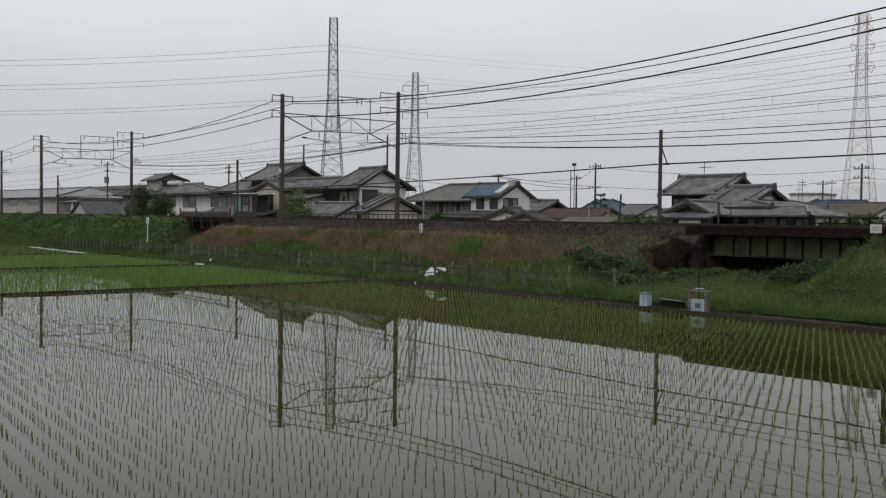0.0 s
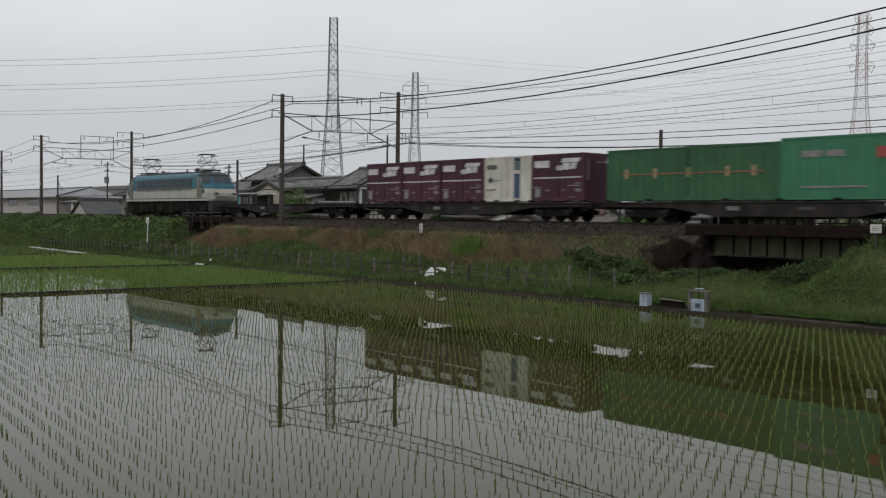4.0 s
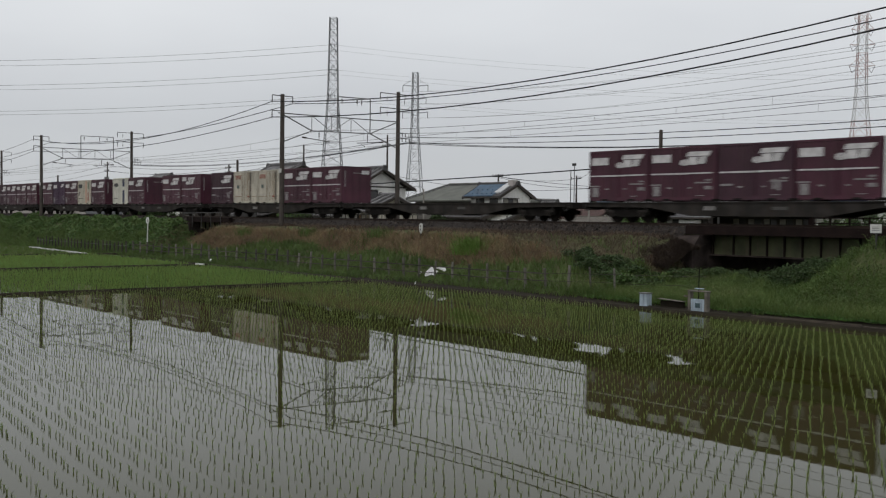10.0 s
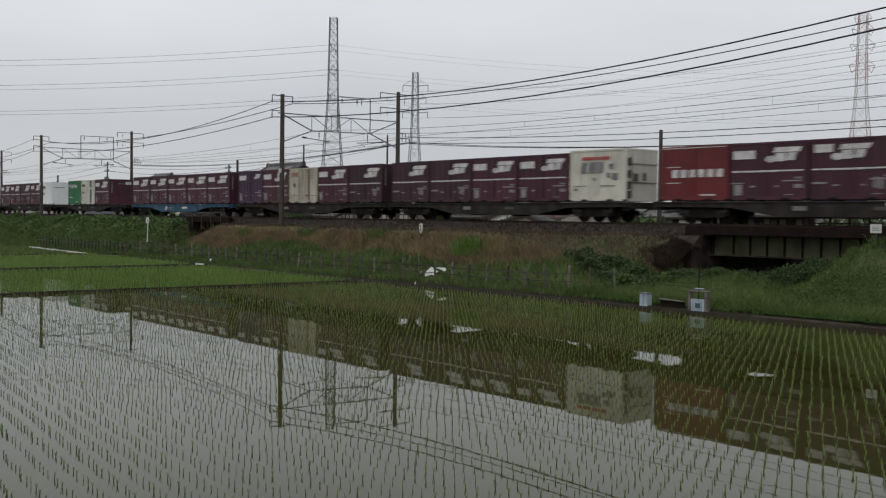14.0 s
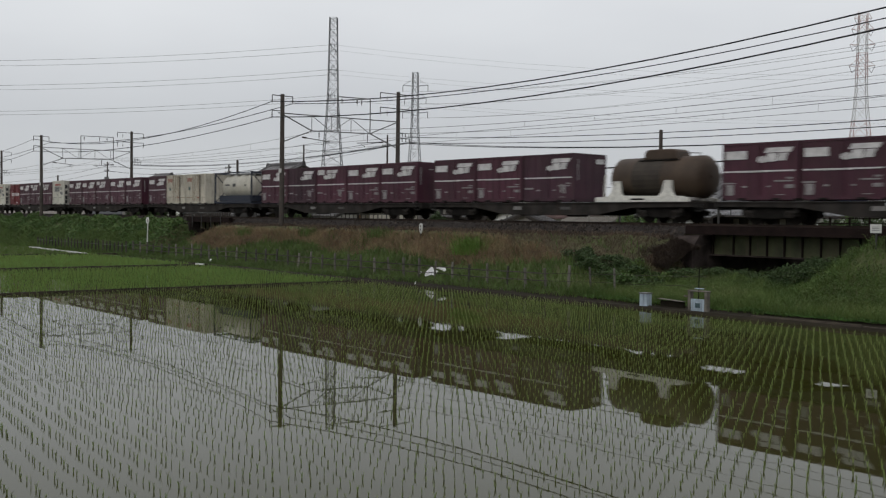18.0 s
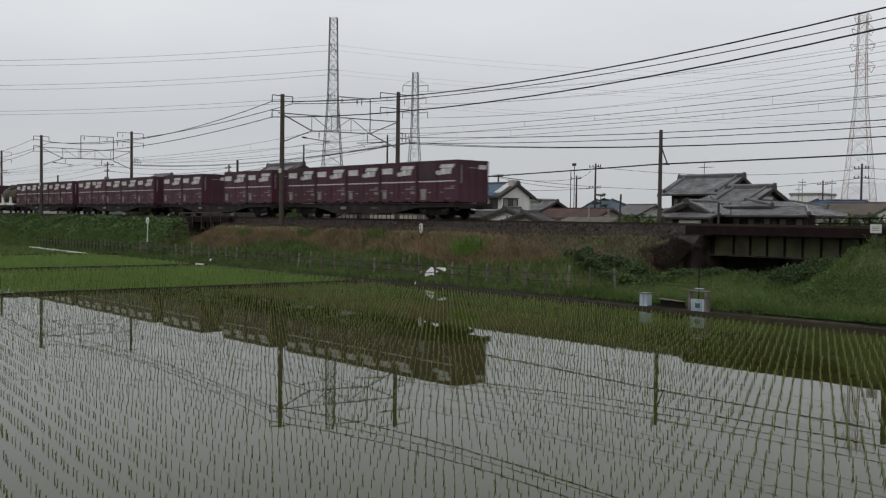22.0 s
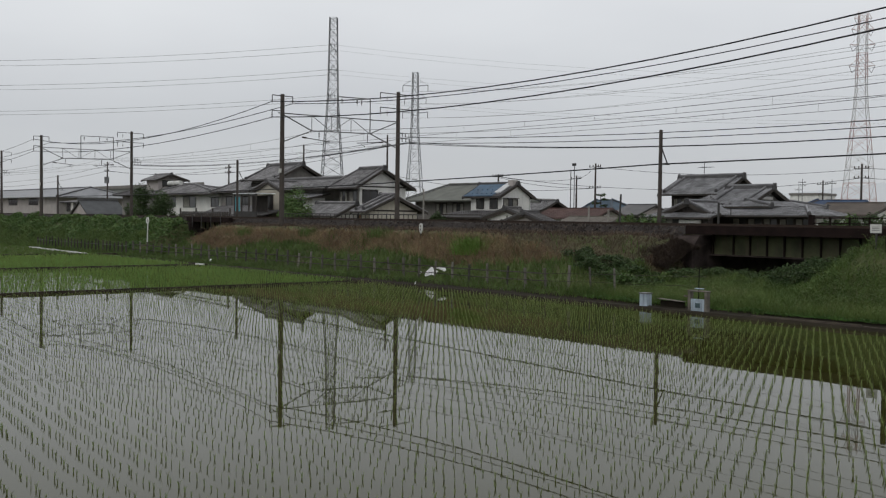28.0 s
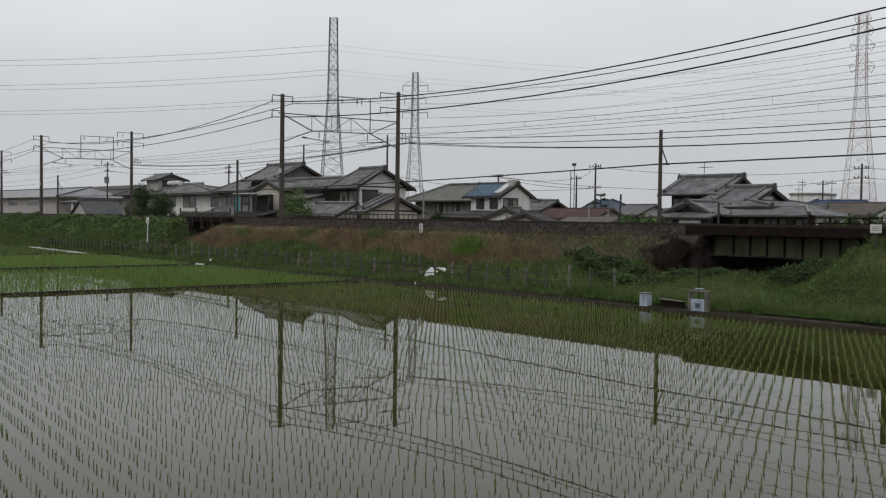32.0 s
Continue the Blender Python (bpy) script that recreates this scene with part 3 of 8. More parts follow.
def gantry(x, yn, yf, zn, zf, base_n, frame_y):
    g = thing("catenary_gantry", pose(x, 0, 0), "railway overhead-line gantry with two dark poles and a steel lattice beam", "gantry", "overhead-line gantries")
    part("pole", bars([((-0.8, yn, base_n), (-0.8, yn, zn), 0.19, 0.14)], 10), M_POLE, g, "dark brown concrete pole")
    part("pole", bars([((0.6, yf, 2.0), (0.6, yf, zf), 0.19, 0.14)], 10), M_POLE, g, "dark brown concrete pole")
    A, Z = (-0.8, 0.6), (10.3, 9.25)

    def X(y):
        return A[0] + (A[1] - A[0]) * (y - yn) / (yf - yn)
    q1, q2 = yn + 2.2, yf - 2.3

    def chord(name, pts, r=0.045):
        part(name, bars([((X(a), a, za), (X(b), b, zb), r) for (a, za), (b, zb) in pts], 4), M_STEEL, g, "galvanised steel member")
    chord("upper_chord", [((yn - 0.3, 10.36), (yf, 10.3))], 0.05)
    chord("lower_chord", [((q1, 9.25), (q2, 9.3))], 0.05)
    chord("knee_brace", [((yn, 8.35), (q1, 9.25))], 0.05)
    chord("knee_brace", [((yf, 8.3), (q2, 9.3))], 0.05)
    chord("brace", [((yn, 10.3), (q1, 9.25))], 0.05)
    chord("brace", [((yf, 10.3), (q2, 9.3))], 0.05)
    n = 3
    for i in range(n + 1):
        y = q1 + (q2 - q1) * i / n
        chord("vertical", [((y, 9.26), (y, 10.32))], 0.03)
        if i < n:
            y2 = q1 + (q2 - q1) * (i + 1) / n
            chord("diagonal", [((y, 10.32), (y2, 9.27)) if i % 2 == 0 else ((y, 9.27), (y2, 10.32))], 0.028)
    f0, f1 = frame_y
    chord("top_frame", [((f0, 11.82), (f1, 11.82)), ((f1, 11.82), (f1, 9.3)), ((f0, 11.82), (f0, 9.28))], 0.05)
    for y in (f0 + 0.35, (f0 + f1) / 2 + 0.25, f1 - 0.7):
        part("insulator", insulator(bmesh.new(), X(y), y, 11.66), M_INS, g, "brown porcelain insulator")
    # cross-arms on the poles
    for px, py, zs in ((-0.8, yn, (zn - 0.12, zn - 1.18)), (0.6, yf, (zf - 0.18, zf - 1.25))):
        for k, z in enumerate(zs):
            ya, yb = (py - 1.65, py + 1.4) if py == yf else (py - 0.82, py + (0.82 if k == 0 else 0.0))
            part("cross_arm", bars([((px, ya, z), (px, yb, z), 0.04), ((px, ya, z), (px, ya, z - 0.45), 0.035)] + ([((px, yb, z), (px, yb, z - 0.45), 0.035)] if yb > py + 0.1 else []), 4), M_STEELD, g, "dark steel cross-arm")
            for y in (ya, yb, ya + 0.62)[: 3 if py == yf else 1]:
                part("insulator", insulator(bmesh.new(), px, y, z - 0.3, 2, 0.055), M_INS, g)
    # swivelling registration arms
    for y, side in ((TRACKS[0], -1), (TRACKS[1], 1)):
        part("registration_arm", bars([((X(y), y + side * 1.4, 8.75), (X(y), y - side * 0.9, 8.55), 0.03), ((X(y), y - side * 0.6, 8.5), (X(y), y - side * 0.2, 8.32), 0.018), ((X(y), y, 9.25), (X(y), y, 8.6), 0.02)], 5), M_STEELD, g, "dark registration arm")
        part("insulator", insulator(bmesh.new(), X(y), y, 9.1, 3, 0.06), M_INS, g)
        part("insulator", bars([((X(y), y + side * 1.4, 8.75), (X(y), y + side * 1.05, 8.72), 0.06)], 8), M_INS, g)
    # side brackets on the far pole
    part("side_bracket", bars([((0.6, yf, 9.5), (0.6, yf + 0.95, 9.5), 0.03), ((0.6, yf, 9.1), (0.6, yf + 1.15, 9.1), 0.03)] + [((0.6, yf + 0.4 + 0.3 * i, 9.5), (0.6, yf + 0.4 + 0.3 * i, 9.25), 0.035) for i in range(2)] + [((0.6, yf + 0.4 + 0.35 * i, 9.1), (0.6, yf + 0.4 + 0.35 * i, 8.85), 0.035) for i in range(3)], 5), M_STEELD, g, "dark cable bracket")
    part("white_plate", boxes((-0.98, -0.62, yn - 0.16, yn - 0.145, 6.2, 6.5)), mat("off_white_paint", (0.6, 0.6, 0.57), 0.6, var=0.15), g, "small white plate")
    return g


gantry(-60.0, 36.14, 45.2, 11.68, 12.52, 2.3, (40.3, 42.9))
gantry(-111.2, 36.4, 46.0, 11.65, 12.6, 2.5, (40.5, 44.0))
gantry(-157.5, 36.4, 45.2, 11.65, 12.4, 2.5, (40.5, 43.5))
gantry(-9.0, 36.15, 45.2, 12.3, 13.1, 2.3, (40.3, 42.9))


def mid_pole(x, z):
    p = thing("trackside_pole", pose(x, 45.0, 2.2), "slim dark concrete pole carrying a cable beside the track", "pole", "trackside poles")
    part("shaft", bars([((0, 0, -0.6), (0, 0, z - 2.2), 0.125, 0.10)], 10), M_POLE, p)
    part("cable_arm", bars([((0, 0.1, z - 3.2), (0, 0.62, z - 4.05), 0.035), ((0, 0.1, z - 4.1), (0, 0.8, z - 4.1), 0.035)], 4), M_STEELD, p, "dark steel cable bracket")
    return p


for x, z in ((-35.0, 8.26), (-83.7, 8.35), (-132.0, 8.1), (13.5, 8.3)):
    mid_pole(x, z)

# wires: feeders, messengers, contact wires, droppers, cables
BK, GY = M_WIRE, M_WIREG
CW = "overhead wires"
for y, yw, za, zb, zc, sg in ((35.33, 35.58, 11.12, 11.2, 11.1, 1.5), (36.96, 37.22, 11.08, 10.9, 11.1, 0.9), (35.33, 35.58, 10.03, 9.9, 9.98, 0.9)):
    wire("feeder_wire", (-112.0, yw, zb), (-60.8, y, za), sg, 0.027, BK, "dark feeder wire along the railway", CW)
    wire("feeder_wire", (-158.3, yw, zc), (-112.0, yw, zb), 1.1, 0.022, BK, "dark feeder wire along the railway", CW)
for y, z0, z1, sg, r in ((35.33, 11.12, 11.78, 1.35, 0.031), (36.96, 11.08, 11.72, 1.21, 0.022), (35.33, 10.03, 11.03, 1.2, 0.033)):
    wire("feeder_wire", (-60.8, y, z0), (-9.8, y, z1), sg, r, BK, "thick dark feeder wire along the railway", CW)
for ty in TRACKS:
    for a, b in ((-157.5, -111.2), (-111.2, -60.0), (-60.0, -9.0), (-9.0, 45.0)):
        wire("messenger_wire", (a, ty, 9.3), (b, ty, 9.3), 0.75, 0.013, GY, "grey messenger wire above the track", CW)
        wire("contact_wire", (a, ty, 8.33), (b, ty, 8.33), 0.03, 0.011, GY, "grey contact wire above the track", CW)
        for i in range(1, 10):
            t = i / 10
            x = a + (b - a) * t
            zm = 9.3 - 3.0 * t * (1 - t)
            solid("dropper", bars([((x, ty, 8.32), (x, ty, zm), 0.008)], 4), GY, "thin grey dropper between two wires", "wire", "droppers")
for y, z, sg in ((46.15, 9.2, 1.15), (46.35, 8.8, 1.05), (45.9, 8.75, 1.72), (46.2, 8.85, 1.78)):
    wire("cable", (-59.4, y, z), (14.0, y, z + (0.5 if sg > 1.5 else 0.1)), sg, 0.021, BK, "dark cable strung along the railway", CW)
    wire("cable", (-110.6, y, z), (-59.4, y, z), 0.7, 0.016, BK, "dark cable strung along the railway", CW)
for (x0, z0), (x1, z1) in (((-132, 5.35), (-83.7, 5.5)), ((-83.7, 5.5), (-35, 6.38)), ((-35, 6.38), (13.5, 6.95))):
    wire("signal_cable", (x0, 45.7, z0 + 0.03), (x1, 45.7, z1 + 0.05), 0.12, 0.037, BK, "thick black cable carried by the trackside poles", CW)


# ---------- small trackside things ----------
M_WHITE = mat("off_white_paint", (0.6, 0.6, 0.57), 0.6, var=0.15)
kp = thing("kilometre_post", pose(-43.7, 34.95, 2.12), "small white kilometre post with dark figures", "post")
kb = bmesh.new()
prism(kb, [(-0.045, 0.2), (0.045, 0.2), (0.12, 0.4), (0.14, 0.56), (0.11, 0.7), (0.05, 0.76), (-0.05, 0.76), (-0.11, 0.7), (-0.14, 0.56), (-0.12, 0.4)], "y", -0.04, 0.04)
part("plate", bevel(kb, 0.012), M_WHITE, kp, "egg-shaped white plate")
part("post", boxes((-0.035, 0.035, -0.03, 0.03, -0.3, 0.22)), M_STEELD, kp)
for z in (0.6, 0.43):
    part("figure_bar", boxes((-0.055, 0.04, -0.046, -0.04, z - 0.06, z + 0.05)), M_STEELD, kp)
sp = thing("trackside_sign", pose(-75.2, 32.6, 0.55), "tall white post with a small round plate, leaning a little", "sign", )
part("post", bars([((-0.12, 0, -0.4), (0.05, 0, 1.9), 0.045)], 8), M_WHITE, sp)
part("plate", bars([((0.06, -0.05, 2.15), (0.06, 0.0, 2.15), 0.27)], 16), M_WHITE, sp, "round white plate")
part("figure_bar", boxes((0.0, 0.12, -0.06, -0.052, 2.05, 2.28)), mat("grey_figure_paint", (0.2, 0.2, 0.2), 0.6), sp)
ws = thing("bridge_sign", pose(-17.75, 35.4, 2.5), "small white notice plate on a stake at the bridge end", "sign")
part("plate", boxes((-0.22, 0.2, -0.02, 0.0, 0.36, 0.68)), M_WHITE, ws)
part("stake", boxes((-0.03, 0.03, 0.0, 0.05, -0.5, 0.5)), M_STEELD, ws)
for k, z in enumerate((0.58, 0.52, 0.46)):
    part("text_bar", boxes((-0.15, 0.08 + 0.03 * k, -0.026, -0.02, z - 0.012, z + 0.012)), mat("grey_figure_paint", (0.2, 0.2, 0.2), 0.6), ws)
tp = thing("rail_stake", pose(-17.2, 35.2, 2.1), "dark upright rail stake at the bridge end", "post")
part("stake", boxes((-0.07, 0.07, -0.07, 0.07, -0.4, 2.65)), M_RUST, tp)
part("clamp", boxes((-0.12, 0.0, -0.1, -0.07, 1.75, 1.85)), M_STEEL, tp)

# ---------- the goods train ----------
TRAIN = []
M_WINE = mat("wine_red_container_paint", (0.070, 0.0185, 0.034), 0.5, var=0.3, scale=0.7, fine=14, bump=0.05, objvar=0.22, streak=0.35)
M_WINED = mat("dull_wine_container_paint", (0.053, 0.019, 0.032), 0.55, var=0.3, scale=0.7, fine=14, bump=0.05, objvar=0.2, streak=0.35)
M_PURPLE = mat("purple_container_paint", (0.050, 0.020, 0.050), 0.5, var=0.25, scale=0.7, fine=14, bump=0.05, streak=0.25)
M_BROWN = mat("rusty_brown_container_paint", (0.078, 0.026, 0.027), 0.65, var=0.35, scale=0.7, fine=14, bump=0.08, streak=0.55)
M_MARK = mat("white_lettering_paint", (0.60, 0.58, 0.575), 0.6, var=0.3, scale=4, fine=40, bump=0)
M_MARKS = mat("dulled_white_lettering", (0.27, 0.25, 0.25), 0.65, var=0.4, scale=4, fine=40, bump=0)
M_MARKD = mat("dark_lettering_paint", (0.06, 0.06, 0.06), 0.6, var=0.2, bump=0)
M_IVORY = mat("ivory_container_paint", (0.62, 0.60, 0.52), 0.5, var=0.2, scale=0.8, fine=14, bump=0.05, streak=0.35)
M_CREAM = mat("stained_cream_container_paint", (0.56, 0.52, 0.43), 0.55, var=0.25, scale=0.8, fine=14, bump=0.05, streak=0.6)
M_WHITEC = mat("clean_white_container_paint", (0.84, 0.85, 0.85), 0.45, var=0.1, scale=0.8, fine=14, bump=0.03, streak=0.1)
M_GREEN = mat("green_container_paint", (0.03, 0.17, 0.07), 0.5, var=0.25, scale=0.7, fine=14, bump=0.05, streak=0.25)
M_GREEN3 = mat("milky_green_container_paint", (0.045, 0.20, 0.105), 0.5, var=0.2, scale=0.7, fine=14, bump=0.05, streak=0.3)
M_GREEN2 = mat("dark_green_container_paint", (0.034, 0.12, 0.05), 0.5, var=0.25, scale=0.7, fine=14, bump=0.05, streak=0.3)
M_RED = mat("red_container_paint", (0.15, 0.021, 0.024), 0.5, var=0.25, scale=0.7, fine=14, bump=0.05, streak=0.25)
M_BLACK = mat("black_container_paint", (0.028, 0.028, 0.03), 0.5, var=0.25, scale=0.7, fine=14, bump=0.05, streak=0.3)
M_YEL = mat("yellow_stripe_paint", (0.34, 0.27, 0.15), 0.6, var=0.2, bump=0)
M_ORG = mat("orange_stripe_paint", (0.26, 0.12, 0.06), 0.6, var=0.2, bump=0)
M_BLUEP = mat("blue_panel_paint", (0.05, 0.08, 0.16), 0.6, var=0.2, bump=0)
M_REDP = mat("red_lettering_paint", (0.36, 0.07, 0.06), 0.6, var=0.2, bump=0)
M_UNDER = mat("grimy_wagon_frame", (0.035, 0.032, 0.0295), 0.85, var=0.45, scale=1.5, fine=18, bump=0.2, streak=0.3, spec=0.1)
M_UNDERB = mat("blue_wagon_frame", (0.028, 0.088, 0.145), 0.7, var=0.5, scale=1.5, fine=18, bump=0.1, streak=0.4)
M_BOGIE = mat("black_bogie_grime", (0.017, 0.0155, 0.014), 0.9, var=0.4, scale=3, fine=25, bump=0.3, spec=0.06)
M_WHEEL = mat("wheel_steel", (0.024, 0.020, 0.017), 0.8, 0.1, var=0.3, scale=4, fine=30, spec=0.1)


def side_plate(bm, half, hgt, y, u0, u1, v0, v1, slant=0.0, out=0.006):
    """A thin raised patch on the near side; u along the length, v up the height, both from 0 to 1."""
    x0, x1 = (u0 * 2 - 1) * half, (u1 * 2 - 1) * half
    z0, z1 = v0 * hgt, v1 * hgt
    pts = [(x0, z0), (x1 - slant, z0), (x1, z1), (x0 + slant, z1)]
    return prism(bm, pts, "y", y - out, y)


def end_plate(bm, half, hgt, w0, w1, v0, v1, out=0.006):
    return box(bm, half, half + out, w0, w1, v0 * hgt, v1 * hgt)


def container_shell(c, half, hgt, material, ribs, label=""):
    """Frame posts and rails stand proud of recessed, pressed panels; corner castings and fork pockets."""
    w = 1.225
    b = bmesh.new()
    box(b, -half + 0.02, half - 0.02, -w + 0.035, w - 0.035, 0.10, hgt - 0.03)
    part("panel", b, material, c, label)
    f = bmesh.new()
    for x0, x1 in ((-half, -half + 0.10), (half - 0.10, half)):
        for y0, y1 in ((-w, -w + 0.10), (w - 0.10, w)):
            box(f, x0, x1, y0, y1, 0.05, hgt)
    for y0, y1 in ((-w, -w + 0.07), (w - 0.07, w)):
        box(f, -half + 0.10, half - 0.10, y0, y1, 0.05, 0.20)
        box(f, -half + 0.10, half - 0.10, y0, y1, hgt - 0.09, hgt)
    for x0, x1 in ((-half, -half + 0.07), (half - 0.07, half)):
        box(f, x0, x1, -w + 0.10, w - 0.10, 0.05, 0.20)
        box(f, x0, x1, -w + 0.10, w - 0.10, hgt - 0.09, hgt)
    part("frame", f, material, c)
    r = bmesh.new()
    for i in range(ribs):
        x = -half + 0.10 + (2 * half - 0.2) * (i + 0.5) / ribs
        box(r, x - 0.035, x + 0.035, -w + 0.012, -w + 0.036, 0.20, hgt - 0.09)
    for k in range(4):
        y = -0.9 + k * 0.6
        box(r, half - 0.021, half - 0.004, y - 0.05, y + 0.05, 0.2, hgt - 0.09)
    part("ribs", r, material, c)
    for x in (-half + 0.09, half - 0.09):
        for y in (-w + 0.08, w - 0.08):
            part("corner_casting", boxes((x - 0.092, x + 0.092, y - 0.083, y + 0.083, 0.0, 0.115)), M_BOGIE, c)
    for x in (-0.45 * half, 0.45 * half):
        part("fork_pocket", boxes((x - 0.2, x + 0.2, -w - 0.004, -w + 0.02, 0.05, 0.13)), M_BOGIE, c)
    for x in (-0.11, 0.11):
        part("lock_rod", bars([((x, -w, 0.22), (x, -w, hgt - 0.12), 0.016)], 5), material, c)


def marks(c, half, hgt, patches, material, name, label=""):
    for p in patches:
        part(name, side_plate(bmesh.new(), half, hgt, -1.214, *p, out=0.014), material, c, label)


def logo(c, half, hgt, u, v, s=1.0):
    """A slanted white emblem of plain shapes: an upper bar, a lower body and a round foot."""
    b = bmesh.new()
    for u0, u1, v0, v1, sl in ((0.10, 0.475, 0.152, 0.235, 0.14), (0.125, 0.27, 0.0, 0.14, 0.05), (0.262, 0.41, 0.012, 0.14, 0.12)):
        side_plate(b, half, hgt, -1.214, u + u0 * s, u + u1 * s, v + v0 * s, v + v1 * s, sl * s, out=0.014)
    x, z = ((u + 0.075 * s) * 2 - 1) * half, (v + 0.042 * s) * hgt
    prism(b, [(x + 0.24 * s * half / 1.83 * math.cos(i * math.pi / 5), z + 0.15 * s * math.sin(i * math.pi / 5)) for i in range(10)], "y", -1.230, -1.214)
    part("emblem", b, M_MARK, c, "white slanted emblem")


STD = 3.66 / 2
FT20 = 6.058 / 2
FT31 = 9.41 / 2
H12 = 2.5


def box_container(label, half, material, ribs=0, hgt=H12, group="freight containers"):
    c = thing("freight_container", pose(0, 0, -50), label, "container", group)
    container_shell(c, half, hgt, material, ribs or max(6, round(half * 4)))
    return c


def wine(kind):
    lab = {"a": "wine-red rail freight container with white emblem and stripe, on a wagon",
           "b": "dull wine-red rail freight container with a white emblem on its side",
           "c": "purple-red rail freight container with a small white emblem",
           "d": "wine-red rail freight container with label and emblem side by side",
           "e": "wine-red rail freight container with a violet patch on its upper corner"}[kind]
    c = box_container(lab, STD, {"a": M_WINE, "b": M_WINED, "c": M_PURPLE, "d": M_WINE, "e": M_WINE}[kind])
    if kind in "ac":
        marks(c, STD, H12, [(0.04, 0.33, 0.72, 0.865)], M_MARK, "label_plate", "white label plate")
    if kind == "d":
        marks(c, STD, H12, [(0.05, 0.27, 0.78, 0.91)], M_MARK, "label_plate", "white label plate")
    if kind == "e":
        marks(c, STD, H12, [(0.04, 0.47, 0.56, 0.95)], mat("brown_repaint", (0.05, 0.027, 0.035), 0.6, var=0.3, scale=0.8), "repaired_panel", "brownish violet repainted panel")
    if kind == "c":
        logo(c, STD, H12, 0.66, 0.76, 0.55)
    elif kind == "d":
        logo(c, STD, H12, 0.24, 0.665)
    else:
        logo(c, STD, H12, 0.46, 0.665)
    if kind != "c":
        marks(c, STD, H12, [(0.03, 0.95, 0.497, 0.521), (0.22, 0.62, 0.491, 0.496)], M_MARK, "stripe", "thin white stripe")
    small = [(0.70, 0.93, 0.325, 0.35), (0.85, 0.93, 0.37, 0.40), (0.28, 0.34, 0.235, 0.262), (0.60, 0.65, 0.235, 0.262), (0.72, 0.83, 0.10, 0.112)]
    if kind in "ac":
        small += [(0.06, 0.165, 0.10, 0.28), (0.02, 0.18, 0.295, 0.32), (0.84, 0.95, 0.215, 0.275)]
    elif kind == "e":
        small += [(0.09, 0.22, 0.07, 0.32), (0.06, 0.24, 0.30, 0.33)]
    else:
        small += [(0.04, 0.2, 0.27, 0.305), (0.74, 0.78, 0.20, 0.37), (0.80, 0.84, 0.18, 0.36)]
    marks(c, STD, H12, small, M_MARKS, "lettering_bar", "small dulled lettering")
    ends = [("end_emblem", (0.45, 1.05, 0.80, 0.90)), ("end_bar", (-0.95, -0.88, 0.45, 0.88))]
    if kind in "ae":
        ends.append(("end_bar", (-0.3, 0.42, 0.815, 0.835)))
    for nm, q in ends:
        part(nm, end_plate(bmesh.new(), STD, H12, *q), M_MARK if nm == "end_emblem" else M_MARKS, c, "white mark on the end wall")
    return c


PROTO = {}
for k in "abcde":
    PROTO[k] = wine(k)

c = PROTO["R"] = box_container("rusty brown twenty-foot freight container with white stripe", FT20, M_BROWN)
marks(c, FT20, H12, [(0.04, 0.22, 0.80, 0.93)], M_MARK, "label_plate", "white label plate")
logo(c, FT20, H12, 0.70, 0.72, 0.55)
marks(c, FT20, H12, [(0.04, 0.95, 0.525, 0.555)], M_MARK, "stripe", "thin white stripe")
marks(c, FT20, H12, [(0.06, 0.13, 0.08, 0.36), (0.5, 0.53, 0.2, 0.23)], M_MARK, "lettering_bar")

c = PROTO["K"] = box_container("black twenty-foot freight container with two yellow stripes", FT20, M_BLACK)
marks(c, FT20, H12, [(0.0, 0.93, 0.46, 0.53), (0.0, 0.93, 0.34, 0.42)], M_YEL, "stripe", "dull yellow stripe")
marks(c, FT20, H12, [(0.08, 0.18, 0.66, 0.80), (0.35, 0.43, 0.68, 0.80), (0.45, 0.53, 0.68, 0.80), (0.66, 0.70, 0.68, 0.80), (0.8, 0.84, 0.7, 0.8)], mat("grey_blue_lettering", (0.05, 0.055, 0.075), 0.6), "lettering_shape", "faint grey lettering")
marks(c, FT20, H12, [(0.06, 0.3, 0.26, 0.285), (0.68, 0.84, 0.22, 0.245)], M_MARKS, "lettering_bar")

def disc_mark(c, half, hgt, u, v, ru, rv, material, name, label=""):
    b = bmesh.new()
    x, z = (u * 2 - 1) * half, v * hgt
    prism(b, [(x + ru * 2 * half * math.cos(i * math.pi / 6), z + rv * hgt * math.sin(i * math.pi / 6)) for i in range(12)], "y", -1.228, -1.214)
    part(name, b, material, c, label)


def slanted_letters(c, u0, u1, v0, v1, n, material, label):
    step = (u1 - u0) / n
    for i in range(n):
        u, drop = u0 + i * step, 0.012 * (i % 2)
        marks(c, STD, H12, [(u, u + step * 0.8, v0 + drop, v1, 0.02)], material, "lettering_shape", label)


M_NAVY = mat("navy_band_paint", (0.022, 0.028, 0.07), 0.6, var=0.25, bump=0)
M_SAGE = mat("grey_green_band_paint", (0.12, 0.15, 0.14), 0.6, var=0.25, bump=0)
M_GREYL = mat("faded_grey_lettering", (0.17, 0.175, 0.18), 0.6, var=0.3, bump=0)
c = PROTO["w"] = box_container("ivory freight container with banded stripe and black diamond mark", STD, M_IVORY)
marks(c, STD, H12, [(0.65, 0.77, 0.885, 0.965)], M_NAVY, "vertical_band", "navy top of the vertical band")
marks(c, STD, H12, [(0.65, 0.77, 0.70, 0.875)], M_SAGE, "vertical_band", "grey-green piece of the vertical band")
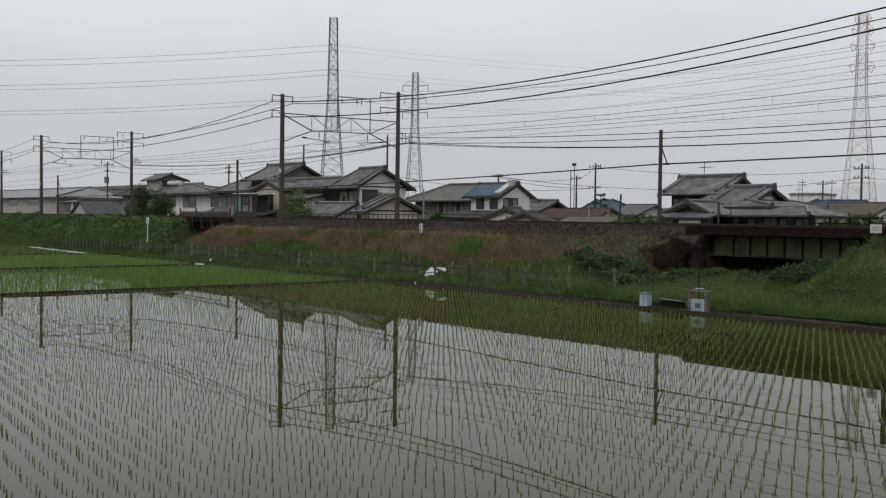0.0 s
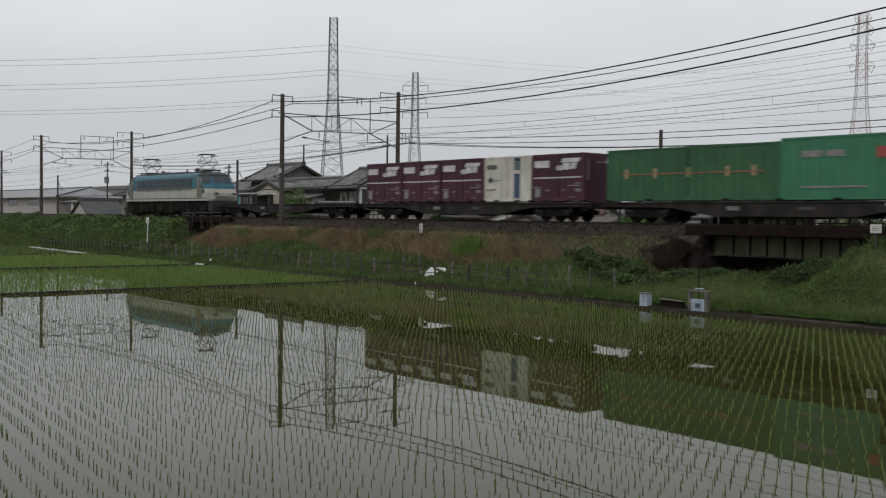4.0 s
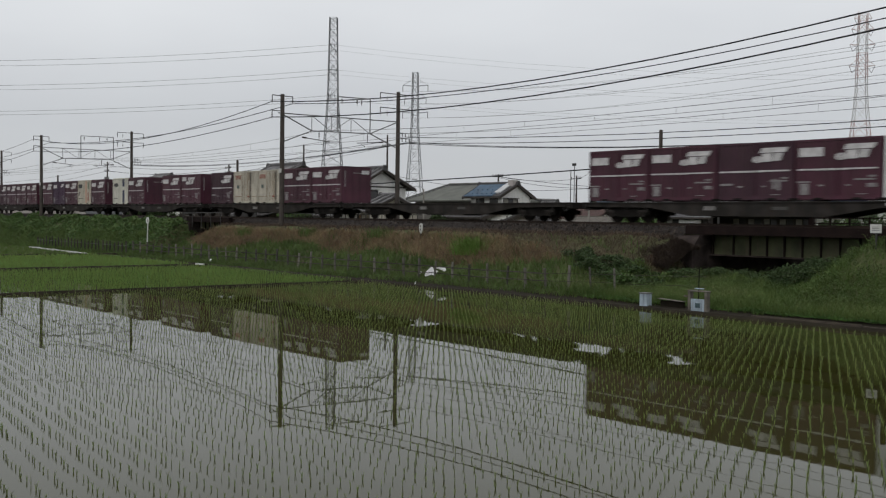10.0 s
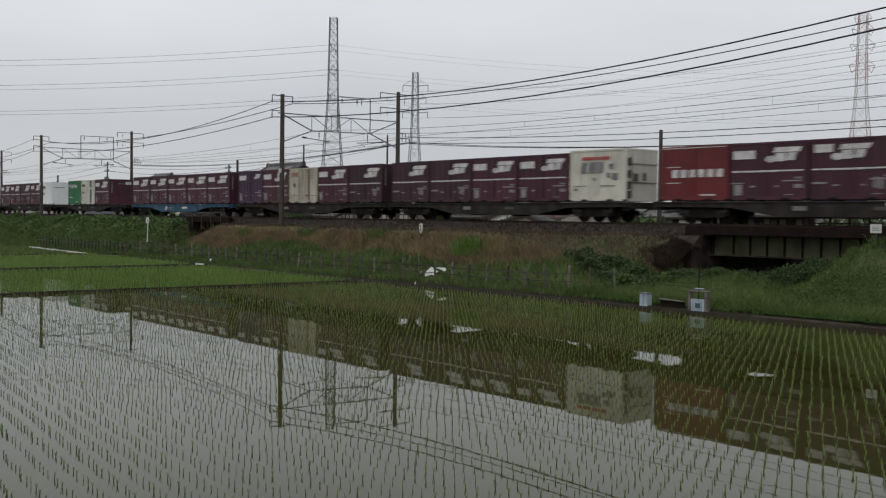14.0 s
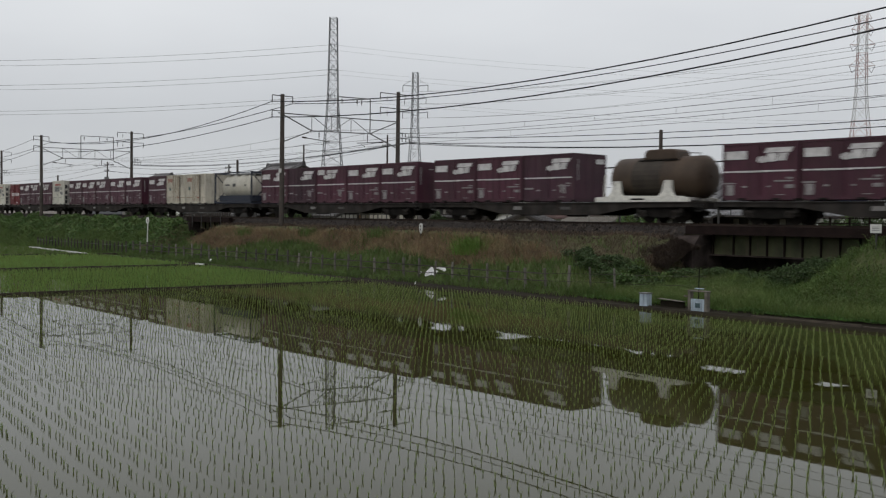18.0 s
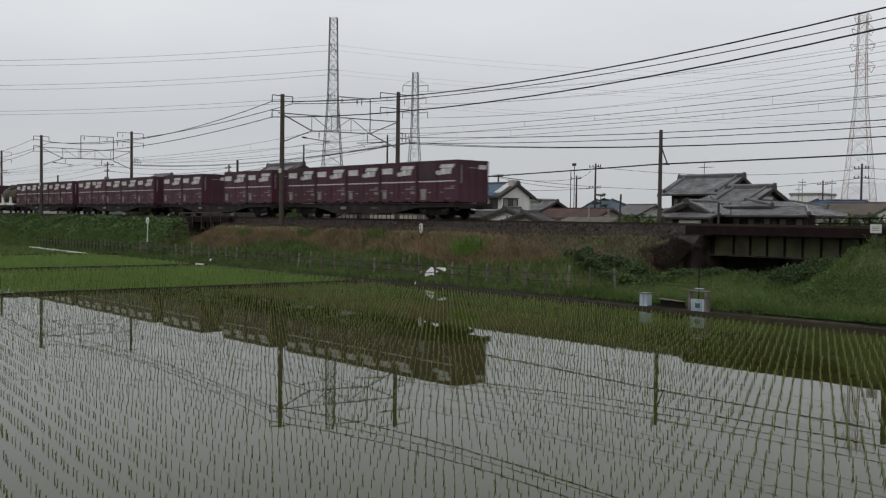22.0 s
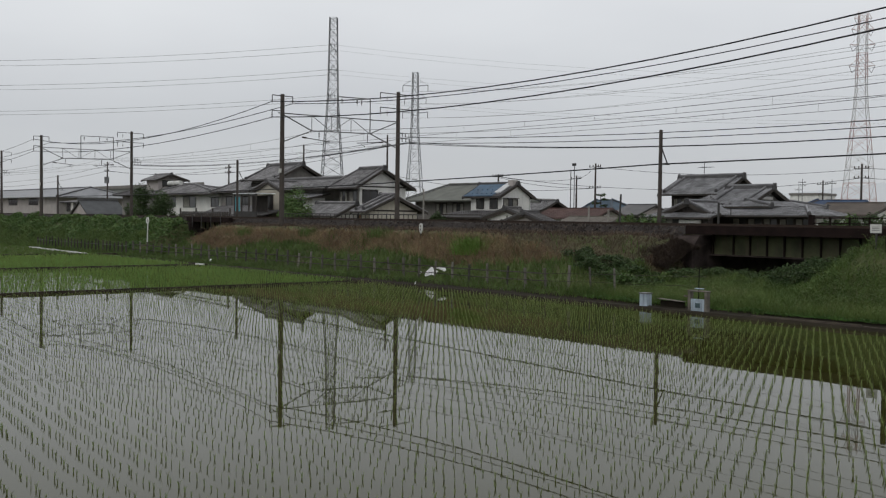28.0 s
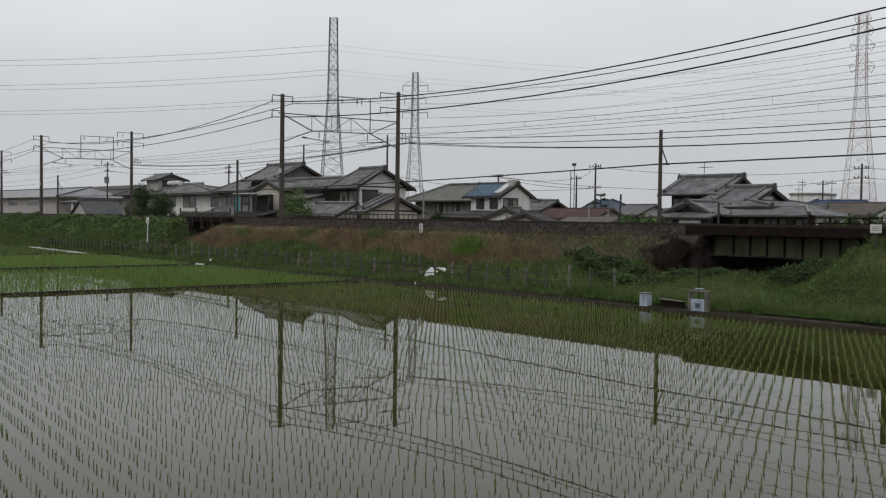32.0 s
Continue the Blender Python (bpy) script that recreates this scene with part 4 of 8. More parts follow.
marks(c, STD, H12, [(0.65, 0.77, 0.085, 0.62)], M_BLUEP, "vertical_band", "dark blue piece of the vertical band")
slanted_letters(c, 0.06, 0.28, 0.72, 0.83, 4, M_MARKD, "small dark slanted lettering")
b = bmesh.new()
prism(b, [(-1.57, 1.22), (-1.335, 1.05), (-1.10, 1.22), (-1.335, 1.40)], "y", -1.228, -1.214)
part("diamond_mark", b, M_MARKD, c, "black diamond mark")
marks(c, STD, H12, [(0.205, 0.33, 0.475, 0.49), (0.05, 0.25, 0.27, 0.288)], M_MARKD, "lettering_bar", "thin dark lettering line")
c = PROTO["v"] = box_container("ivory freight container with navy band and dark oval mark", STD, M_IVORY)
marks(c, STD, H12, [(0.65, 0.77, 0.68, 0.96), (0.65, 0.77, 0.07, 0.55)], M_NAVY, "vertical_band", "navy vertical band")
disc_mark(c, STD, H12, 0.23, 0.745, 0.15, 0.075, M_MARKD, "oval_mark", "dark oval mark")
marks(c, STD, H12, [(0.08, 0.30, 0.225, 0.25)], M_MARKD, "lettering_bar", "thin dark lettering line")
c = PROTO["o"] = box_container("stained cream freight container with red and orange bands", STD, M_CREAM)
marks(c, STD, H12, [(0.77, 0.84, 0.14, 0.50)], mat("faded_red_paint", (0.32, 0.13, 0.10), 0.6), "red_band", "faded red band")
marks(c, STD, H12, [(0.58, 0.70, 0.06, 0.95)], mat("faded_orange_paint", (0.55, 0.36, 0.27), 0.6), "orange_band", "faded orange band")
marks(c, STD, H12, [(0.77, 0.84, 0.64, 0.90)], mat("faded_green_paint", (0.16, 0.22, 0.15), 0.6), "green_band", "green band")
marks(c, STD, H12, [(0.06, 0.34, 0.68, 0.84, 0.04), (0.05, 0.17, 0.38, 0.53, 0.2), (0.05, 0.4, 0.25, 0.27)], M_MARKD, "lettering_shape", "dark lettering shapes")
c = PROTO["i"] = box_container("cream ribbed freight container with faded red lettering", STD, M_CREAM, 9)
slanted_letters(c, 0.08, 0.33, 0.75, 0.88, 3, mat("faded_brown_lettering", (0.34, 0.17, 0.13), 0.6), "faded red slanted lettering")
disc_mark(c, STD, H12, 0.19, 0.52, 0.05, 0.06, M_SAGE, "emblem", "small grey-green round emblem")
M_SEAM = mat("rust_stained_seam", (0.25, 0.16, 0.095), 0.7, var=0.4, bump=0)
marks(c, STD, H12, [(0.36, 0.372, 0.09, 0.95), (0.47, 0.482, 0.09, 0.95), (0.58, 0.592, 0.09, 0.95), (0.66, 0.672, 0.09, 0.95), (0.03, 0.345, 0.215, 0.228), (0.76, 0.965, 0.215, 0.228)], M_SEAM, "rust_seam", "rust-stained seam")
marks(c, STD, H12, [(0.70, 0.735, 0.085, 0.955)], mat("dark_door_post", (0.09, 0.075, 0.06), 0.7, var=0.3), "door_post", "dark vertical door post")
marks(c, STD, H12, [(0.595, 0.655, 0.20, 0.24)], M_REDP, "lettering_bar", "small red bar")
c = PROTO["p"] = box_container("clean white freight container with a small dark emblem", STD, M_WHITEC, 7)
marks(c, STD, H12, [(0.10, 0.16, 0.70, 0.84, 0.02), (0.18, 0.25, 0.70, 0.84, 0.02), (0.27, 0.34, 0.70, 0.84, 0.02), (0.16, 0.25, 0.44, 0.56)], M_MARKD, "lettering_shape", "grey lettering shapes")
b = bmesh.new()
end_plate(b, STD, H12, -0.9, 0.1, 0.76, 0.785)
part("end_lettering", b, M_MARKD, c)
c = PROTO["r"] = box_container("white refrigerated container with dark lettering and a cooling unit", STD, M_IVORY, 3, 2.6)
marks(c, STD, 2.6, [(0.22, 0.72, 0.80, 0.86)], M_REDP, "red_lettering", "faded red lettering bar")
marks(c, STD, 2.6, [(0.20, 0.32, 0.55, 0.76, 0.08), (0.34, 0.46, 0.55, 0.76, 0.04), (0.48, 0.60, 0.55, 0.76, 0.02), (0.70, 0.78, 0.62, 0.72), (0.66, 0.73, 0.46, 0.55), (0.76, 0.86, 0.42, 0.54), (0.42, 0.48, 0.40, 0.46), (0.08, 0.3, 0.3, 0.315), (0.56, 0.82, 0.3, 0.315), (0.08, 0.14, 0.22, 0.26)], M_GREYL, "lettering_shape", "grey lettering shapes")
b = bmesh.new()
for y, z, w in ((-1.0, 1.95, 0.12), (-1.0, 1.35, 0.12), (-1.0, 0.8, 0.12), (-1.0, 0.35, 0.12), (-0.5, 1.2, 0.16), (0.15, 1.25, 0.1)):
    box(b, STD, STD + 0.03, y - w, y + w, z - 0.19, z + 0.19)
part("cooling_grilles", b, M_MARKD, c, "dark cooling unit grilles")
b = bmesh.new()
for z in (0.95, 1.85):
    box(b, STD, STD + 0.02, -0.8, 1.1, z - 0.03, z + 0.03)
box(b, STD, STD + 0.02, -0.82, -0.77, 0.2, 2.4)
part("unit_frame", b, M_STEEL, c)
c = PROTO["n"] = box_container("green freight container with white lettering", STD, M_GREEN)
marks(c, STD, H12, [(0.24, 0.31, 0.70, 0.84, 0.01), (0.33, 0.40, 0.70, 0.84, 0.01), (0.42, 0.49, 0.70, 0.84, 0.01), (0.51, 0.58, 0.70, 0.84, 0.01), (0.60, 0.67, 0.70, 0.84, 0.01), (0.09, 0.15, 0.74, 0.86), (0.08, 0.36, 0.29, 0.315), (0.56, 0.74, 0.1, 0.125)], M_MARK, "lettering_shape", "white lettering")
c = PROTO["x"] = box_container("red freight container with white lettering", STD, M_RED, 12)
marks(c, STD, H12, [(0.18 + 0.13 * i, 0.275 + 0.13 * i, 0.435, 0.575, 0.01) for i in range(6)] + [(0.1, 0.3, 0.33, 0.345), (0.6, 0.82, 0.10, 0.13), (0.1, 0.3, 0.62, 0.635), (0.02, 0.97, 0.962, 0.975)], M_MARK, "lettering_shape", "white lettering")
c = PROTO["G"] = box_container("long dark green freight container with an orange stripe", FT31, M_GREEN2)
marks(c, FT31, H12, [(0.10, 0.92, 0.505, 0.53)], M_ORG, "stripe", "dull orange stripe")
marks(c, FT31, H12, [(0.12, 0.14, 0.44, 0.62), (0.3, 0.32, 0.44, 0.62), (0.5, 0.52, 0.44, 0.62), (0.72, 0.74, 0.44, 0.62), (0.86, 0.88, 0.44, 0.62)], M_YEL, "lettering_shape", "pale lettering shapes")
c = PROTO["H"] = box_container("long milky green freight container with white lettering", FT31, M_GREEN3, 0, 2.62)
marks(c, FT31, 2.62, [(0.44, 0.49, 0.64, 0.80)], M_REDP, "emblem", "small red emblem")
marks(c, FT31, 2.62, [(0.52 + 0.085 * i, 0.585 + 0.085 * i, 0.64, 0.80) for i in range(4)] + [(0.1, 0.2, 0.68, 0.78), (0.22, 0.3, 0.68, 0.78), (0.55, 0.9, 0.16, 0.2), (0.1, 0.4, 0.2, 0.23)], M_MARKS, "lettering_shape", "white lettering")


def tank_body(bm, half, r, zc, seg=20):
    rings = [(-half, 0.05), (-half + 0.02, r * 0.55), (-half + 0.12, r * 0.85), (-half + 0.32, r), (half - 0.32, r), (half - 0.12, r * 0.85), (half - 0.02, r * 0.55), (half, 0.05)]
    prev = None
    for x, rr in rings:
        ring = [bm.verts.new((x, rr * math.cos(2 * math.pi * i / seg), zc + rr * math.sin(2 * math.pi * i / seg))) for i in range(seg)]
        if prev:
            for i in range(seg):
                bm.faces.new((prev[i], prev[(i + 1) % seg], ring[(i + 1) % seg], ring[i]))
        prev = ring
    return bm


c = PROTO["T"] = thing("tank_container", pose(0, 0, -50), "ivory tank container in a grey-blue steel frame, on a wagon", "tank container")
M_TFRAME = mat("grey_blue_frame_paint", (0.018, 0.026, 0.045), 0.6, var=0.3, streak=0.4)
t = part("tank", tank_body(bmesh.new(), FT20 - 0.62, 0.95, 1.36), mat("stained_ivory_tank", (0.55, 0.52, 0.44), 0.4, var=0.25, scale=0.8, fine=10, bump=0.03, streak=0.4), c, "stained ivory cylindrical tank")
t.data.polygons.foreach_set("use_smooth", [True] * len(t.data.polygons))
for s in (-1, 1):
    x = s * (FT20 - 0.07)
    part("end_frame", bars([((x, y, 0), (x, y, 2.5), 0.08) for y in (-1.14, 1.14)] + [((x, -1.14, z), (x, 1.14, z), 0.08) for z in (0.08, 2.43)] + [((x, -1.14, 0.1), (x, 1.14, 2.4), 0.04), ((x, 1.14, 0.1), (x, -1.14, 2.4), 0.04)], 4), M_TFRAME, c, "grey-blue end frame")
    part("bottom_rail", bars([((-FT20, s * 1.14, 0.12), (FT20, s * 1.14, 0.12), 0.09)], 4), M_TFRAME, c)
    part("top_rail", bars([((-FT20, s * 1.14, 2.43), (FT20, s * 1.14, 2.43), 0.05)], 4), M_TFRAME, c)
b = bmesh.new()
for i in range(4):
    box(b, -2.2 + 1.3 * i, -1.5 + 1.3 * i, -0.55, 0.55, 2.30, 2.42)
part("walkway", b, M_STEEL, c, "pale walkway plates on top")
part("sump_skirt", boxes((-2.5, 2.5, -1.0, 1.0, 0.2, 0.66)), M_TFRAME, c, "dark skirt below the tank")
part("lettering_shape", boxes((-1.6, -0.9, -0.95, -0.93, 1.45, 1.55), (-0.4, 0.05, -0.955, -0.93, 1.35, 1.6), (1.5, 1.7, -0.955, -0.93, 1.35, 1.5)), M_MARKD, c, "dark lettering")

def bm_shift(bm, dx):
    bmesh.ops.translate(bm, verts=bm.verts, vec=(dx, 0, 0))
    return bm


c = PROTO["B"] = thing("tank_container", pose(0, 0, -50), "grimy brown tank container in white saddles, on a wagon", "tank container")
t = part("tank", bm_shift(tank_body(bmesh.new(), 2.7, 1.0, 1.16), 0.45), mat("grimy_brown_tank", (0.064, 0.042, 0.027), 0.65, var=0.4, scale=0.9, fine=10, bump=0.06, streak=0.4), c, "grimy brown cylindrical tank")
t.data.polygons.foreach_set("use_smooth", [True] * len(t.data.polygons))
hb = bmesh.new()
prism(hb, [(-0.42, 2.0), (1.62, 2.0), (1.5, 2.42), (1.3, 2.5), (-0.1, 2.5), (-0.3, 2.42)], "y", -0.55, 0.55)
part("manway_housing", bevel(hb, 0.05), MATS["grimy_brown_tank"], c, "brown valve housing on top")
part("housing_flange", boxes((-0.55, 1.75, -0.68, 0.68, 1.94, 2.0)), M_BOGIE, c, "dark flange below the housing")
part("girth_jacket", bars([((-0.75, 0, 1.16), (0.95, 0, 1.16), 1.012)], 28), mat("sooty_tank_jacket", (0.04, 0.032, 0.024), 0.7, var=0.4, scale=1.2, fine=10, streak=0.4), c, "soot-dark jacket round the tank")
part("walkway_rail", bars([((1.7, -0.4, 2.05), (1.7, -0.4, 2.3), 0.02), ((1.7, -0.4, 2.3), (2.8, -0.4, 2.24), 0.02), ((2.8, -0.4, 2.24), (2.8, -0.4, 1.95), 0.02)], 5), M_STEELD, c, "thin top rail")
M_SADDLE = mat("stained_white_saddle", (0.74, 0.72, 0.66), 0.6, var=0.25, streak=0.4)
for s in (-1, 1):
    b = bmesh.new()
    for x in (-1.75, 1.3):
        prism(b, [(x - 0.45, 0.15), (x + 0.62, 0.15), (x + 0.42, 0.5), (x + 0.36, 1.0), (x - 0.02, 1.0), (x - 0.14, 0.5)], "y", *sorted((s * 0.96, s * 1.1)))
    prism(b, [(-2.85, 0.0), (2.75, 0.0), (2.75, 0.16), (2.3, 0.26), (-1.4, 0.3), (-2.85, 0.22)], "y", *sorted((s * 1.0, s * 1.18)))
    part("saddle_frame", b, M_SADDLE, c, "stained white saddle frame")
    part("end_bar", bars([((s * 2.6 - 0.1, -1.1, 0.14), (s * 2.6 - 0.1, 1.1, 0.14), 0.1)], 4), M_SADDLE, c)
    part("fork_slot", boxes((-0.6, 0.2, *sorted((s * 1.181, s * 1.186)), 0.08, 0.16)), M_BOGIE, c, "dark fork slot")
    part("end_guard", bars([((-2.5, s * 0.9, 0.2), (-2.42, s * 0.9, 1.35), 0.045)], 5), M_SADDLE, c, "white end guard")


def wheel_disc(bm, x, y, r=0.43):
    bar(bm, (x, y - 0.065, 0.43), (x, y + 0.065, 0.43), r, None, 18)


def make_wagon(material, label):
    w = thing("container_wagon", pose(0, 0, -60), label, "wagon", "container wagons")
    for s in (-1, 1):
        y = s * 1.16
        b = bmesh.new()
        pts = [(-9.75, 0.98), (-9.75, 0.76), (-5.6, 0.72), (-3.4, 0.36), (3.4, 0.36), (5.6, 0.72), (9.75, 0.76), (9.75, 0.98)]
        prism(b, pts, "y", y - 0.05, y + 0.05)
        part("side_sill", b, material, w, "fish-bellied side sill")
        part("sill_flange", boxes((-9.75, 9.75, y - 0.11, y + 0.11, 0.93, 0.985), (-3.4, 3.4, y - 0.10, y + 0.10, 0.34, 0.38)), material, w)
    part("deck", boxes((-9.7, 9.7, -1.1, 1.1, 0.86, 0.93)), M_UNDER, w, "grimy deck plate")
    part("centre_sill", boxes((-9.9, 9.9, -0.22, 0.22, 0.70, 0.85)), M_UNDER, w)
    for s in (-1, 1):
        part("end_beam", bevel(boxes((s * 9.72 - 0.09, s * 9.72 + 0.09, -1.2, 1.2, 0.66, 0.99)), 0.02), material, w)
        part("coupler", boxes((min(s * 9.8, s * 10.2), max(s * 9.8, s * 10.2), -0.12, 0.12, 0.62, 0.86)), M_BOGIE, w, "black coupler")
        part("grab_iron", bars([((s * 9.6, -1.24, 0.94), (s * 9.6, -1.24, 0.62), 0.018), ((s * 9.6, -1.24, 0.62), (s * 9.45, -1.24, 0.55), 0.018), ((s * 9.3, -1.24, 0.62), (s * 9.45, -1.24, 0.55), 0.018), ((s * 9.3, -1.24, 0.62), (s * 9.3, -1.24, 0.94), 0.014)], 5), M_STEELD, w, "U-shaped step iron")
        bx = s * 7.1
        bg = part("bogie", boxes((bx - 0.25, bx + 0.25, -1.0, 1.0, 0.42, 0.72)), M_BOGIE, w, "black two-axle bogie")
        for t in (-1, 1):
            f = bmesh.new()
            prism(f, [(bx - 1.35, 0.36), (bx - 1.35, 0.58), (bx - 0.5, 0.70), (bx + 0.5, 0.70), (bx + 1.35, 0.58), (bx + 1.35, 0.36), (bx + 0.9, 0.36), (bx + 0.4, 0.26), (bx - 0.4, 0.26), (bx - 0.9, 0.36)], "y", t * 0.98 - 0.06, t * 0.98 + 0.06)
            part("side_frame", f, M_BOGIE, bg)
            ax = bx + t * 0.95
            part("axle_box", bevel(boxes((ax - 0.19, ax + 0.19, -1.12, -1.04, 0.28, 0.6)), 0.02), mat("dusty_axle_box", (0.042, 0.038, 0.034), 0.85, var=0.4, spec=0.08), bg, "dusty axle box")
            part("bearing_cap", bars([((ax, -1.16, 0.43), (ax, -1.10, 0.43), 0.11)], 10), M_WHEEL, bg)
            part("spring", bars([((ax + 0.28 * t, -1.06, 0.5), (ax + 0.28 * t, -1.06, 0.78), 0.08)], 8), mat("dusty_axle_box", (0.042, 0.038, 0.034), 0.85), bg, "dusty coil spring")
            wb = bmesh.new()
            for yy in (-0.56, 0.56):
                wheel_disc(wb, ax, yy)
            bar(wb, (ax, -0.95, 0.43), (ax, 0.95, 0.43), 0.08, None, 8)
            part("wheelset", wb, M_WHEEL, bg, "steel wheelset")
    part("brake_cylinder", bevel(boxes((-2.4, -1.2, -0.9, -0.4, 0.3, 0.62)), 0.05), M_BOGIE, w, "black brake cylinder under the frame")
    part("air_tank", bars([((1.0, -0.72, 0.46), (2.3, -0.72, 0.46), 0.2)], 10), M_BOGIE, w, "black air tank under the frame")
    part("brake_rigging", boxes((-3.2, 3.2, -0.6, 0.6, 0.44, 0.6)), M_BOGIE, w, "black brake rigging")
    for s in (-1, 1):
        part("floor_gear", boxes((s * 7.1 - 1.35, s * 7.1 + 1.35, -0.7, 0.7, 0.55, 0.86)), M_BOGIE, w)
    if material is M_UNDERB:
        lg = bmesh.new()
        prism(lg, [(-2.5, 0.5), (-2.15, 0.5), (-1.95, 0.82), (-2.3, 0.82)], "y", -1.222, -1.212)
        part("emblem", lg, M_MARK, w, "white slanted emblem on the sill")
        for z in (0.56, 0.68):
            part("lettering_bar", boxes((-1.8, -1.1, -1.222, -1.212, z, z + 0.05)), M_MARKS, w)
        part("lettering_bar", boxes((0.9, 1.9, -1.222, -1.212, 0.6, 0.78)), M_MARK, w, "white lettering on the sill")
        return w
    part("white_plate", boxes((-2.55, -1.95, -1.222, -1.212, 0.6, 0.78)), mat("dull_white_data_paint", (0.21, 0.20, 0.19), 0.7), w, "dull white data plate")
    part("white_plate", boxes((0.9, 1.6, -1.222, -1.212, 0.62, 0.76)), mat("grey_data_paint", (0.075, 0.07, 0.066), 0.7), w, "dull grey data plate")
    return w


WAGON = make_wagon(M_UNDER, "grimy dark flat container wagon with fish-bellied sills")
WAGONB = make_wagon(M_UNDERB, "blue flat container wagon with fish-bellied sills")

# loads by wagon, from the locomotive back; a dot leaves a place empty
LOADS = [".....", "aaawa", "GH", "RbK", "abaaa", "acaoa", "va.ad", "biiaa", ".....", "aabap", ".nwa.", "aaaaa", "caiab",
         "bbaar", "xaddr", "aadaa", "aiiT", "abdaa", "aabB", "aaaaa", "adaaa", "aa.aa", "aaaae"]
SLOT = 3.766
USED = set()


def load_spot(wagon, i):
    n = len(wagon)
    if wagon == "GH":
        return (-4.72, 4.72)[i]
    if wagon == "RbK":
        return (-6.36, 0.2, 6.36)[i]
    if wagon in ("aiiT", "aabB"):
        return (-2 * SLOT, -SLOT, 0.0, 6.36 if wagon[-1] == "T" else 6.1)[i]
    return (i - 2) * SLOT


def put(proto, key, m):
    """The first use takes the built thing itself, later ones take copies."""
    if key not in USED:
        USED.add(key)
        proto.matrix_basis = m
        return proto
    return copy_thing(proto, m)


LAST_X = 480.15
# slack in the couplings: how far each wagon stands off an even spacing
SLACK = {1: 0.1, 4: -0.1, 5: -0.15, 6: 0.15, 7: 0.42, 8: 0.4, 9: 0.36, 10: -0.15, 11: 0.33, 12: 0.2, 13: -0.38, 15: -0.1, 16: -0.15, 17: -0.18, 18: -0.2, 19: -0.6, 20: -0.55, 21: -0.2, 22: 0.4}
for k, load in enumerate(LOADS):
    wx = LAST_X - 20.4 * (len(LOADS) - 1 - k) + SLACK.get(k, 0.0)
    blue = k == 11
    TRAIN.append((put(WAGONB if blue else WAGON, "blue" if blue else "wagon", pose(wx, TRACKS[0], RAIL_Z)), wx, TRACKS[0], RAIL_Z))
    for i, ch in enumerate(load):
        if ch == ".":
            continue
        x = wx + load_spot(load, i)
        TRAIN.append((put(PROTO[ch], ch, pose(x, TRACKS[0], RAIL_Z + 1.0)), x, TRACKS[0], RAIL_Z + 1.0))

# ---------- electric locomotive ----------
LOCO_X = LAST_X - 20.4 * 22 - 10.2 - 9.1
loco = thing("electric_locomotive", pose(LOCO_X, TRACKS[0], RAIL_Z), "blue and cream six-axle electric locomotive with raised pantographs", "locomotive")
M_LCREAM = mat("cream_loco_paint", (0.43, 0.42, 0.37), 0.45, var=0.2, scale=0.8, fine=12, bump=0.03, streak=0.3)
M_LBLUE = mat("teal_blue_loco_paint", (0.024, 0.12, 0.17), 0.42, var=0.2, scale=0.8, fine=12, bump=0.03, streak=0.25)
M_LROOF = mat("grey_loco_roof", (0.11, 0.115, 0.12), 0.6, var=0.3, scale=1, fine=12)
M_LGREY = mat("sooty_grey_skirt", (0.052, 0.05, 0.05), 0.8, var=0.5, scale=1.2, fine=12, streak=0.4, spec=0.1)
M_LUND = mat("grimy_running_gear", (0.034, 0.030, 0.027), 0.85, var=0.5, scale=2, fine=12, streak=0.3, spec=0.08)
M_LDOOR = mat("stained_ochre_door", (0.22, 0.18, 0.12), 0.6, var=0.35, scale=1.5, fine=12, streak=0.5)


def loft(levels, material, name, label=""):
    """Stacked eight-sided footprints: (z, half length, half width, corner cut)."""
    bm = bmesh.new()
    prev = None
    first = None
    for z, hx, hy, ch in levels:
        pts = [(-hx + ch, -hy), (hx - ch, -hy), (hx, -hy + ch * 0.55), (hx, hy - ch * 0.55), (hx - ch, hy), (-hx + ch, hy), (-hx, hy - ch * 0.55), (-hx, -hy + ch * 0.55)]
        ring = [bm.verts.new((x, y, z)) for x, y in pts]
        if prev:
            for i in range(8):
                bm.faces.new((prev[i], prev[(i + 1) % 8], ring[(i + 1) % 8], ring[i]))
        else:
            bm.faces.new(ring[::-1])
        prev = ring
    bm.faces.new(prev)
    return part(name, bm, material, loco, label)


loft([(1.27, 8.75, 1.40, 0.7), (1.42, 8.85, 1.40, 0.7), (1.9, 8.85, 1.40, 0.7), (2.25, 8.68, 1.40, 0.75)], M_LCREAM, "lower_body", "cream lower body side")
loft([(2.25, 8.68, 1.395, 0.75), (2.5, 8.55, 1.395, 0.8), (2.55, 8.5, 1.39, 0.85), (3.25, 8.05, 1.36, 0.95), (3.40, 7.9, 1.28, 1.0)], M_LBLUE, "upper_body", "teal blue upper body side")
loft([(3.40, 7.9, 1.28, 1.0), (3.54, 7.6, 1.16, 1.0), (3.66, 7.2, 0.9, 0.9), (3.70, 7.0, 0.5, 0.4)], M_LBLUE, "roof", "blue rounded roof edge")
loft([(3.665, 6.3, 0.86, 0.3), (3.74, 6.2, 0.7, 0.3)], M_LROOF, "roof_walk", "grey roof walkway")
M_LDARK = mat("dark_cab_roof_paint", (0.035, 0.037, 0.038), 0.6, var=0.3, scale=1, fine=12)
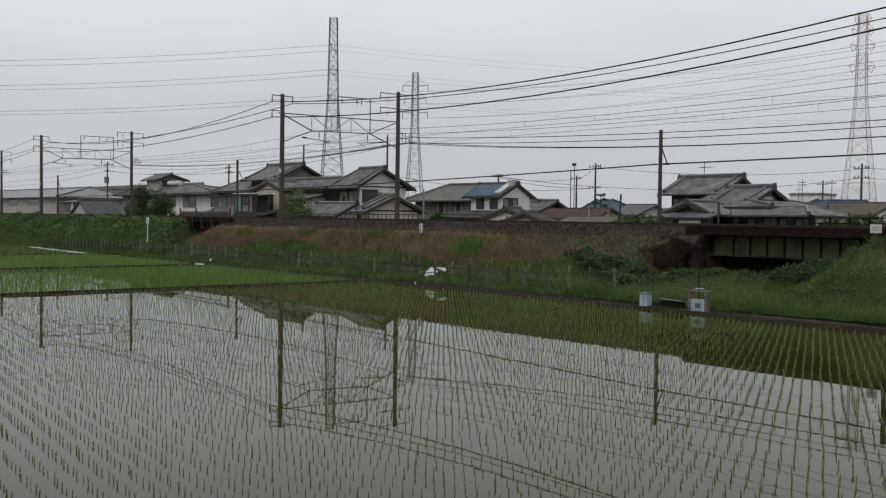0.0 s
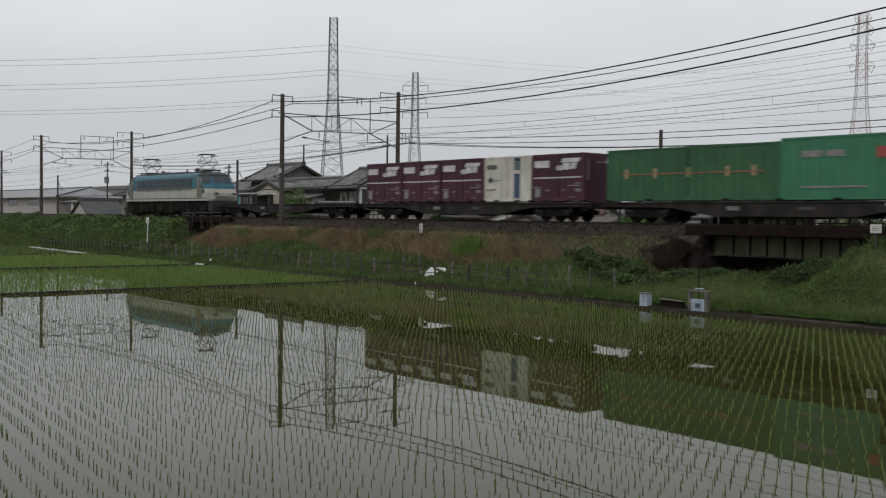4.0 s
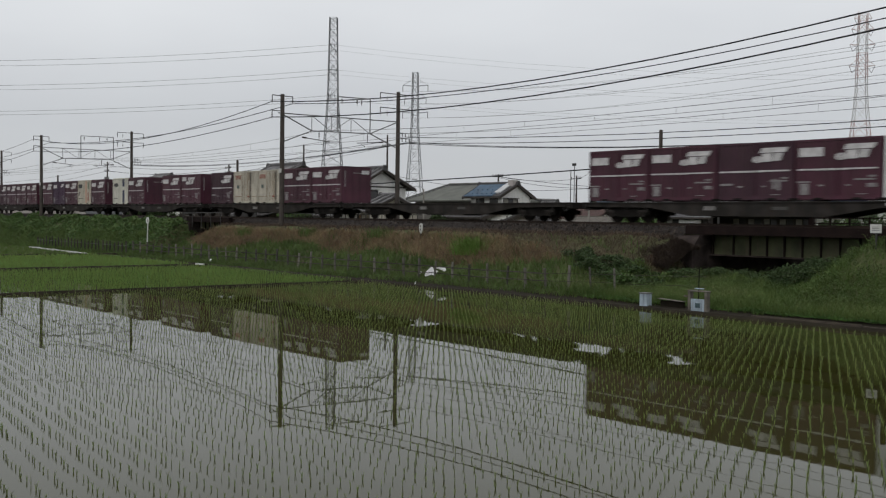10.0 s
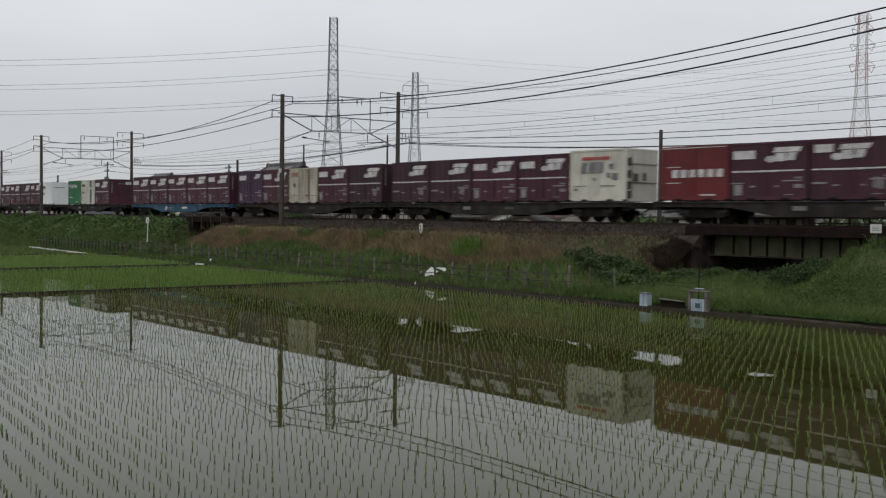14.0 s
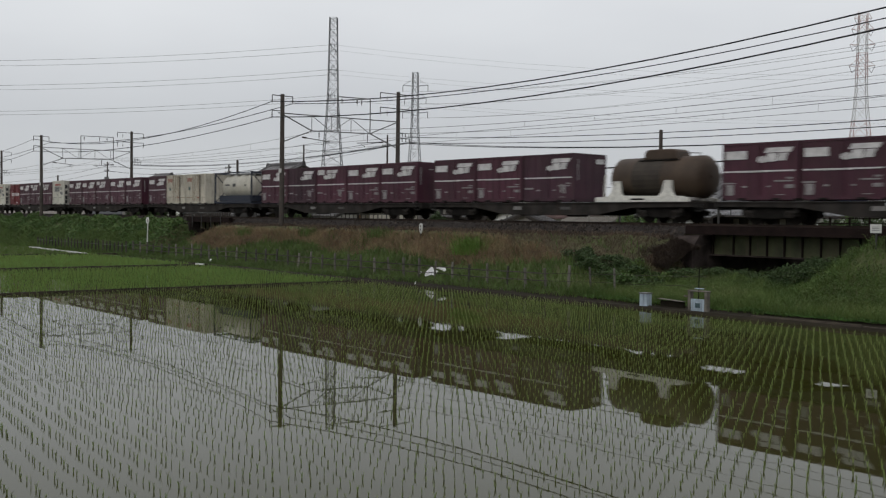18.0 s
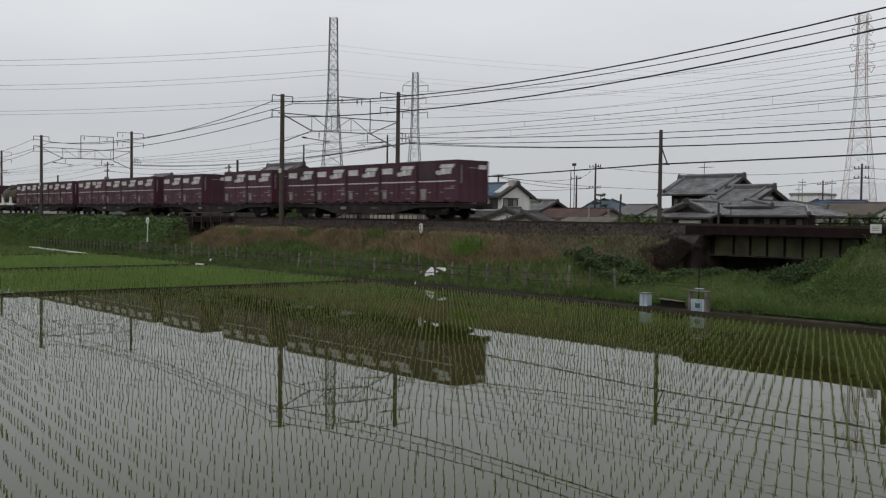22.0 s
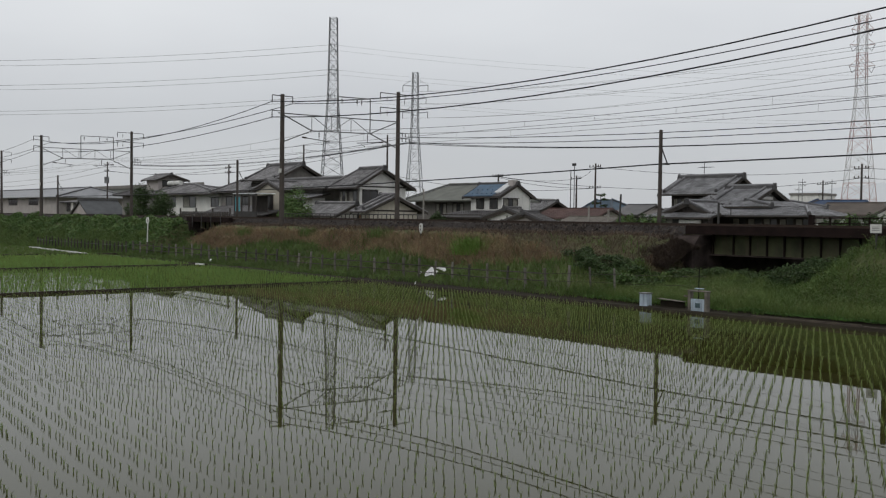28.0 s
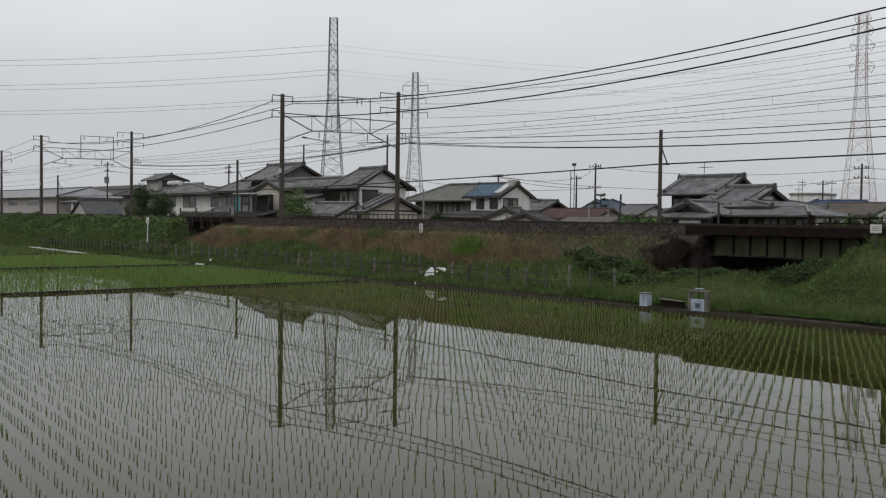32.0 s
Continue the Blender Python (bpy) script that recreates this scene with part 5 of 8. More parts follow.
M_CABGLASS = mat("pale_cab_glass", (0.06, 0.07, 0.075), 0.2, var=0.15, scale=1, fine=6, bump=0.0, spec=0.25)
part("waist_stripe", boxes((-8.1, 8.1, -1.412, -1.40, 1.44, 1.52)), mat("dark_stripe_paint", (0.10, 0.10, 0.09), 0.5), loco, "dark lower stripe")
for i in range(7):
    x = -4.95 + i * 1.62
    part("louvre_window", boxes((x - 0.72, x + 0.72, -1.41, -1.39, 2.45, 3.12)), mat("dark_louvre_glass", (0.022, 0.03, 0.036), 0.35), loco, "dark louvred side window")
    part("window_bar", boxes((x - 0.72, x + 0.72, -1.418, -1.411, 2.74, 2.78)), M_LBLUE, loco, "blue window bar")
    part("window_sill", boxes((x - 0.74, x + 0.74, -1.43, -1.405, 2.40, 2.44)), mat("grey_louvre", (0.16, 0.15, 0.14), 0.6), loco)
    sl = bmesh.new()
    for k in range(6):
        box(sl, x - 0.7, x + 0.7, -1.418, -1.404, 2.13 + 0.05 * k, 2.16 + 0.05 * k)
    part("louvre", sl, mat("grey_louvre", (0.16, 0.15, 0.14), 0.6), loco, "grey louvre below the window")
for s in (-1, 1):
    part("cab_door", boxes((s * 6.95 - 0.27, s * 6.95 + 0.27, -1.413, -1.397, 1.54, 3.12)), M_LDOOR, loco, "stained grimy cab door")
    part("door_window", boxes((s * 6.95 - 0.18, s * 6.95 + 0.18, -1.42, -1.412, 2.4, 2.95)), M_GLASS, loco)
    for d in (-0.36, 0.36):
        part("handrail", bars([((s * 6.95 + d, -1.44, 1.55), (s * 6.95 + d, -1.44, 2.6), 0.018)], 5), M_STEEL, loco, "pale handrail")
    part("door_frame", boxes((s * 6.95 - 0.36, s * 6.95 - 0.275, -1.418, -1.40, 1.54, 3.16), (s * 6.95 + 0.275, s * 6.95 + 0.36, -1.418, -1.40, 1.54, 3.16)), M_LCREAM, loco, "cream door frame")
    part("door_step", boxes((s * 6.95 - 0.3, s * 6.95 + 0.3, -1.47, -1.38, 1.18, 1.26)), M_BOGIE, loco)
    part("side_vent", boxes((s * 7.65 - 0.2, s * 7.65 + 0.2, -1.41, -1.395, 1.85, 2.2)), M_MARKD, loco)
    # windscreens follow the sloping cab front
    ws_ = bmesh.new()
    pts = [(-0.62, 2.58), (0.62, 2.58), (0.5, 3.22), (-0.5, 3.22)]

    def fx(z):
        return 8.49 - (z - 2.55) * 0.643 + 0.012
    for y0, y1 in ((-0.76, -0.03), (0.03, 0.76)):
        v = [ws_.verts.new((s * fx(z), y, z)) for y, z in ((y0, 2.74), (y1, 2.74), (y1, 3.35), (y0, 3.35))]
        v2 = [ws_.verts.new((s * (fx(z) + 0.01), y, z)) for y, z in ((y0, 2.74), (y1, 2.74), (y1, 3.35), (y0, 3.35))]
        ws_.faces.new(v)
        ws_.faces.new(v2)
        for i in range(4):
            ws_.faces.new((v[i], v[(i + 1) % 4], v2[(i + 1) % 4], v2[i]))
    part("windscreen", ws_, M_CABGLASS, loco, "large cab windscreen")
    cw = bmesh.new()
    for y in (-1, 1):
        q = [(s * 7.60, y * 1.39, 2.74), (s * 8.26, y * 1.0, 2.74), (s * 7.92, y * 0.92, 3.34), (s * 7.18, y * 1.355, 3.34)]
        o = Vector((s * 0.5, y * 0.85, 0.1)).normalized() * 0.02
        va = [cw.verts.new(p) for p in q]
        vb = [cw.verts.new(Vector(p) + o) for p in q]
        cw.faces.new(va)
        cw.faces.new(vb)
        for i in range(4):
            cw.faces.new((va[i], va[(i + 1) % 4], vb[(i + 1) % 4], vb[i]))
    part("corner_window", cw, M_CABGLASS, loco, "side cab window")
    for y in (-0.8, 0.8):
        part("headlight", bevel(boxes((s * 8.82 - 0.05, s * 8.82 + 0.05, y - 0.18, y + 0.18, 1.76, 1.94)), 0.02), M_MARKD, loco, "dark headlight box")
    part("front_panel", boxes((s * 8.86 - 0.012, s * 8.86 + 0.012, -0.85, 0.85, 1.4, 1.66)), mat("grimy_pale_front_paint", (0.2, 0.195, 0.18), 0.7, var=0.45, scale=1.2, fine=12, streak=0.5), loco, "soot-grey front panel")
    part("skirt", bevel(boxes((s * 8.45 - 0.32, s * 8.45 + 0.32, -1.2, 1.2, 0.3, 1.26)), 0.12), M_LGREY, loco, "grey pilot skirt")
    part("coupler", boxes((min(s * 8.8, s * 9.15), max(s * 8.8, s * 9.15), -0.13, 0.13, 0.72, 0.98)), M_BOGIE, loco)
    vz = bmesh.new()
    prev = None
    for z, hx, hy, ch in ((3.36, 8.02, 1.35, 0.95), (3.42, 8.0, 1.3, 0.95), (3.50, 7.88, 1.22, 0.95), (3.60, 7.55, 1.06, 0.9), (3.69, 7.1, 0.8, 0.6)):
        ring = [vz.verts.new((s * x, y, z)) for x, y in ((6.45, -hy), (hx - ch, -hy), (hx, -hy + ch * 0.55), (hx, hy - ch * 0.55), (hx - ch, hy), (6.45, hy))]
        if prev:
            for i in range(6):
                vz.faces.new((prev[i], prev[(i + 1) % 6], ring[(i + 1) % 6], ring[i]))
        prev = ring
    vz.faces.new(prev)
    part("cab_visor", vz, M_LDARK, loco, "dark grey cab roof visor")
    # crossed-arm pantograph
    px = s * 5.6
    pg = part("pantograph", bars([((px - 1.0, -0.7, 3.86), (px + 1.0, -0.7, 3.82), 0.05), ((px - 1.0, 0.7, 3.86), (px + 1.0, 0.7, 3.86), 0.05), ((px - 0.9, -0.75, 3.86), (px - 0.9, 0.75, 3.86), 0.06), ((px + 0.9, -0.75, 3.86), (px + 0.9, 0.75, 3.86), 0.06)], 6), M_STEELD, loco, "raised dark pantograph")
    arms = []
    for y in (-0.55, 0.55):
        for d in (-1, 1):
            arms += [((px - d * 0.35, y, 3.9), (px + d * 0.85, y * 0.95, 4.5), 0.03), ((px + d * 0.85, y * 0.95, 4.5), (px - d * 0.25, y * 0.8, 5.16), 0.026)]
    arms += [((px - 0.85, -0.5, 4.5), (px - 0.85, 0.5, 4.5), 0.035), ((px + 0.85, -0.5, 4.5), (px + 0.85, 0.5, 4.5), 0.035), ((px - 0.85, -0.5, 4.5), (px + 0.25, 0.45, 5.16), 0.025)]
    part("arms", bars(arms, 5), M_STEELD, pg)
    part("contact_strip", bars([((px + d, -0.55, 5.2), (px + d, 0.55, 5.2), 0.05) for d in (-0.22, 0.22)] + [((px + d, y, 5.2), (px + d, y * 1.5, 5.05), 0.04) for d in (-0.22, 0.22) for y in (-0.55, 0.55)], 5), M_STEELD, pg)
    for y in (-0.6, 0.6):
        for d in (-0.85, 0.85):
            part("insulator", bars([((px + d, y, 3.55), (px + d, y, 3.84), 0.07)], 8), M_INS, pg)
for x, r, z in ((-3.4, 0.16, 4.05), (3.6, 0.18, 4.1), (1.6, 0.08, 4.05), (-2.1, 0.1, 3.95)):
    part("roof_fitting", bars([((x, 0.1, 3.6), (x, 0.1, z), r)], 10), M_STEELD, loco, "dark roof fitting")
part("roof_hatch", bevel(boxes((-1.8, 3.0, -0.75, 0.75, 3.66, 3.80)), 0.03), M_LROOF, loco, "grey roof hatch")
part("roof_conduit", bars([((-7, -0.95, 3.66), (7, -0.95, 3.66), 0.04)], 6), M_STEELD, loco)
part("horn", bevel(boxes((-2.9, -2.2, -0.3, 0.3, 3.66, 3.9)), 0.04), M_STEELD, loco)
for x in (-4.9, -2.6, 1.4, 4.6):
    part("sand_pipe", boxes((x - 0.13, x + 0.13, -1.3, -1.23, 0.3, 1.24)), M_LUND, loco, "grimy grey upright bracket")
part("underframe", boxes((-8.2, 8.2, -1.22, 1.22, 0.72, 1.27)), M_BOGIE, loco, "black underframe")
part("traction_gear", boxes((-8.0, 8.0, -0.95, 0.95, 0.10, 0.72)), M_BOGIE, loco, "black traction gear between the wheels")
part("sand_box", bevel(boxes((-4.1, -3.2, -1.3, 1.3, 0.28, 0.9)), 0.04), M_BOGIE, loco)
part("sand_box", bevel(boxes((3.2, 4.1, -1.3, 1.3, 0.28, 0.9)), 0.04), M_BOGIE, loco)
part("equipment_box", bevel(boxes((-1.9, -0.6, -1.25, 1.25, 0.3, 0.72)), 0.04), M_BOGIE, loco)
part("equipment_box", bevel(boxes((2.0, 2.9, -1.25, 1.25, 0.35, 0.72)), 0.04), M_BOGIE, loco)
for bx in (-6.0, 0.3, 6.0):
    bg = part("bogie", boxes((bx - 1.6, bx + 1.6, -0.9, 0.9, 0.45, 0.75)), M_BOGIE, loco, "black two-axle bogie")
    for t in (-1, 1):
        f = bmesh.new()
        prism(f, [(bx - 2.0, 0.38), (bx - 2.0, 0.86), (bx - 0.4, 0.78), (bx + 0.4, 0.78), (bx + 2.0, 0.86), (bx + 2.0, 0.38), (bx + 1.5, 0.3), (bx + 0.7, 0.22), (bx - 0.7, 0.22), (bx - 1.5, 0.3)], "y", t * 1.1 - 0.06, t * 1.1 + 0.06)
        part("side_frame", f, M_BOGIE, bg)
        wb = bmesh.new()
        ax = bx + t * 1.25
        part("axle_box", bevel(boxes((ax - 0.24, ax + 0.24, -1.26, -1.14, 0.36, 0.8)), 0.03), M_LUND, bg, "grimy grey axle box")
        for d in (-0.42, 0.42):
            part("coil_spring", bars([((ax + d, -1.2, 0.5), (ax + d, -1.2, 0.98), 0.09)], 8), M_LUND, bg, "grimy coil spring")
        for yy in (-0.56, 0.56):
            bar(wb, (ax, yy - 0.065, 0.56), (ax, yy + 0.065, 0.56), 0.56, None, 18)
        bar(wb, (ax, -1.2, 0.56), (ax, 1.2, 0.56), 0.14, None, 8)
        part("wheelset", wb, M_WHEEL, bg)
TRAIN.append((loco, LOCO_X, TRACKS[0], RAIL_Z))

# ---------- the village behind the railway ----------
M_TILE = mat("grey_glazed_roof_tile", (0.235, 0.228, 0.23), 0.45, var=0.4, scale=0.9, fine=9, bump=0.3, spec=0.25, island=0.3)
M_TILEL = mat("pale_grey_roof_tile", (0.25, 0.25, 0.258), 0.45, var=0.4, scale=0.7, fine=8, bump=0.3, spec=0.25, island=0.3)
M_TILED = mat("dark_roof_tile", (0.11, 0.105, 0.105), 0.55, var=0.35, scale=0.9, fine=9, bump=0.3, island=0.25)
# ridge courses and end tiles, darker than most of the roof tiles
M_RIDGE = mat("dark_ridge_tile", (0.085, 0.082, 0.082), 0.6, var=0.45, scale=1.5, fine=9, bump=0.3, island=0.2)
M_SLATE = mat("green_grey_roof_slate", (0.135, 0.14, 0.12), 0.7, var=0.3, scale=0.8, fine=10, bump=0.2)
M_REDROOF = mat("red_brown_roof", (0.11, 0.065, 0.057), 0.7, var=0.3, scale=0.8, fine=10, bump=0.2)
M_PLASTER = mat("white_plaster", (0.74, 0.735, 0.70), 0.85, var=0.18, scale=0.6, fine=9, bump=0.1, streak=0.25)
M_BEIGE = mat("beige_plaster", (0.50, 0.465, 0.39), 0.85, var=0.2, scale=0.6, fine=9, bump=0.1, streak=0.3)
M_PINK = mat("pale_pinkish_wall", (0.44, 0.405, 0.385), 0.85, var=0.15, scale=0.6, fine=9, bump=0.1, streak=0.2)
M_GREYW = mat("grey_mortar_wall", (0.21, 0.20, 0.185), 0.85, var=0.25, scale=0.6, fine=9, bump=0.1, streak=0.3)
M_DWOOD = mat("dark_weathered_wood", (0.058, 0.049, 0.042), 0.8, var=0.4, scale=1.2, fine=12, bump=0.2)
M_TARP = mat("blue_tarpaulin", (0.04, 0.09, 0.15), 0.5, var=0.35, scale=1.5, fine=6, bump=0.6)
M_WTARP = mat("white_tarpaulin", (0.55, 0.55, 0.55), 0.5, var=0.2, scale=1.5, fine=6, bump=0.5)
M_FRAME = mat("bronze_window_frame", (0.05, 0.042, 0.036), 0.5, 0.3, var=0.2, bump=0)
M_PANE = glass_mat("house_window_glass", (0.055, 0.055, 0.055), 0.12)
M_SHOJI = mat("pale_curtain", (0.26, 0.25, 0.22), 0.8, var=0.3, scale=3, fine=20, bump=0)


class House:
    """A house in world numbers: blocks with walls, windows and roofs as its parts."""

    def __init__(self, x, y, label, name="house", category="house"):
        self.o = Vector((x, y, 0.45))
        self.ob = thing(name, pose(x, y, 0.45), label, category, "village houses")

    def add(self, name, bm, material, label="", parent=None):
        bmesh.ops.translate(bm, verts=bm.verts, vec=-self.o)
        return part(name, bm, material, parent or self.ob, label)

    def walls(self, x0, x1, y0, y1, z0, z1, material, label="", gable=None, ym=None):
        bm = bmesh.new()
        if gable is None:
            box(bm, x0, x1, y0, y1, z0, z1)
        else:
            ym = (y0 + y1) / 2 if ym is None else ym
            prism(bm, [(y0, z0), (y1, z0), (y1, z1), (ym, gable), (y0, z1)], "x", x0, x1)
        return self.add("wall", bm, material, label)

    def tiles(self, p0, p1, q1, q0, material, pitch=0.28, course=0.25):
        """Courses of wavy tiles from the eave p0-p1 up to q0-q1, each course lapping over the one below."""
        p0, p1, q1, q0 = (Vector(p) - self.o for p in (p0, p1, q1, q0))
        along = (p1 - p0).normalized()
        up = ((q0 + q1) / 2 - (p0 + p1) / 2)
        n = along.cross(up).normalized()
        if n.z < 0:
            n = -n
        rows = max(2, round(up.length / course))
        vs, fs = [], []
        pl, pr = 0.0, (p1 - p0).dot(along)
        ql, qr = (q0 - p0).dot(along), (q1 - p0).dot(along)

        def spot(e, t, lift):
            """The point at e metres along the eave's line and t of the way up, kept inside the plane's edges."""
            lo, hi = pl + (ql - pl) * t, pr + (qr - pr) * t
            g = min(1.0, max(0.0, (e - lo) / max(hi - lo, 1e-6)))
            return tuple(p0.lerp(q0, t).lerp(p1.lerp(q1, t), g) + n * lift)
        for k in range(rows):
            t0, t1 = k / rows, min(1.0, (k + 1.06) / rows)
            lo, hi = min(pl + (ql - pl) * t0, pl + (ql - pl) * t1), max(pr + (qr - pr) * t0, pr + (qr - pr) * t1)
            for m in range(math.floor(lo / pitch), math.ceil(hi / pitch)):
                i = len(vs)
                for e, w in ((m * pitch, 0.012), ((m + 0.45) * pitch, -0.012), ((m + 0.8) * pitch, 0.045), ((m + 1.04) * pitch, 0.018)):
                    vs += [spot(e, t0, w - 0.01), spot(e, t0, 0.055 + w), spot(e, t1, 0.008 + w)]
                for j in (i, i + 3, i + 6):
                    fs += [(j, j + 3, j + 4, j + 1), (j + 1, j + 4, j + 5, j + 2)]
        ob = new("roof_tiling", from_lists("roof_tiling", vs, fs, material))
        ob.parent = self.ob
        ob["label"], ob["kind"] = "overlapping courses of wavy roof tiles", "stuff"
        return ob

    def ridge(self, p, q, w=0.17, hgt=0.2, ends=(True, True), material=None, name="ridge"):
        """A stacked ridge from p to q: flat courses, a rounded cap and shield-shaped end tiles."""
        p, q = Vector(p), Vector(q)
        d = (q - p).normalized()
        s = d.cross(Vector((0, 0, 1))).normalized()
        u = s.cross(d).normalized()
        bm = bmesh.new()

        def layer(half, z0, z1, grow=0.0):
            lo, hi = p - d * grow, q + d * grow
            c = [[bm.verts.new(e + s * a + u * z) for a, z in ((-half, z0), (half, z0), (half * 0.94, z1), (-half * 0.94, z1))] for e in (lo, hi)]
            for i in range(4):
                bm.faces.new((c[0][i], c[0][(i + 1) % 4], c[1][(i + 1) % 4], c[1][i]))
            bm.faces.new(c[0][::-1])
            bm.faces.new(c[1])
        k = 3 if hgt > 0.18 else 2
        for i in range(k):
            layer(w * (1.12 - 0.1 * i) + 0.02, -0.06 + hgt * i / k, -0.075 + hgt * (i + 1) / k)
        ob = self.add(name, bm, M_RIDGE, "stacked dark ridge tiles")
        self.add("ridge_cap", bar(bmesh.new(), p + u * (hgt - 0.02), q + u * (hgt - 0.02), w * 0.62, None, 8), material, "rounded cap tiles", ob)
        for on, e, sg in ((ends[0], p, -1), (ends[1], q, 1)):
            if on:
                o = bmesh.new()
                c = [[o.verts.new(e + d * sg * t + s * a + u * z) for a, z in ((-w * 1.7, -0.16), (w * 1.7, -0.16), (w * 1.35, hgt * 0.7), (w * 0.7, hgt + 0.13), (-w * 0.7, hgt + 0.13), (-w * 1.35, hgt * 0.7))] for t in (-0.02, 0.12)]
                for i in range(6):
                    o.faces.new((c[0][i], c[0][(i + 1) % 6], c[1][(i + 1) % 6], c[1][i]))
                o.faces.new(c[0][::-1])
                o.faces.new(c[1])
                bar(o, e + u * (hgt + 0.02), e + d * sg * 0.24 + u * (hgt + 0.05), 0.055, 0.05, 6)
                self.add("end_ornament", o, M_RIDGE, "shield-shaped ridge-end tile", ob)
        return ob

    def roof(self, x0, x1, y0, y1, ze, zr, material, hip0=0.0, hip1=0.0, ribs=0.3, cap=0.12, label="", thick=0.13, down=False, ym=None):
        """Ridge along x; hip0 and hip1 draw its west and east ends in."""
        ym = (y0 + y1) / 2 if ym is None else ym
        a, b = x0 + hip0, x1 - hip1
        bm = bmesh.new()
        top = [bm.verts.new(p) for p in ((x0, y0, ze), (x1, y0, ze), (x1, y1, ze), (x0, y1, ze), (a, ym, zr), (b, ym, zr))]
        low = [bm.verts.new((v.co.x, v.co.y, v.co.z - thick)) for v in top]
        for f in ((0, 1, 5, 4), (2, 3, 4, 5), (3, 0, 4), (1, 2, 5)):
            if len(f) == 3 and ((f[0] == 3 and hip0 == 0) or (f[0] == 1 and hip1 == 0)):
                continue
            bm.faces.new([top[i] for i in f])
            bm.faces.new([low[i] for i in reversed(f)])
        rim = [(0, 1), (2, 3)] + ([(3, 0)] if hip0 else [(3, 4), (4, 0)]) + ([(1, 2)] if hip1 else [(1, 5), (5, 2)])
        for i, j in rim:
            bm.faces.new((top[i], low[i], low[j], top[j]))
        tiled = material in (M_TILE, M_TILEL, M_TILED) and ribs
        r = self.add("roof", bm, M_DWOOD if tiled else material, label)
        if tiled:
            self.tiles((x0, y0, ze), (x1, y0, ze), (b, ym, zr), (a, ym, zr), material)
            if hip1:
                self.tiles((x1, y0, ze), (x1, y1, ze), (b, ym, zr), (b, ym, zr), material)
            self.add("gutter", bars([((x0 + 0.05, y0 - 0.05, ze - 0.08), (x1 - 0.05, y0 - 0.05, ze - 0.1), 0.05)], 6), M_FRAME, "dark eaves gutter")
        elif ribs:
            rb = bmesh.new()
            n = int((x1 - x0) / ribs)
            for i in range(n + 1):
                x = x0 + (x1 - x0) * i / n
                t = min(1.0, (x - x0) / hip0 if hip0 else 1.0, (x1 - x) / hip1 if hip1 else 1.0)
                if t > 0.05:
                    bar(rb, (x, y0, ze + 0.01), (x, y0 + (ym - y0) * t, ze + (zr - ze) * t + 0.01), 0.03, None, 4)
            self.add("roof_ribs", rb, material, "raised seams of the roof sheets", None)["kind"] = "stuff"
        if tiled or cap > 0.06:
            self.ridge((a, ym, zr), (b, ym, zr), 0.17, max(0.14, cap * 1.3), (not hip0, not hip1), material)
        else:
            self.add("ridge", boxes((a, b, ym - 0.14, ym + 0.14, zr - 0.04, zr + 0.06)), material, "folded ridge sheet")
        for use, x, rx in ((hip0, x0, a), (hip1, x1, b)):
            s = -0.16 if x == x1 else 0.16
            for y in (y0, y1):
                if use:
                    self.ridge((x, y, ze + 0.05), (rx, ym, zr + 0.03), 0.12, 0.14, (True, False), material, "hip_ridge")
                elif tiled:
                    self.add("verge_ridge", bars([((x + s * 0.4, y, ze + 0.06), (x + s * 0.4, ym, zr + 0.05), 0.06)], 8), material)
                    if down:
                        t = 0.1
                        self.ridge((x + s * 4.2, y + (ym - y) * t, ze + (zr - ze) * t + 0.06), (x + s * 4.2, ym, zr + 0.05), 0.11, 0.15, (True, False), material, "descending_ridge")
        for hip, xe in ((hip0, x0 + 0.02), (hip1, x1 - 0.05)):
            if hip:
                continue
            bb = bmesh.new()
            for y in (y0, y1):
                v = [bb.verts.new(p) for p in ((xe, y, ze - 0.25), (xe, ym, zr - 0.26), (xe, ym, zr - 0.12), (xe, y, ze - 0.12))]
                w = [bb.verts.new(q.co + Vector((0.05, 0, 0))) for q in v]
                bb.faces.new(v)
                bb.faces.new(w[::-1])
                for i in range(4):
                    bb.faces.new((v[i], v[(i + 1) % 4], w[(i + 1) % 4], w[i]))
            self.add("barge_board", bb, M_DWOOD, "dark wooden barge boards")
        return r

    def slab(self, pts, material, label="", thick=0.12, name="roof", tiled=False):
        """One roof plane through its corner points, eave edge first; tiled lays tile courses over it."""
        bm = bmesh.new()
        v = [bm.verts.new(p) for p in pts]
        w = [bm.verts.new(p.co - Vector((0, 0, thick))) for p in v]
        k = len(v)
        bm.faces.new(v)
        bm.faces.new(w[::-1])
        for i in range(k):
            bm.faces.new((v[i], w[i], w[(i + 1) % k], v[(i + 1) % k]))
        if tiled:
            self.tiles(pts[0], pts[1], pts[2], pts[-1], material)
        return self.add(name, bm, M_DWOOD if tiled else material, label)

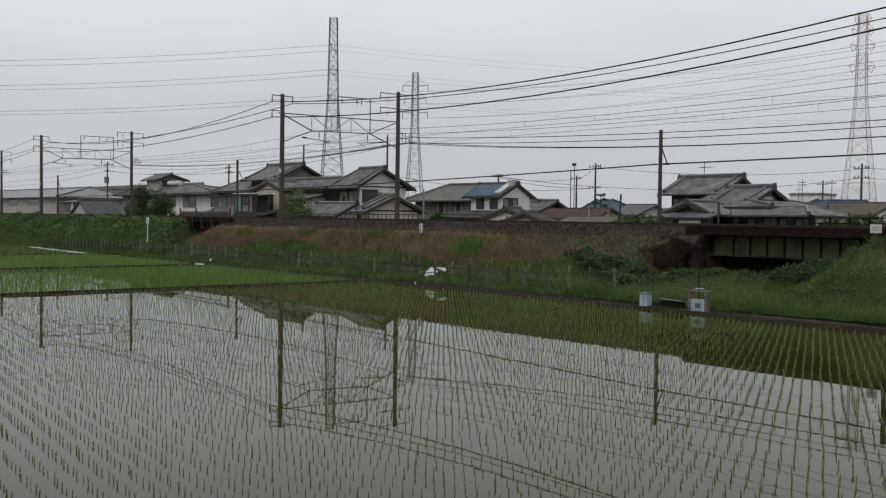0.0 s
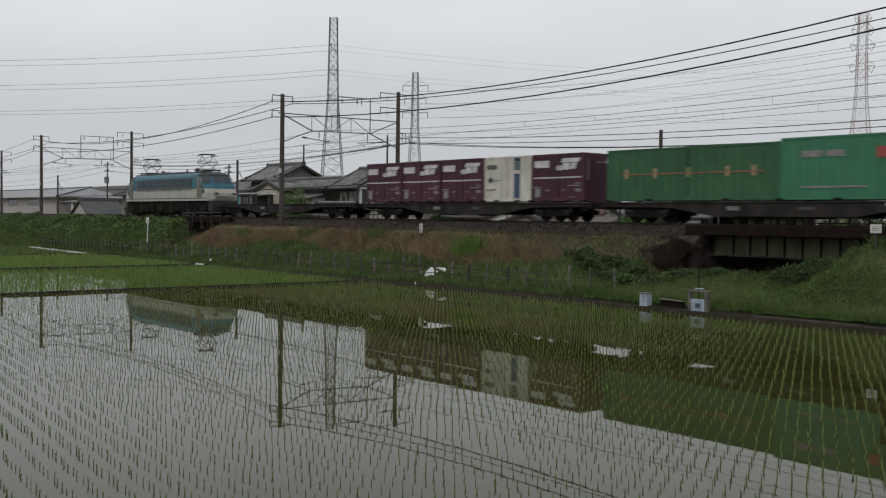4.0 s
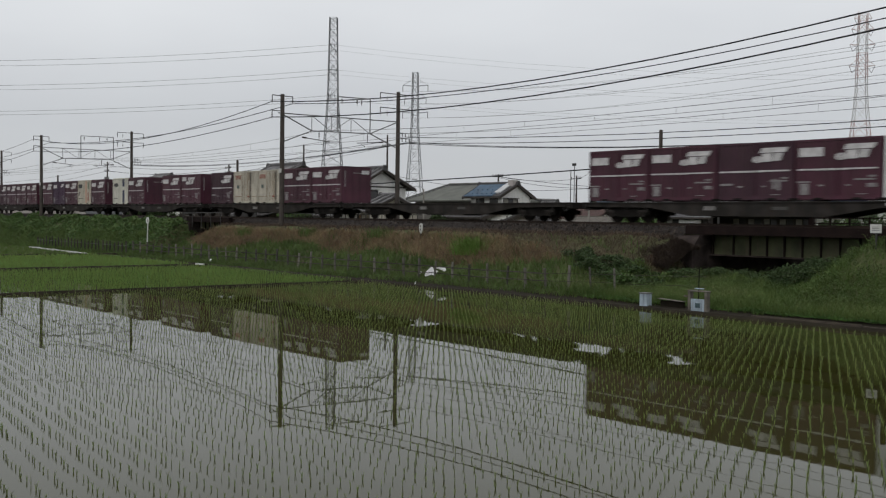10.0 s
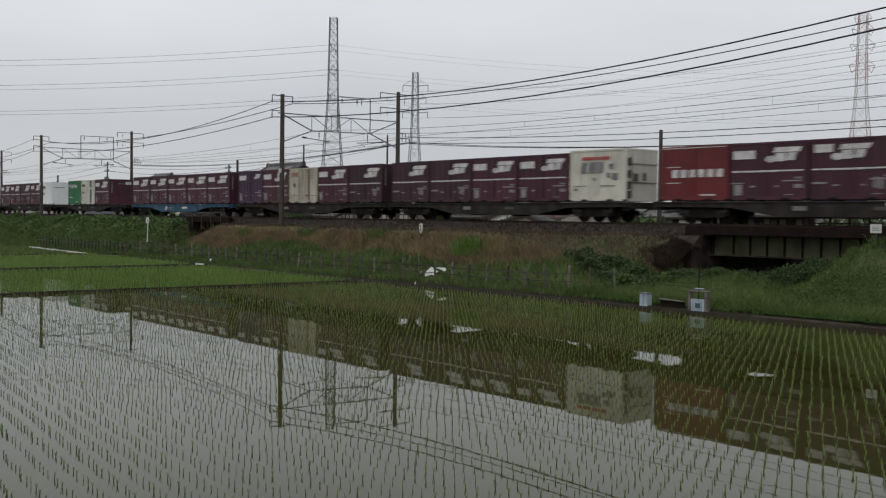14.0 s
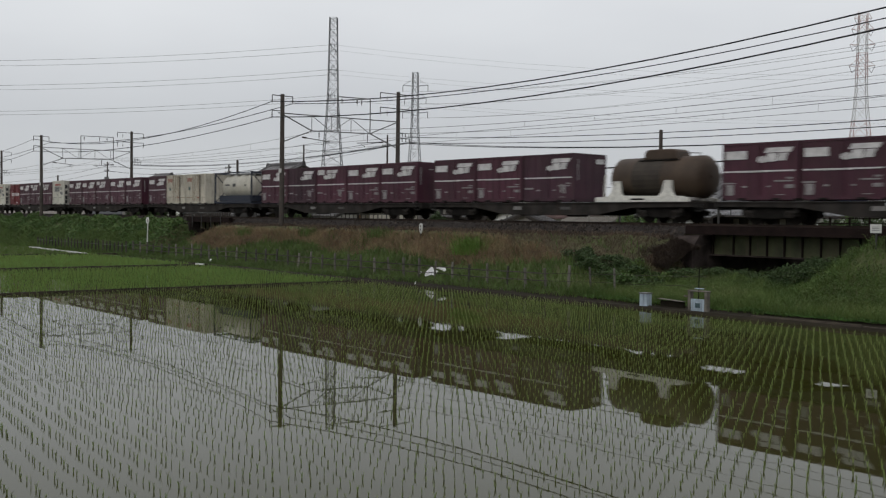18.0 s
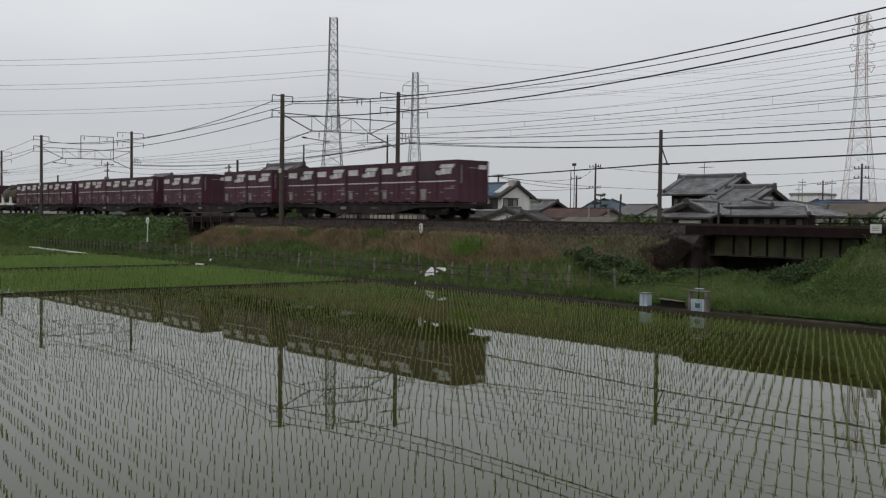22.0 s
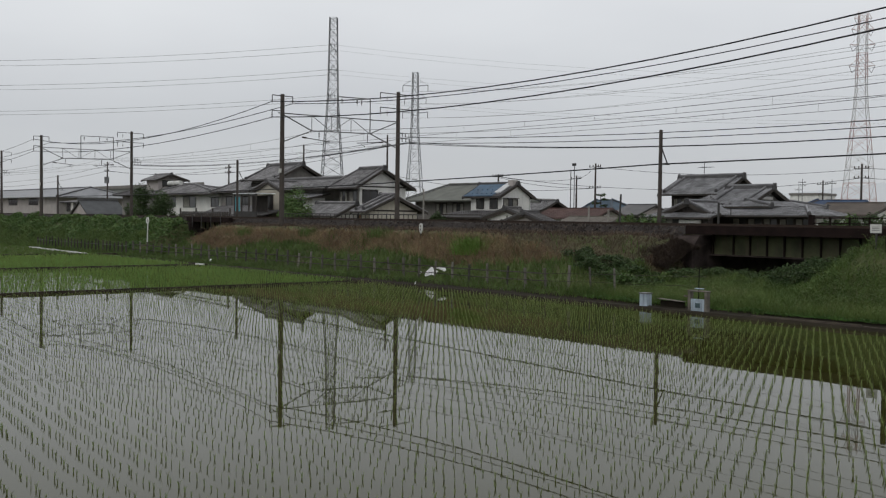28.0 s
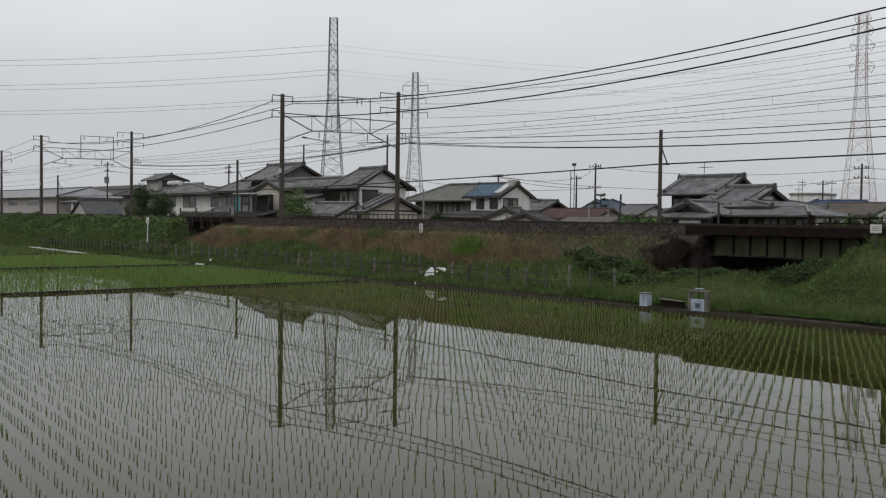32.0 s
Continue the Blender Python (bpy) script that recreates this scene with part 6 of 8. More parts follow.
    def front_gable(self, x0, x1, y0, y1, ze, zr, material, wall, ribs=0.3, xm=None):
        """A roof whose gable faces the railway, its ridge running away from it."""
        xm = (x0 + x1) / 2 if xm is None else xm
        for xa in (x0, x1):
            tiled = material in (M_TILE, M_TILEL, M_TILED)
            self.slab([(xa, y0, ze), (xa, y1, ze), (xm, y1, zr), (xm, y0, zr)], material, tiled=tiled)
            if tiled:
                self.ridge((xa, y0 + 0.14, ze + 0.04), (xm, y0 + 0.14, zr + 0.04), 0.1, 0.12, (True, False), material, "verge_ridge")
            self.slab([(xa, y0 + 0.04, ze - 0.1), (xm, y0 + 0.04, zr - 0.1), (xm, y0 + 0.1, zr - 0.1), (xa, y0 + 0.1, ze - 0.1)], M_DWOOD, "", 0.2, "barge_board")
        self.ridge((xm, y0, zr), (xm, y1, zr), 0.15, 0.2, (True, False), material)
        bm = bmesh.new()
        prism(bm, [(x0 + 0.5, 0.45), (x1 - 0.5, 0.45), (x1 - 0.5, ze - 0.05), (xm, zr - 0.2), (x0 + 0.5, ze - 0.05)], "y", y0 + 0.35, y0 + 0.65)
        return self.add("wall", bm, wall)

    def lean(self, x0, x1, y0, y1, zlow, zhigh, material, ribs=0.3, label=""):
        """A single slope falling towards the railway."""
        return self.slab([(x0, y0, zlow), (x1, y0, zlow), (x1, y1, zhigh), (x0, y1, zhigh)], material, label, 0.12, "lean_to_roof", bool(ribs) and material in (M_TILE, M_TILEL, M_TILED))

    def win(self, face, at, u, z, w, h, leaves_=2, pane=None, sill=True):
        """A window on the face 'y' (towards the railway) or 'x' (east end)."""
        f = bmesh.new()
        t = 0.06

        def put(bm, u0, u1, z0, z1, d0, d1):
            if face == "y":
                box(bm, u0, u1, at - d1, at - d0, z0, z1)
            else:
                box(bm, at + d0, at + d1, u0, u1, z0, z1)
        u0, u1, z0, z1 = u - w / 2, u + w / 2, z - h / 2, z + h / 2
        for q in ((u0 - t, u0, z0 - t, z1 + t), (u1, u1 + t, z0 - t, z1 + t), (u0, u1, z0 - t, z0), (u0, u1, z1, z1 + t)):
            put(f, *q, 0.0, 0.07)
        for i in range(1, leaves_):
            x = u0 + w * i / leaves_
            put(f, x - 0.025, x + 0.025, z0, z1, 0.0, 0.05)
        fr = self.add("window", f, M_FRAME, "dark-framed window")
        for i in range(leaves_):
            p = bmesh.new()
            put(p, u0 + w * i / leaves_ + 0.027, u0 + w * (i + 1) / leaves_ - 0.027, z0 + 0.002, z1 - 0.002, 0.004, 0.02)
            self.add("pane", p, pane if pane and i % 2 == 0 else M_PANE, "", fr)
        if sill:
            s = bmesh.new()
            put(s, u0 - 0.1, u1 + 0.1, z1 + t + 0.02, z1 + t + 0.06, 0.0, 0.3)
            self.add("window_hood", s, M_DWOOD, "", fr)
        return fr

    def band(self, face, at, u0, u1, z0, z1, material, name="trim_board", out=0.03):
        b = bmesh.new()
        if face == "y":
            box(b, u0, u1, at - out, at, z0, z1)
        else:
            box(b, at, at + out, u0, u1, z0, z1)
        return self.add(name, b, material)


# old two-storey house with a broad grey roof
h = House(-102, 62, "old two-storey house with dark walls and a grey tiled hip-and-gable roof")
h.walls(-110.2, -103.4, 61.2, 67.0, 0.45, 7.5, M_GREYW, "grey weathered wall", 9.2, 64.0)
h.band("y", 61.2, -110.2, -103.4, 0.5, 7.2, M_DWOOD, "dark_boarding")
h.roof(-111.0, -102.7, 60.2, 67.9, 7.5, 9.38, M_TILE, 0, 0, cap=0.24, down=True, ym=64.0)
h.band("x", -103.4, 61.6, 66.6, 7.45, 7.6, M_DWOOD, "tie_beam")
h.win("y", 61.2, -108.4, 6.3, 1.6, 1.0, 3)
h.walls(-104.8, -91.2, 59.3, 62.9, 0.45, 6.5, M_GREYW, "grey mortar wall", 7.1)
h.roof(-105.6, -89.3, 58.3, 63.7, 6.22, 7.3, M_TILE, 0, 0, cap=0.2)
h.front_gable(-101.9, -95.8, 56.6, 61.0, 6.1, 7.05, M_TILE, M_BEIGE, xm=-98.6)
h.win("y", 56.95, -98.4, 4.75, 1.5, 1.4, 2)
h.lean(-102.6, -95.4, 54.2, 57.0, 3.3, 3.9, M_TILED, 0)
h.walls(-94.4, -90.6, 57.6, 59.2, 0.45, 5.2, M_PLASTER, "pale plastered bay")
h.lean(-95.4, -89.8, 56.6, 59.4, 5.1, 5.7, M_TILEL)
h.win("y", 57.6, -93.2, 4.2, 1.3, 1.0, 2)

# balcony with a pale awning beside it
aw = thing("balcony", pose(-97.8, 54.6, 0.45), "dark balcony with a pale flat awning and a blue screen", "balcony")
part("awning", bevel(boxes((-2.6, 2.7, -1.2, 1.2, 5.1, 5.2)), 0.02), mat("pale_awning", (0.74, 0.76, 0.76), 0.5, var=0.2, scale=2), aw, "pale translucent awning")
part("floor", boxes((-2.5, 2.6, -1.1, 1.2, 1.9, 2.05)), M_DWOOD, aw)
for i in range(4):
    x = -2.4 + i * 1.6
    part("post", boxes((x - 0.06, x + 0.06, -1.1, -0.98, 0, 5.1)), M_FRAME, aw)
part("railing", boxes((-2.5, 2.6, -1.12, -1.06, 2.05, 3.2)), M_STEELD, aw, "dark railing panel")
part("screen", boxes((-2.3, -1.2, -1.05, -1.02, 3.2, 4.8)), mat("blue_green_screen", (0.07, 0.28, 0.34), 0.4, var=0.25), aw, "blue translucent screen")
part("back_wall", boxes((-2.5, 0.9, 1.2, 1.3, 0, 5.0)), M_DWOOD, aw)

# house with a white gable
h = House(-86, 61.5, "two-storey house with a white plastered gable and grey tiled roof")
h.walls(-88.3, -84.7, 59.6, 65.6, 0.45, 6.3, M_PLASTER, "white plastered gable wall", 8.1, 62.2)
h.roof(-89.2, -84.0, 58.6, 66.5, 6.2, 8.25, M_TILE, 0.7, 0, cap=0.22, down=True, ym=62.2)
h.band("x", -84.7, 59.6, 65.6, 6.3, 6.45, M_DWOOD, "tie_beam")
h.walls(-88.3, -84.8, 59.48, 59.58, 3.2, 6.1, M_GREYW, "grey front wall")
h.win("y", 59.48, -87.4, 5.2, 1.4, 1.3, 3, M_SHOJI)
h.win("y", 59.48, -85.7, 5.2, 1.4, 1.3, 2, M_SHOJI)
h.win("x", -84.7, 60.9, 5.3, 1.9, 1.3, 2)
h.win("x", -84.7, 64.0, 4.8, 1.3, 0.9, 2)
h.lean(-89.4, -84.2, 57.7, 59.5, 3.4, 4.0, M_TILE)

h = House(-81, 55, "low outbuilding with a grey tiled gable roof and pale wall", "outbuilding", "outbuilding")
h.walls(-84.9, -79.1, 53.0, 56.9, 0.45, 3.3, M_PLASTER, "pale plastered wall", 4.4)
h.roof(-85.5, -78.6, 52.5, 57.4, 3.26, 4.46, M_TILE, 0, 0, cap=0.14)
h.band("x", -79.1, 55.6, 56.9, 2.7, 3.4, mat("weathered_tan_board", (0.3, 0.2, 0.12), 0.8), "tan_board")
h.band("x", -79.1, 55.45, 55.58, 0.5, 3.9, M_DWOOD, "gable_post")

h = House(-75, 57.5, "storehouse with beige plastered gable and dark tiled roof", "storehouse", "storehouse")
h.walls(-77.4, -76.0, 54.6, 60.3, 0.45, 3.75, M_BEIGE, "beige plastered gable wall", 5.0, 57.3)
h.roof(-77.9, -75.4, 53.7, 61.2, 3.7, 5.22, M_TILE, 0, 0, cap=0.2, down=True, ym=57.3)
h.band("x", -76.0, 54.6, 60.3, 3.75, 3.9, M_DWOOD, "tie_beam")
for y in (55.6, 56.6, 57.6, 58.6):
    h.band("x", -76.0, y, y + 0.06, 0.5, 3.7, M_GREYW, "panel_seam", 0.02)

# house with a green-grey roof
h = House(-85, 75, "house with a green-grey hipped roof and grey walls")
h.walls(-92.4, -80.8, 73.0, 80.0, 0.45, 5.2, M_GREYW, "grey wall")
h.roof(-93.4, -79.8, 72.0, 81.0, 5.2, 7.1, M_SLATE, 3.2, 2.6, 0, 0.08)
h.win("y", 73.0, -87.6, 4.0, 1.8, 1.6, 3, M_SHOJI)
h.win("y", 73.0, -84.6, 4.0, 1.8, 1.6, 3, M_SHOJI)

# white house with tarpaulins
h = House(-75.5, 71, "two-storey white house with a blue tarpaulin on its damaged roof")
h.walls(-79.8, -75.0, 70.6, 74.6, 0.45, 5.5, M_PLASTER, "white plastered wall", 6.75)
h.roof(-80.6, -74.7, 70.0, 75.2, 5.45, 6.85, M_TILED, 0, 0, 0.3, 0.14)
h.lean(-80.3, -75.9, 70.0, 72.35, 5.60, 6.85, M_TARP, 0, "blue tarpaulin weighed down on the roof")
h.lean(-76.2, -75.3, 70.6, 72.4, 5.98, 6.97, M_WTARP, 0, "white tarpaulin")
bm = bmesh.new()
for i in range(6):
    for k in range(2):
        x, y = -80.0 + i * 0.75, 70.3 + k * 0.8
        z = 5.60 + (y - 70.0) * 0.53 + 0.08
        bmesh.ops.create_icosphere(bm, subdivisions=1, radius=0.075, matrix=Matrix.Translation((x, y, z)))
h.add("sandbags", bm, M_TARP, "sandbags on the tarpaulin")["kind"] = "stuff"
for x, w in ((-78.3, 1.1), (-76.2, 1.1)):
    h.win("y", 70.6, x, 4.75, w, 1.0, 2)
h.win("x", -75.0, 71.8, 4.75, 1.9, 1.0, 3, M_SHOJI)
h.band("y", 70.6, -79.8, -75.0, 5.32, 5.5, M_DWOOD, "eave_board")
h.walls(-80.6, -74.2, 67.2, 70.5, 0.45, 3.6, M_DWOOD, "brown ground-floor wall")
h.lean(-81.2, -73.6, 66.4, 70.6, 3.3, 4.0, M_TILED)
bm = bmesh.new()
box(bm, -75.6, -74.9, 72.0, 72.8, 6.5, 7.25)
h.add("chimney_box", bm, M_PINK, "pale damaged ridge box")
h.add("downpipe", bars([((-74.95, 74.6, 5.3), (-74.95, 74.6, 0.5), 0.06)]), M_WHITE)
h = House(-67.6, 66, "low shed with a white gable and dark roof", "shed", "shed")
h.front_gable(-70.9, -64.4, 64.0, 66.2, 3.25, 4.12, M_TILED, M_PLASTER)
h.band("y", 64.35, -67.7, -67.55, 1.0, 3.5, M_DWOOD, "gable_post")
h = House(-62.2, 63, "low shed with a pale gable and dark roof", "shed", "shed")
h.front_gable(-64.9, -59.5, 61.0, 63.0, 2.9, 3.72, M_TILED, M_PINK)

# low roofs to the east
h = House(-93, 95, "low house with a plain grey tiled roof", "house")
h.walls(-95.4, -90.8, 92.6, 97.0, 0.45, 4.4, M_GREYW)
h.roof(-96.0, -90.2, 92, 97.6, 4.4, 5.6, M_TILE, 0, 0, 0.35, 0.12)
h = House(-72, 80, "low house with a red-brown roof and pale gable")
h.walls(-76.6, -68.8, 77.8, 82.2, 0.45, 3.5, M_PLASTER, "pale wall", 4.25)
h.roof(-77.2, -68.2, 77.2, 82.8, 3.4, 4.45, M_REDROOF, 0, 0, 0.3, 0.05)
h = House(-56.5, 64, "low workshop with a weathered grey sheet roof", "workshop", "workshop")
h.walls(-58.9, -54.1, 62.6, 65.6, 0.45, 2.8, M_GREYW)
h.roof(-59.4, -53.6, 62.0, 66.2, 2.85, 3.5, mat("weathered_sheet_roof", (0.16, 0.145, 0.125), 0.8, var=0.4, scale=0.8, fine=8, bump=0.2), 0, 0, 0.4, 0.05)
h = House(-91, 105, "house with a blue roof behind the pine")
h.walls(-93.2, -88.8, 103.6, 108.4, 0.45, 4.5, M_GREYW)
h.roof(-93.8, -88.2, 103, 109, 4.5, 6.0, mat("grey_blue_tiles", (0.06, 0.095, 0.13), 0.6, var=0.3, scale=0.8, fine=8, bump=0.2), 0.5, 2.4, 0.4, 0.05)
h = House(-78, 106, "low house with a pale grey roof")
h.walls(-81.4, -75.6, 104, 110, 0.45, 3.9, M_GREYW)
h.roof(-82.0, -75.0, 103, 111, 3.9, 4.9, M_TILE, 2, 1, 0, 0.08)

# large traditional house
h = House(-50, 74, "large traditional house with layered pale grey tiled roofs")
h.walls(-57.2, -51.9, 75.3, 79.8, 0.45, 5.6, M_DWOOD, "dark wooden upper wall", 7.0, 77.7)
h.roof(-58.1, -51.2, 74.3, 80.9, 5.62, 7.22, M_TILEL, 0, 0, 0.27, 0.22, down=True, ym=77.7)
for x in (-56.3, -54.6, -52.9):
    h.win("y", 75.3, x, 4.75, 1.3, 0.95, 3, M_SHOJI)
h.band("y", 75.3, -57.2, -51.9, 5.3, 5.42, M_FRAME, "eave_beam")
# east wing: a gable over a skirt roof
h.walls(-49.4, -45.8, 70.6, 75.3, 0.45, 4.7, M_GREYW, "grey wall", 5.8, 72.9)
h.roof(-49.6, -45.2, 69.7, 76.1, 4.68, 6.0, M_TILEL, 0, 0, 0.27, 0.22, down=True, ym=72.9)
h.band("x", -45.8, 72.1, 73.7, 5.06, 5.3, M_PLASTER, "pale_gable_board")
h.band("x", -45.8, 71.0, 74.9, 4.9, 5.0, M_DWOOD, "tie_beam")
h.slab([(-42.7, 68.6, 4.44), (-42.7, 76.8, 4.44), (-45.6, 75.8, 4.92), (-45.6, 69.9, 4.92)], M_TILEL, "skirt roof below the gable", tiled=True)
h.slab([(-47.2, 68.5, 4.40), (-42.7, 68.6, 4.44), (-45.6, 69.9, 4.92), (-47.2, 69.9, 4.92)], M_TILEL, "skirt roof below the eave", tiled=True)
h.ridge((-42.7, 68.6, 4.5), (-45.5, 69.9, 4.96), 0.11, 0.13, (True, False), M_TILEL, "hip_ridge")
h.ridge((-42.7, 76.8, 4.5), (-45.5, 75.8, 4.96), 0.11, 0.13, (True, False), M_TILEL, "hip_ridge")
h.walls(-46.6, -43.4, 69.4, 76.0, 0.45, 4.36, M_DWOOD, "dark wooden wall of the wing")
# wide lower roof with a descending ridge, hipped to the east
h.walls(-51.4, -39.6, 68.0, 69.3, 0.45, 3.6, M_FRAME, "dark wooden lower wall")
h.slab([(-51.6, 66.6, 3.66), (-46.5, 66.6, 3.69), (-46.5, 73.4, 5.42), (-51.8, 73.4, 5.42)], M_TILEL, "lower tiled roof", tiled=True)
h.slab([(-46.5, 66.6, 3.69), (-38.4, 66.6, 3.72), (-40.4, 69.6, 4.34), (-46.5, 69.6, 4.4)], M_TILEL, "lower tiled roof", tiled=True)
h.slab([(-38.4, 66.6, 3.72), (-38.4, 73.0, 3.72), (-40.4, 71.6, 4.34), (-40.4, 69.6, 4.34)], M_TILEL, "hipped east end of the lower roof", tiled=True)
h.ridge((-38.4, 66.6, 3.78), (-40.4, 69.6, 4.4), 0.11, 0.13, (True, False), M_TILEL, "hip_ridge")
h.ridge((-46.7, 69.0, 4.42), (-50.9, 72.5, 5.3), 0.12, 0.16, (True, False), M_TILEL, "descending_ridge")
h.add("gutter", bars([((-45.4, 66.5, 3.6), (-38.5, 66.5, 3.64), 0.05)], 6), M_FRAME, "dark eaves gutter")
# porch gable towards the railway
h.front_gable(-50.6, -45.6, 65.0, 69.0, 3.72, 4.70, M_TILEL, M_FRAME, 0.27, xm=-47.9)
h.lean(-51.2, -45.0, 64.0, 65.4, 3.5, 3.86, M_TILEL, 0.27, "pent roof below the small gable")
h.add("gable_lattice", boxes(*[(-48.9 + 0.28 * i, -48.84 + 0.28 * i, 65.28, 65.36, 3.95, 4.1 + 0.1 * (3.5 - abs(3.5 - i))) for i in range(8)]), M_DWOOD, "dark wooden gable lattice")
h.walls(-50.0, -45.6, 64.6, 65.2, 0.45, 3.45, M_FRAME, "dark porch wall")
for i in range(5):
    h.win("y", 68.0, -44.9 + i * 1.35 - 0.2, 2.8, 1.15, 1.3, 2, M_SHOJI)
h.win("y", 64.6, -48.6, 2.8, 1.8, 1.1, 3, M_SHOJI)
h.walls(-48.2, -46.2, 64.4, 64.55, 2.95, 3.3, M_PLASTER, "pale board")
h.add("downpipe", bars([((-44.9, 66.5, 3.6), (-44.9, 66.5, 4.2), 0.04)], 6), M_FRAME, "short dark pipe on the roof edge")
an = thing("roof_antenna", pose(-55.4, 77.7, 7.5), "thin television antenna on the roof ridge", "antenna")
part("mast", bars([((0, 0, -0.3), (0, 0, 1.2), 0.03)]), M_STEELD, an)
part("elements", bars([((-0.5, 0, 0.7), (0.9, 0, 0.7), 0.025)] + [((x, -0.4, 0.7), (x, 0.4, 0.7), 0.02) for x in (-0.4, 0.0, 0.4, 0.8)]), M_STEELD, an)

# smaller houses farther off
for i, (x, y, w, zr) in enumerate(((-151, 152, 11, 5.2), (-139, 150, 9, 5.0), (-127, 158, 9, 5.7), (-119, 141, 8, 4.9), (-112.5, 152, 9, 5.6), (-70.4, 119, 6, 5.3), (-82.1, 102, 4.6, 5.3), (-74.0, 112, 7, 5.1), (-88, 152, 7, 5.2), (-80.5, 162, 8, 5.8), (-73.5, 142, 7, 5.0), (-66.0, 128, 6, 4.9), (-160, 168, 12, 5.6))):
    h = House(x, y, "small distant house with a plain grey tiled roof" if i % 3 or i == 6 else "small distant house with a green-grey roof")
    h.walls(x - w / 2 + 0.5, x + w / 2 - 0.5, y - 3, y + 3, 0.45, zr - 1.3, (M_PINK, M_GREYW, M_BEIGE)[i % 3], "", zr - 0.2)
    h.roof(x - w / 2, x + w / 2, y - 3.7, y + 3.7, zr - 1.35, zr, M_TILED if i == 6 else (M_SLATE, M_TILEL, M_TILE)[i % 3], 0.0, 1.2 * (i % 2), 0, 0.05)
    for k in range(2):
        h.win("y", y - 3, x - w / 4 + k * w / 2, zr - 2.2, 1.6, 1.0, 2, M_SHOJI, False)

# houses at the east edge
h = House(-50, 93, "house with a blue tarpaulin roof beyond the bridge")
h.walls(-53.8, -49.4, 92.6, 97, 0.45, 4.6, M_GREYW)
h.roof(-54.6, -48.6, 91.8, 98, 4.48, 5.5, mat("dull_blue_sheet_roof", (0.045, 0.075, 0.14), 0.6, var=0.3, scale=0.8, fine=8, bump=0.2), 0.8, 0, 0.35, 0.05)
h = House(-42, 82, "low house with a brown sheet roof and white gable")
h.walls(-46.0, -41.2, 81.0, 86.8, 0.45, 3.9, M_PLASTER, "white wall", 4.85)
h.roof(-46.6, -40.6, 80.3, 87.5, 3.95, 5.0, mat("brown_sheet_roof", (0.12, 0.10, 0.085), 0.8, var=0.3, scale=0.8, fine=8, bump=0.2), 0, 0, 0.35, 0.04)

# houses to the west
h = House(-124, 62, "white two-storey house with grey hipped roofs and solar heaters")
h.walls(-138.0, -118.4, 61.2, 64.4, 0.45, 6.0, M_PLASTER, "white plastered wall")
h.roof(-141.0, -116.9, 60.0, 65.4, 6.0, 7.4, M_TILE, 10.5, 12.0, 0.3, 0.12)
h.win("y", 61.2, -133.0, 4.95, 2.6, 1.3, 2, M_SHOJI)
h.win("y", 61.2, -127.3, 4.95, 3.7, 1.4, 2, M_SHOJI)
h.win("y", 61.2, -119.8, 4.85, 2.1, 1.1, 2)
h.walls(-155.0, -141.0, 63.0, 71.0, 0.45, 6.1, M_GREYW, "grey rear wing", 7.5)
h.roof(-156.0, -139.5, 62.0, 72.0, 6.1, 7.75, M_TILED, 3.0, 1.5, 0.3, 0.12)
h.walls(-148.5, -144.3, 64.2, 68.4, 6.5, 8.45, M_PINK, "pale upper wall", 9.2, 66.0)
h.roof(-149.2, -143.5, 63.6, 69.0, 8.42, 9.32, M_TILE, 0, 0, 0.3, 0.12, ym=66.0)
h.win("x", -144.3, 65.6, 7.9, 1.4, 0.8, 2)
for i, x in enumerate((-137.4, -135.2)):
    b = bmesh.new()
    bar(b, (x - 0.9, 63.2, 7.75), (x + 0.9, 63.2, 7.75), 0.33, None, 10)
    h.add("solar_heater_tank", b, M_WHITE, "white cylindrical water tank")
    h.add("tank_stand", boxes((x - 0.8, x - 0.7, 63.0, 63.4, 6.9, 7.5), (x + 0.7, x + 0.8, 63.0, 63.4, 6.9, 7.5)), M_STEELD)
h = House(-113, 61, "grey house with a plain tiled roof and lean-to")
h.walls(-117.2, -107.4, 60.8, 66, 0.45, 6.0, M_GREYW, "grey wall", 7.2)
h.roof(-118.6, -106.6, 60.0, 66.8, 6.15, 7.65, M_TILE, 1.6, 0, 0.35, 0.15)
h.win("y", 60.8, -115.2, 4.9, 1.5, 1.2, 2)
h.win("y", 60.8, -111.0, 4.9, 1.5, 1.2, 2)
h.lean(-117.6, -106.4, 57.4, 60.8, 3.1, 4.4, M_TILE, 0.35)
h.walls(-117.0, -107.0, 58.2, 60.7, 0.45, 3.1, M_DWOOD)
h = House(-200, 62, "long low pale hall with small windows and a grey roof", "hall", "hall")
h.walls(-243, -184.4, 62.6, 75, 0.45, 6.2, M_PINK, "pale pinkish wall")
h.roof(-245, -180.5, 61.4, 76, 6.15, 8.0, mat("pale_sheet_roof", (0.27, 0.275, 0.285), 0.6, var=0.2, scale=0.5, fine=6, bump=0.1), 1.0, 3.5, 0, 0.1)
for x in (-224, -209.6, -197.0):
    h.win("y", 62.6, x, 5.2, 5.4, 1.05, 3)
h = House(-150, 60, "dark shed with a steep grey roof and pale gable", "shed", "shed")
h.front_gable(-167.5, -159.6, 59.0, 65.6, 3.15, 5.35, mat("dark_metal_roof", (0.075, 0.078, 0.082), 0.6, var=0.25, scale=0.8, fine=8, bump=0.1), M_PINK, xm=-163.4)
h = House(-170, 62, "small grey flat-roofed shed with a dark door", "shed", "shed")
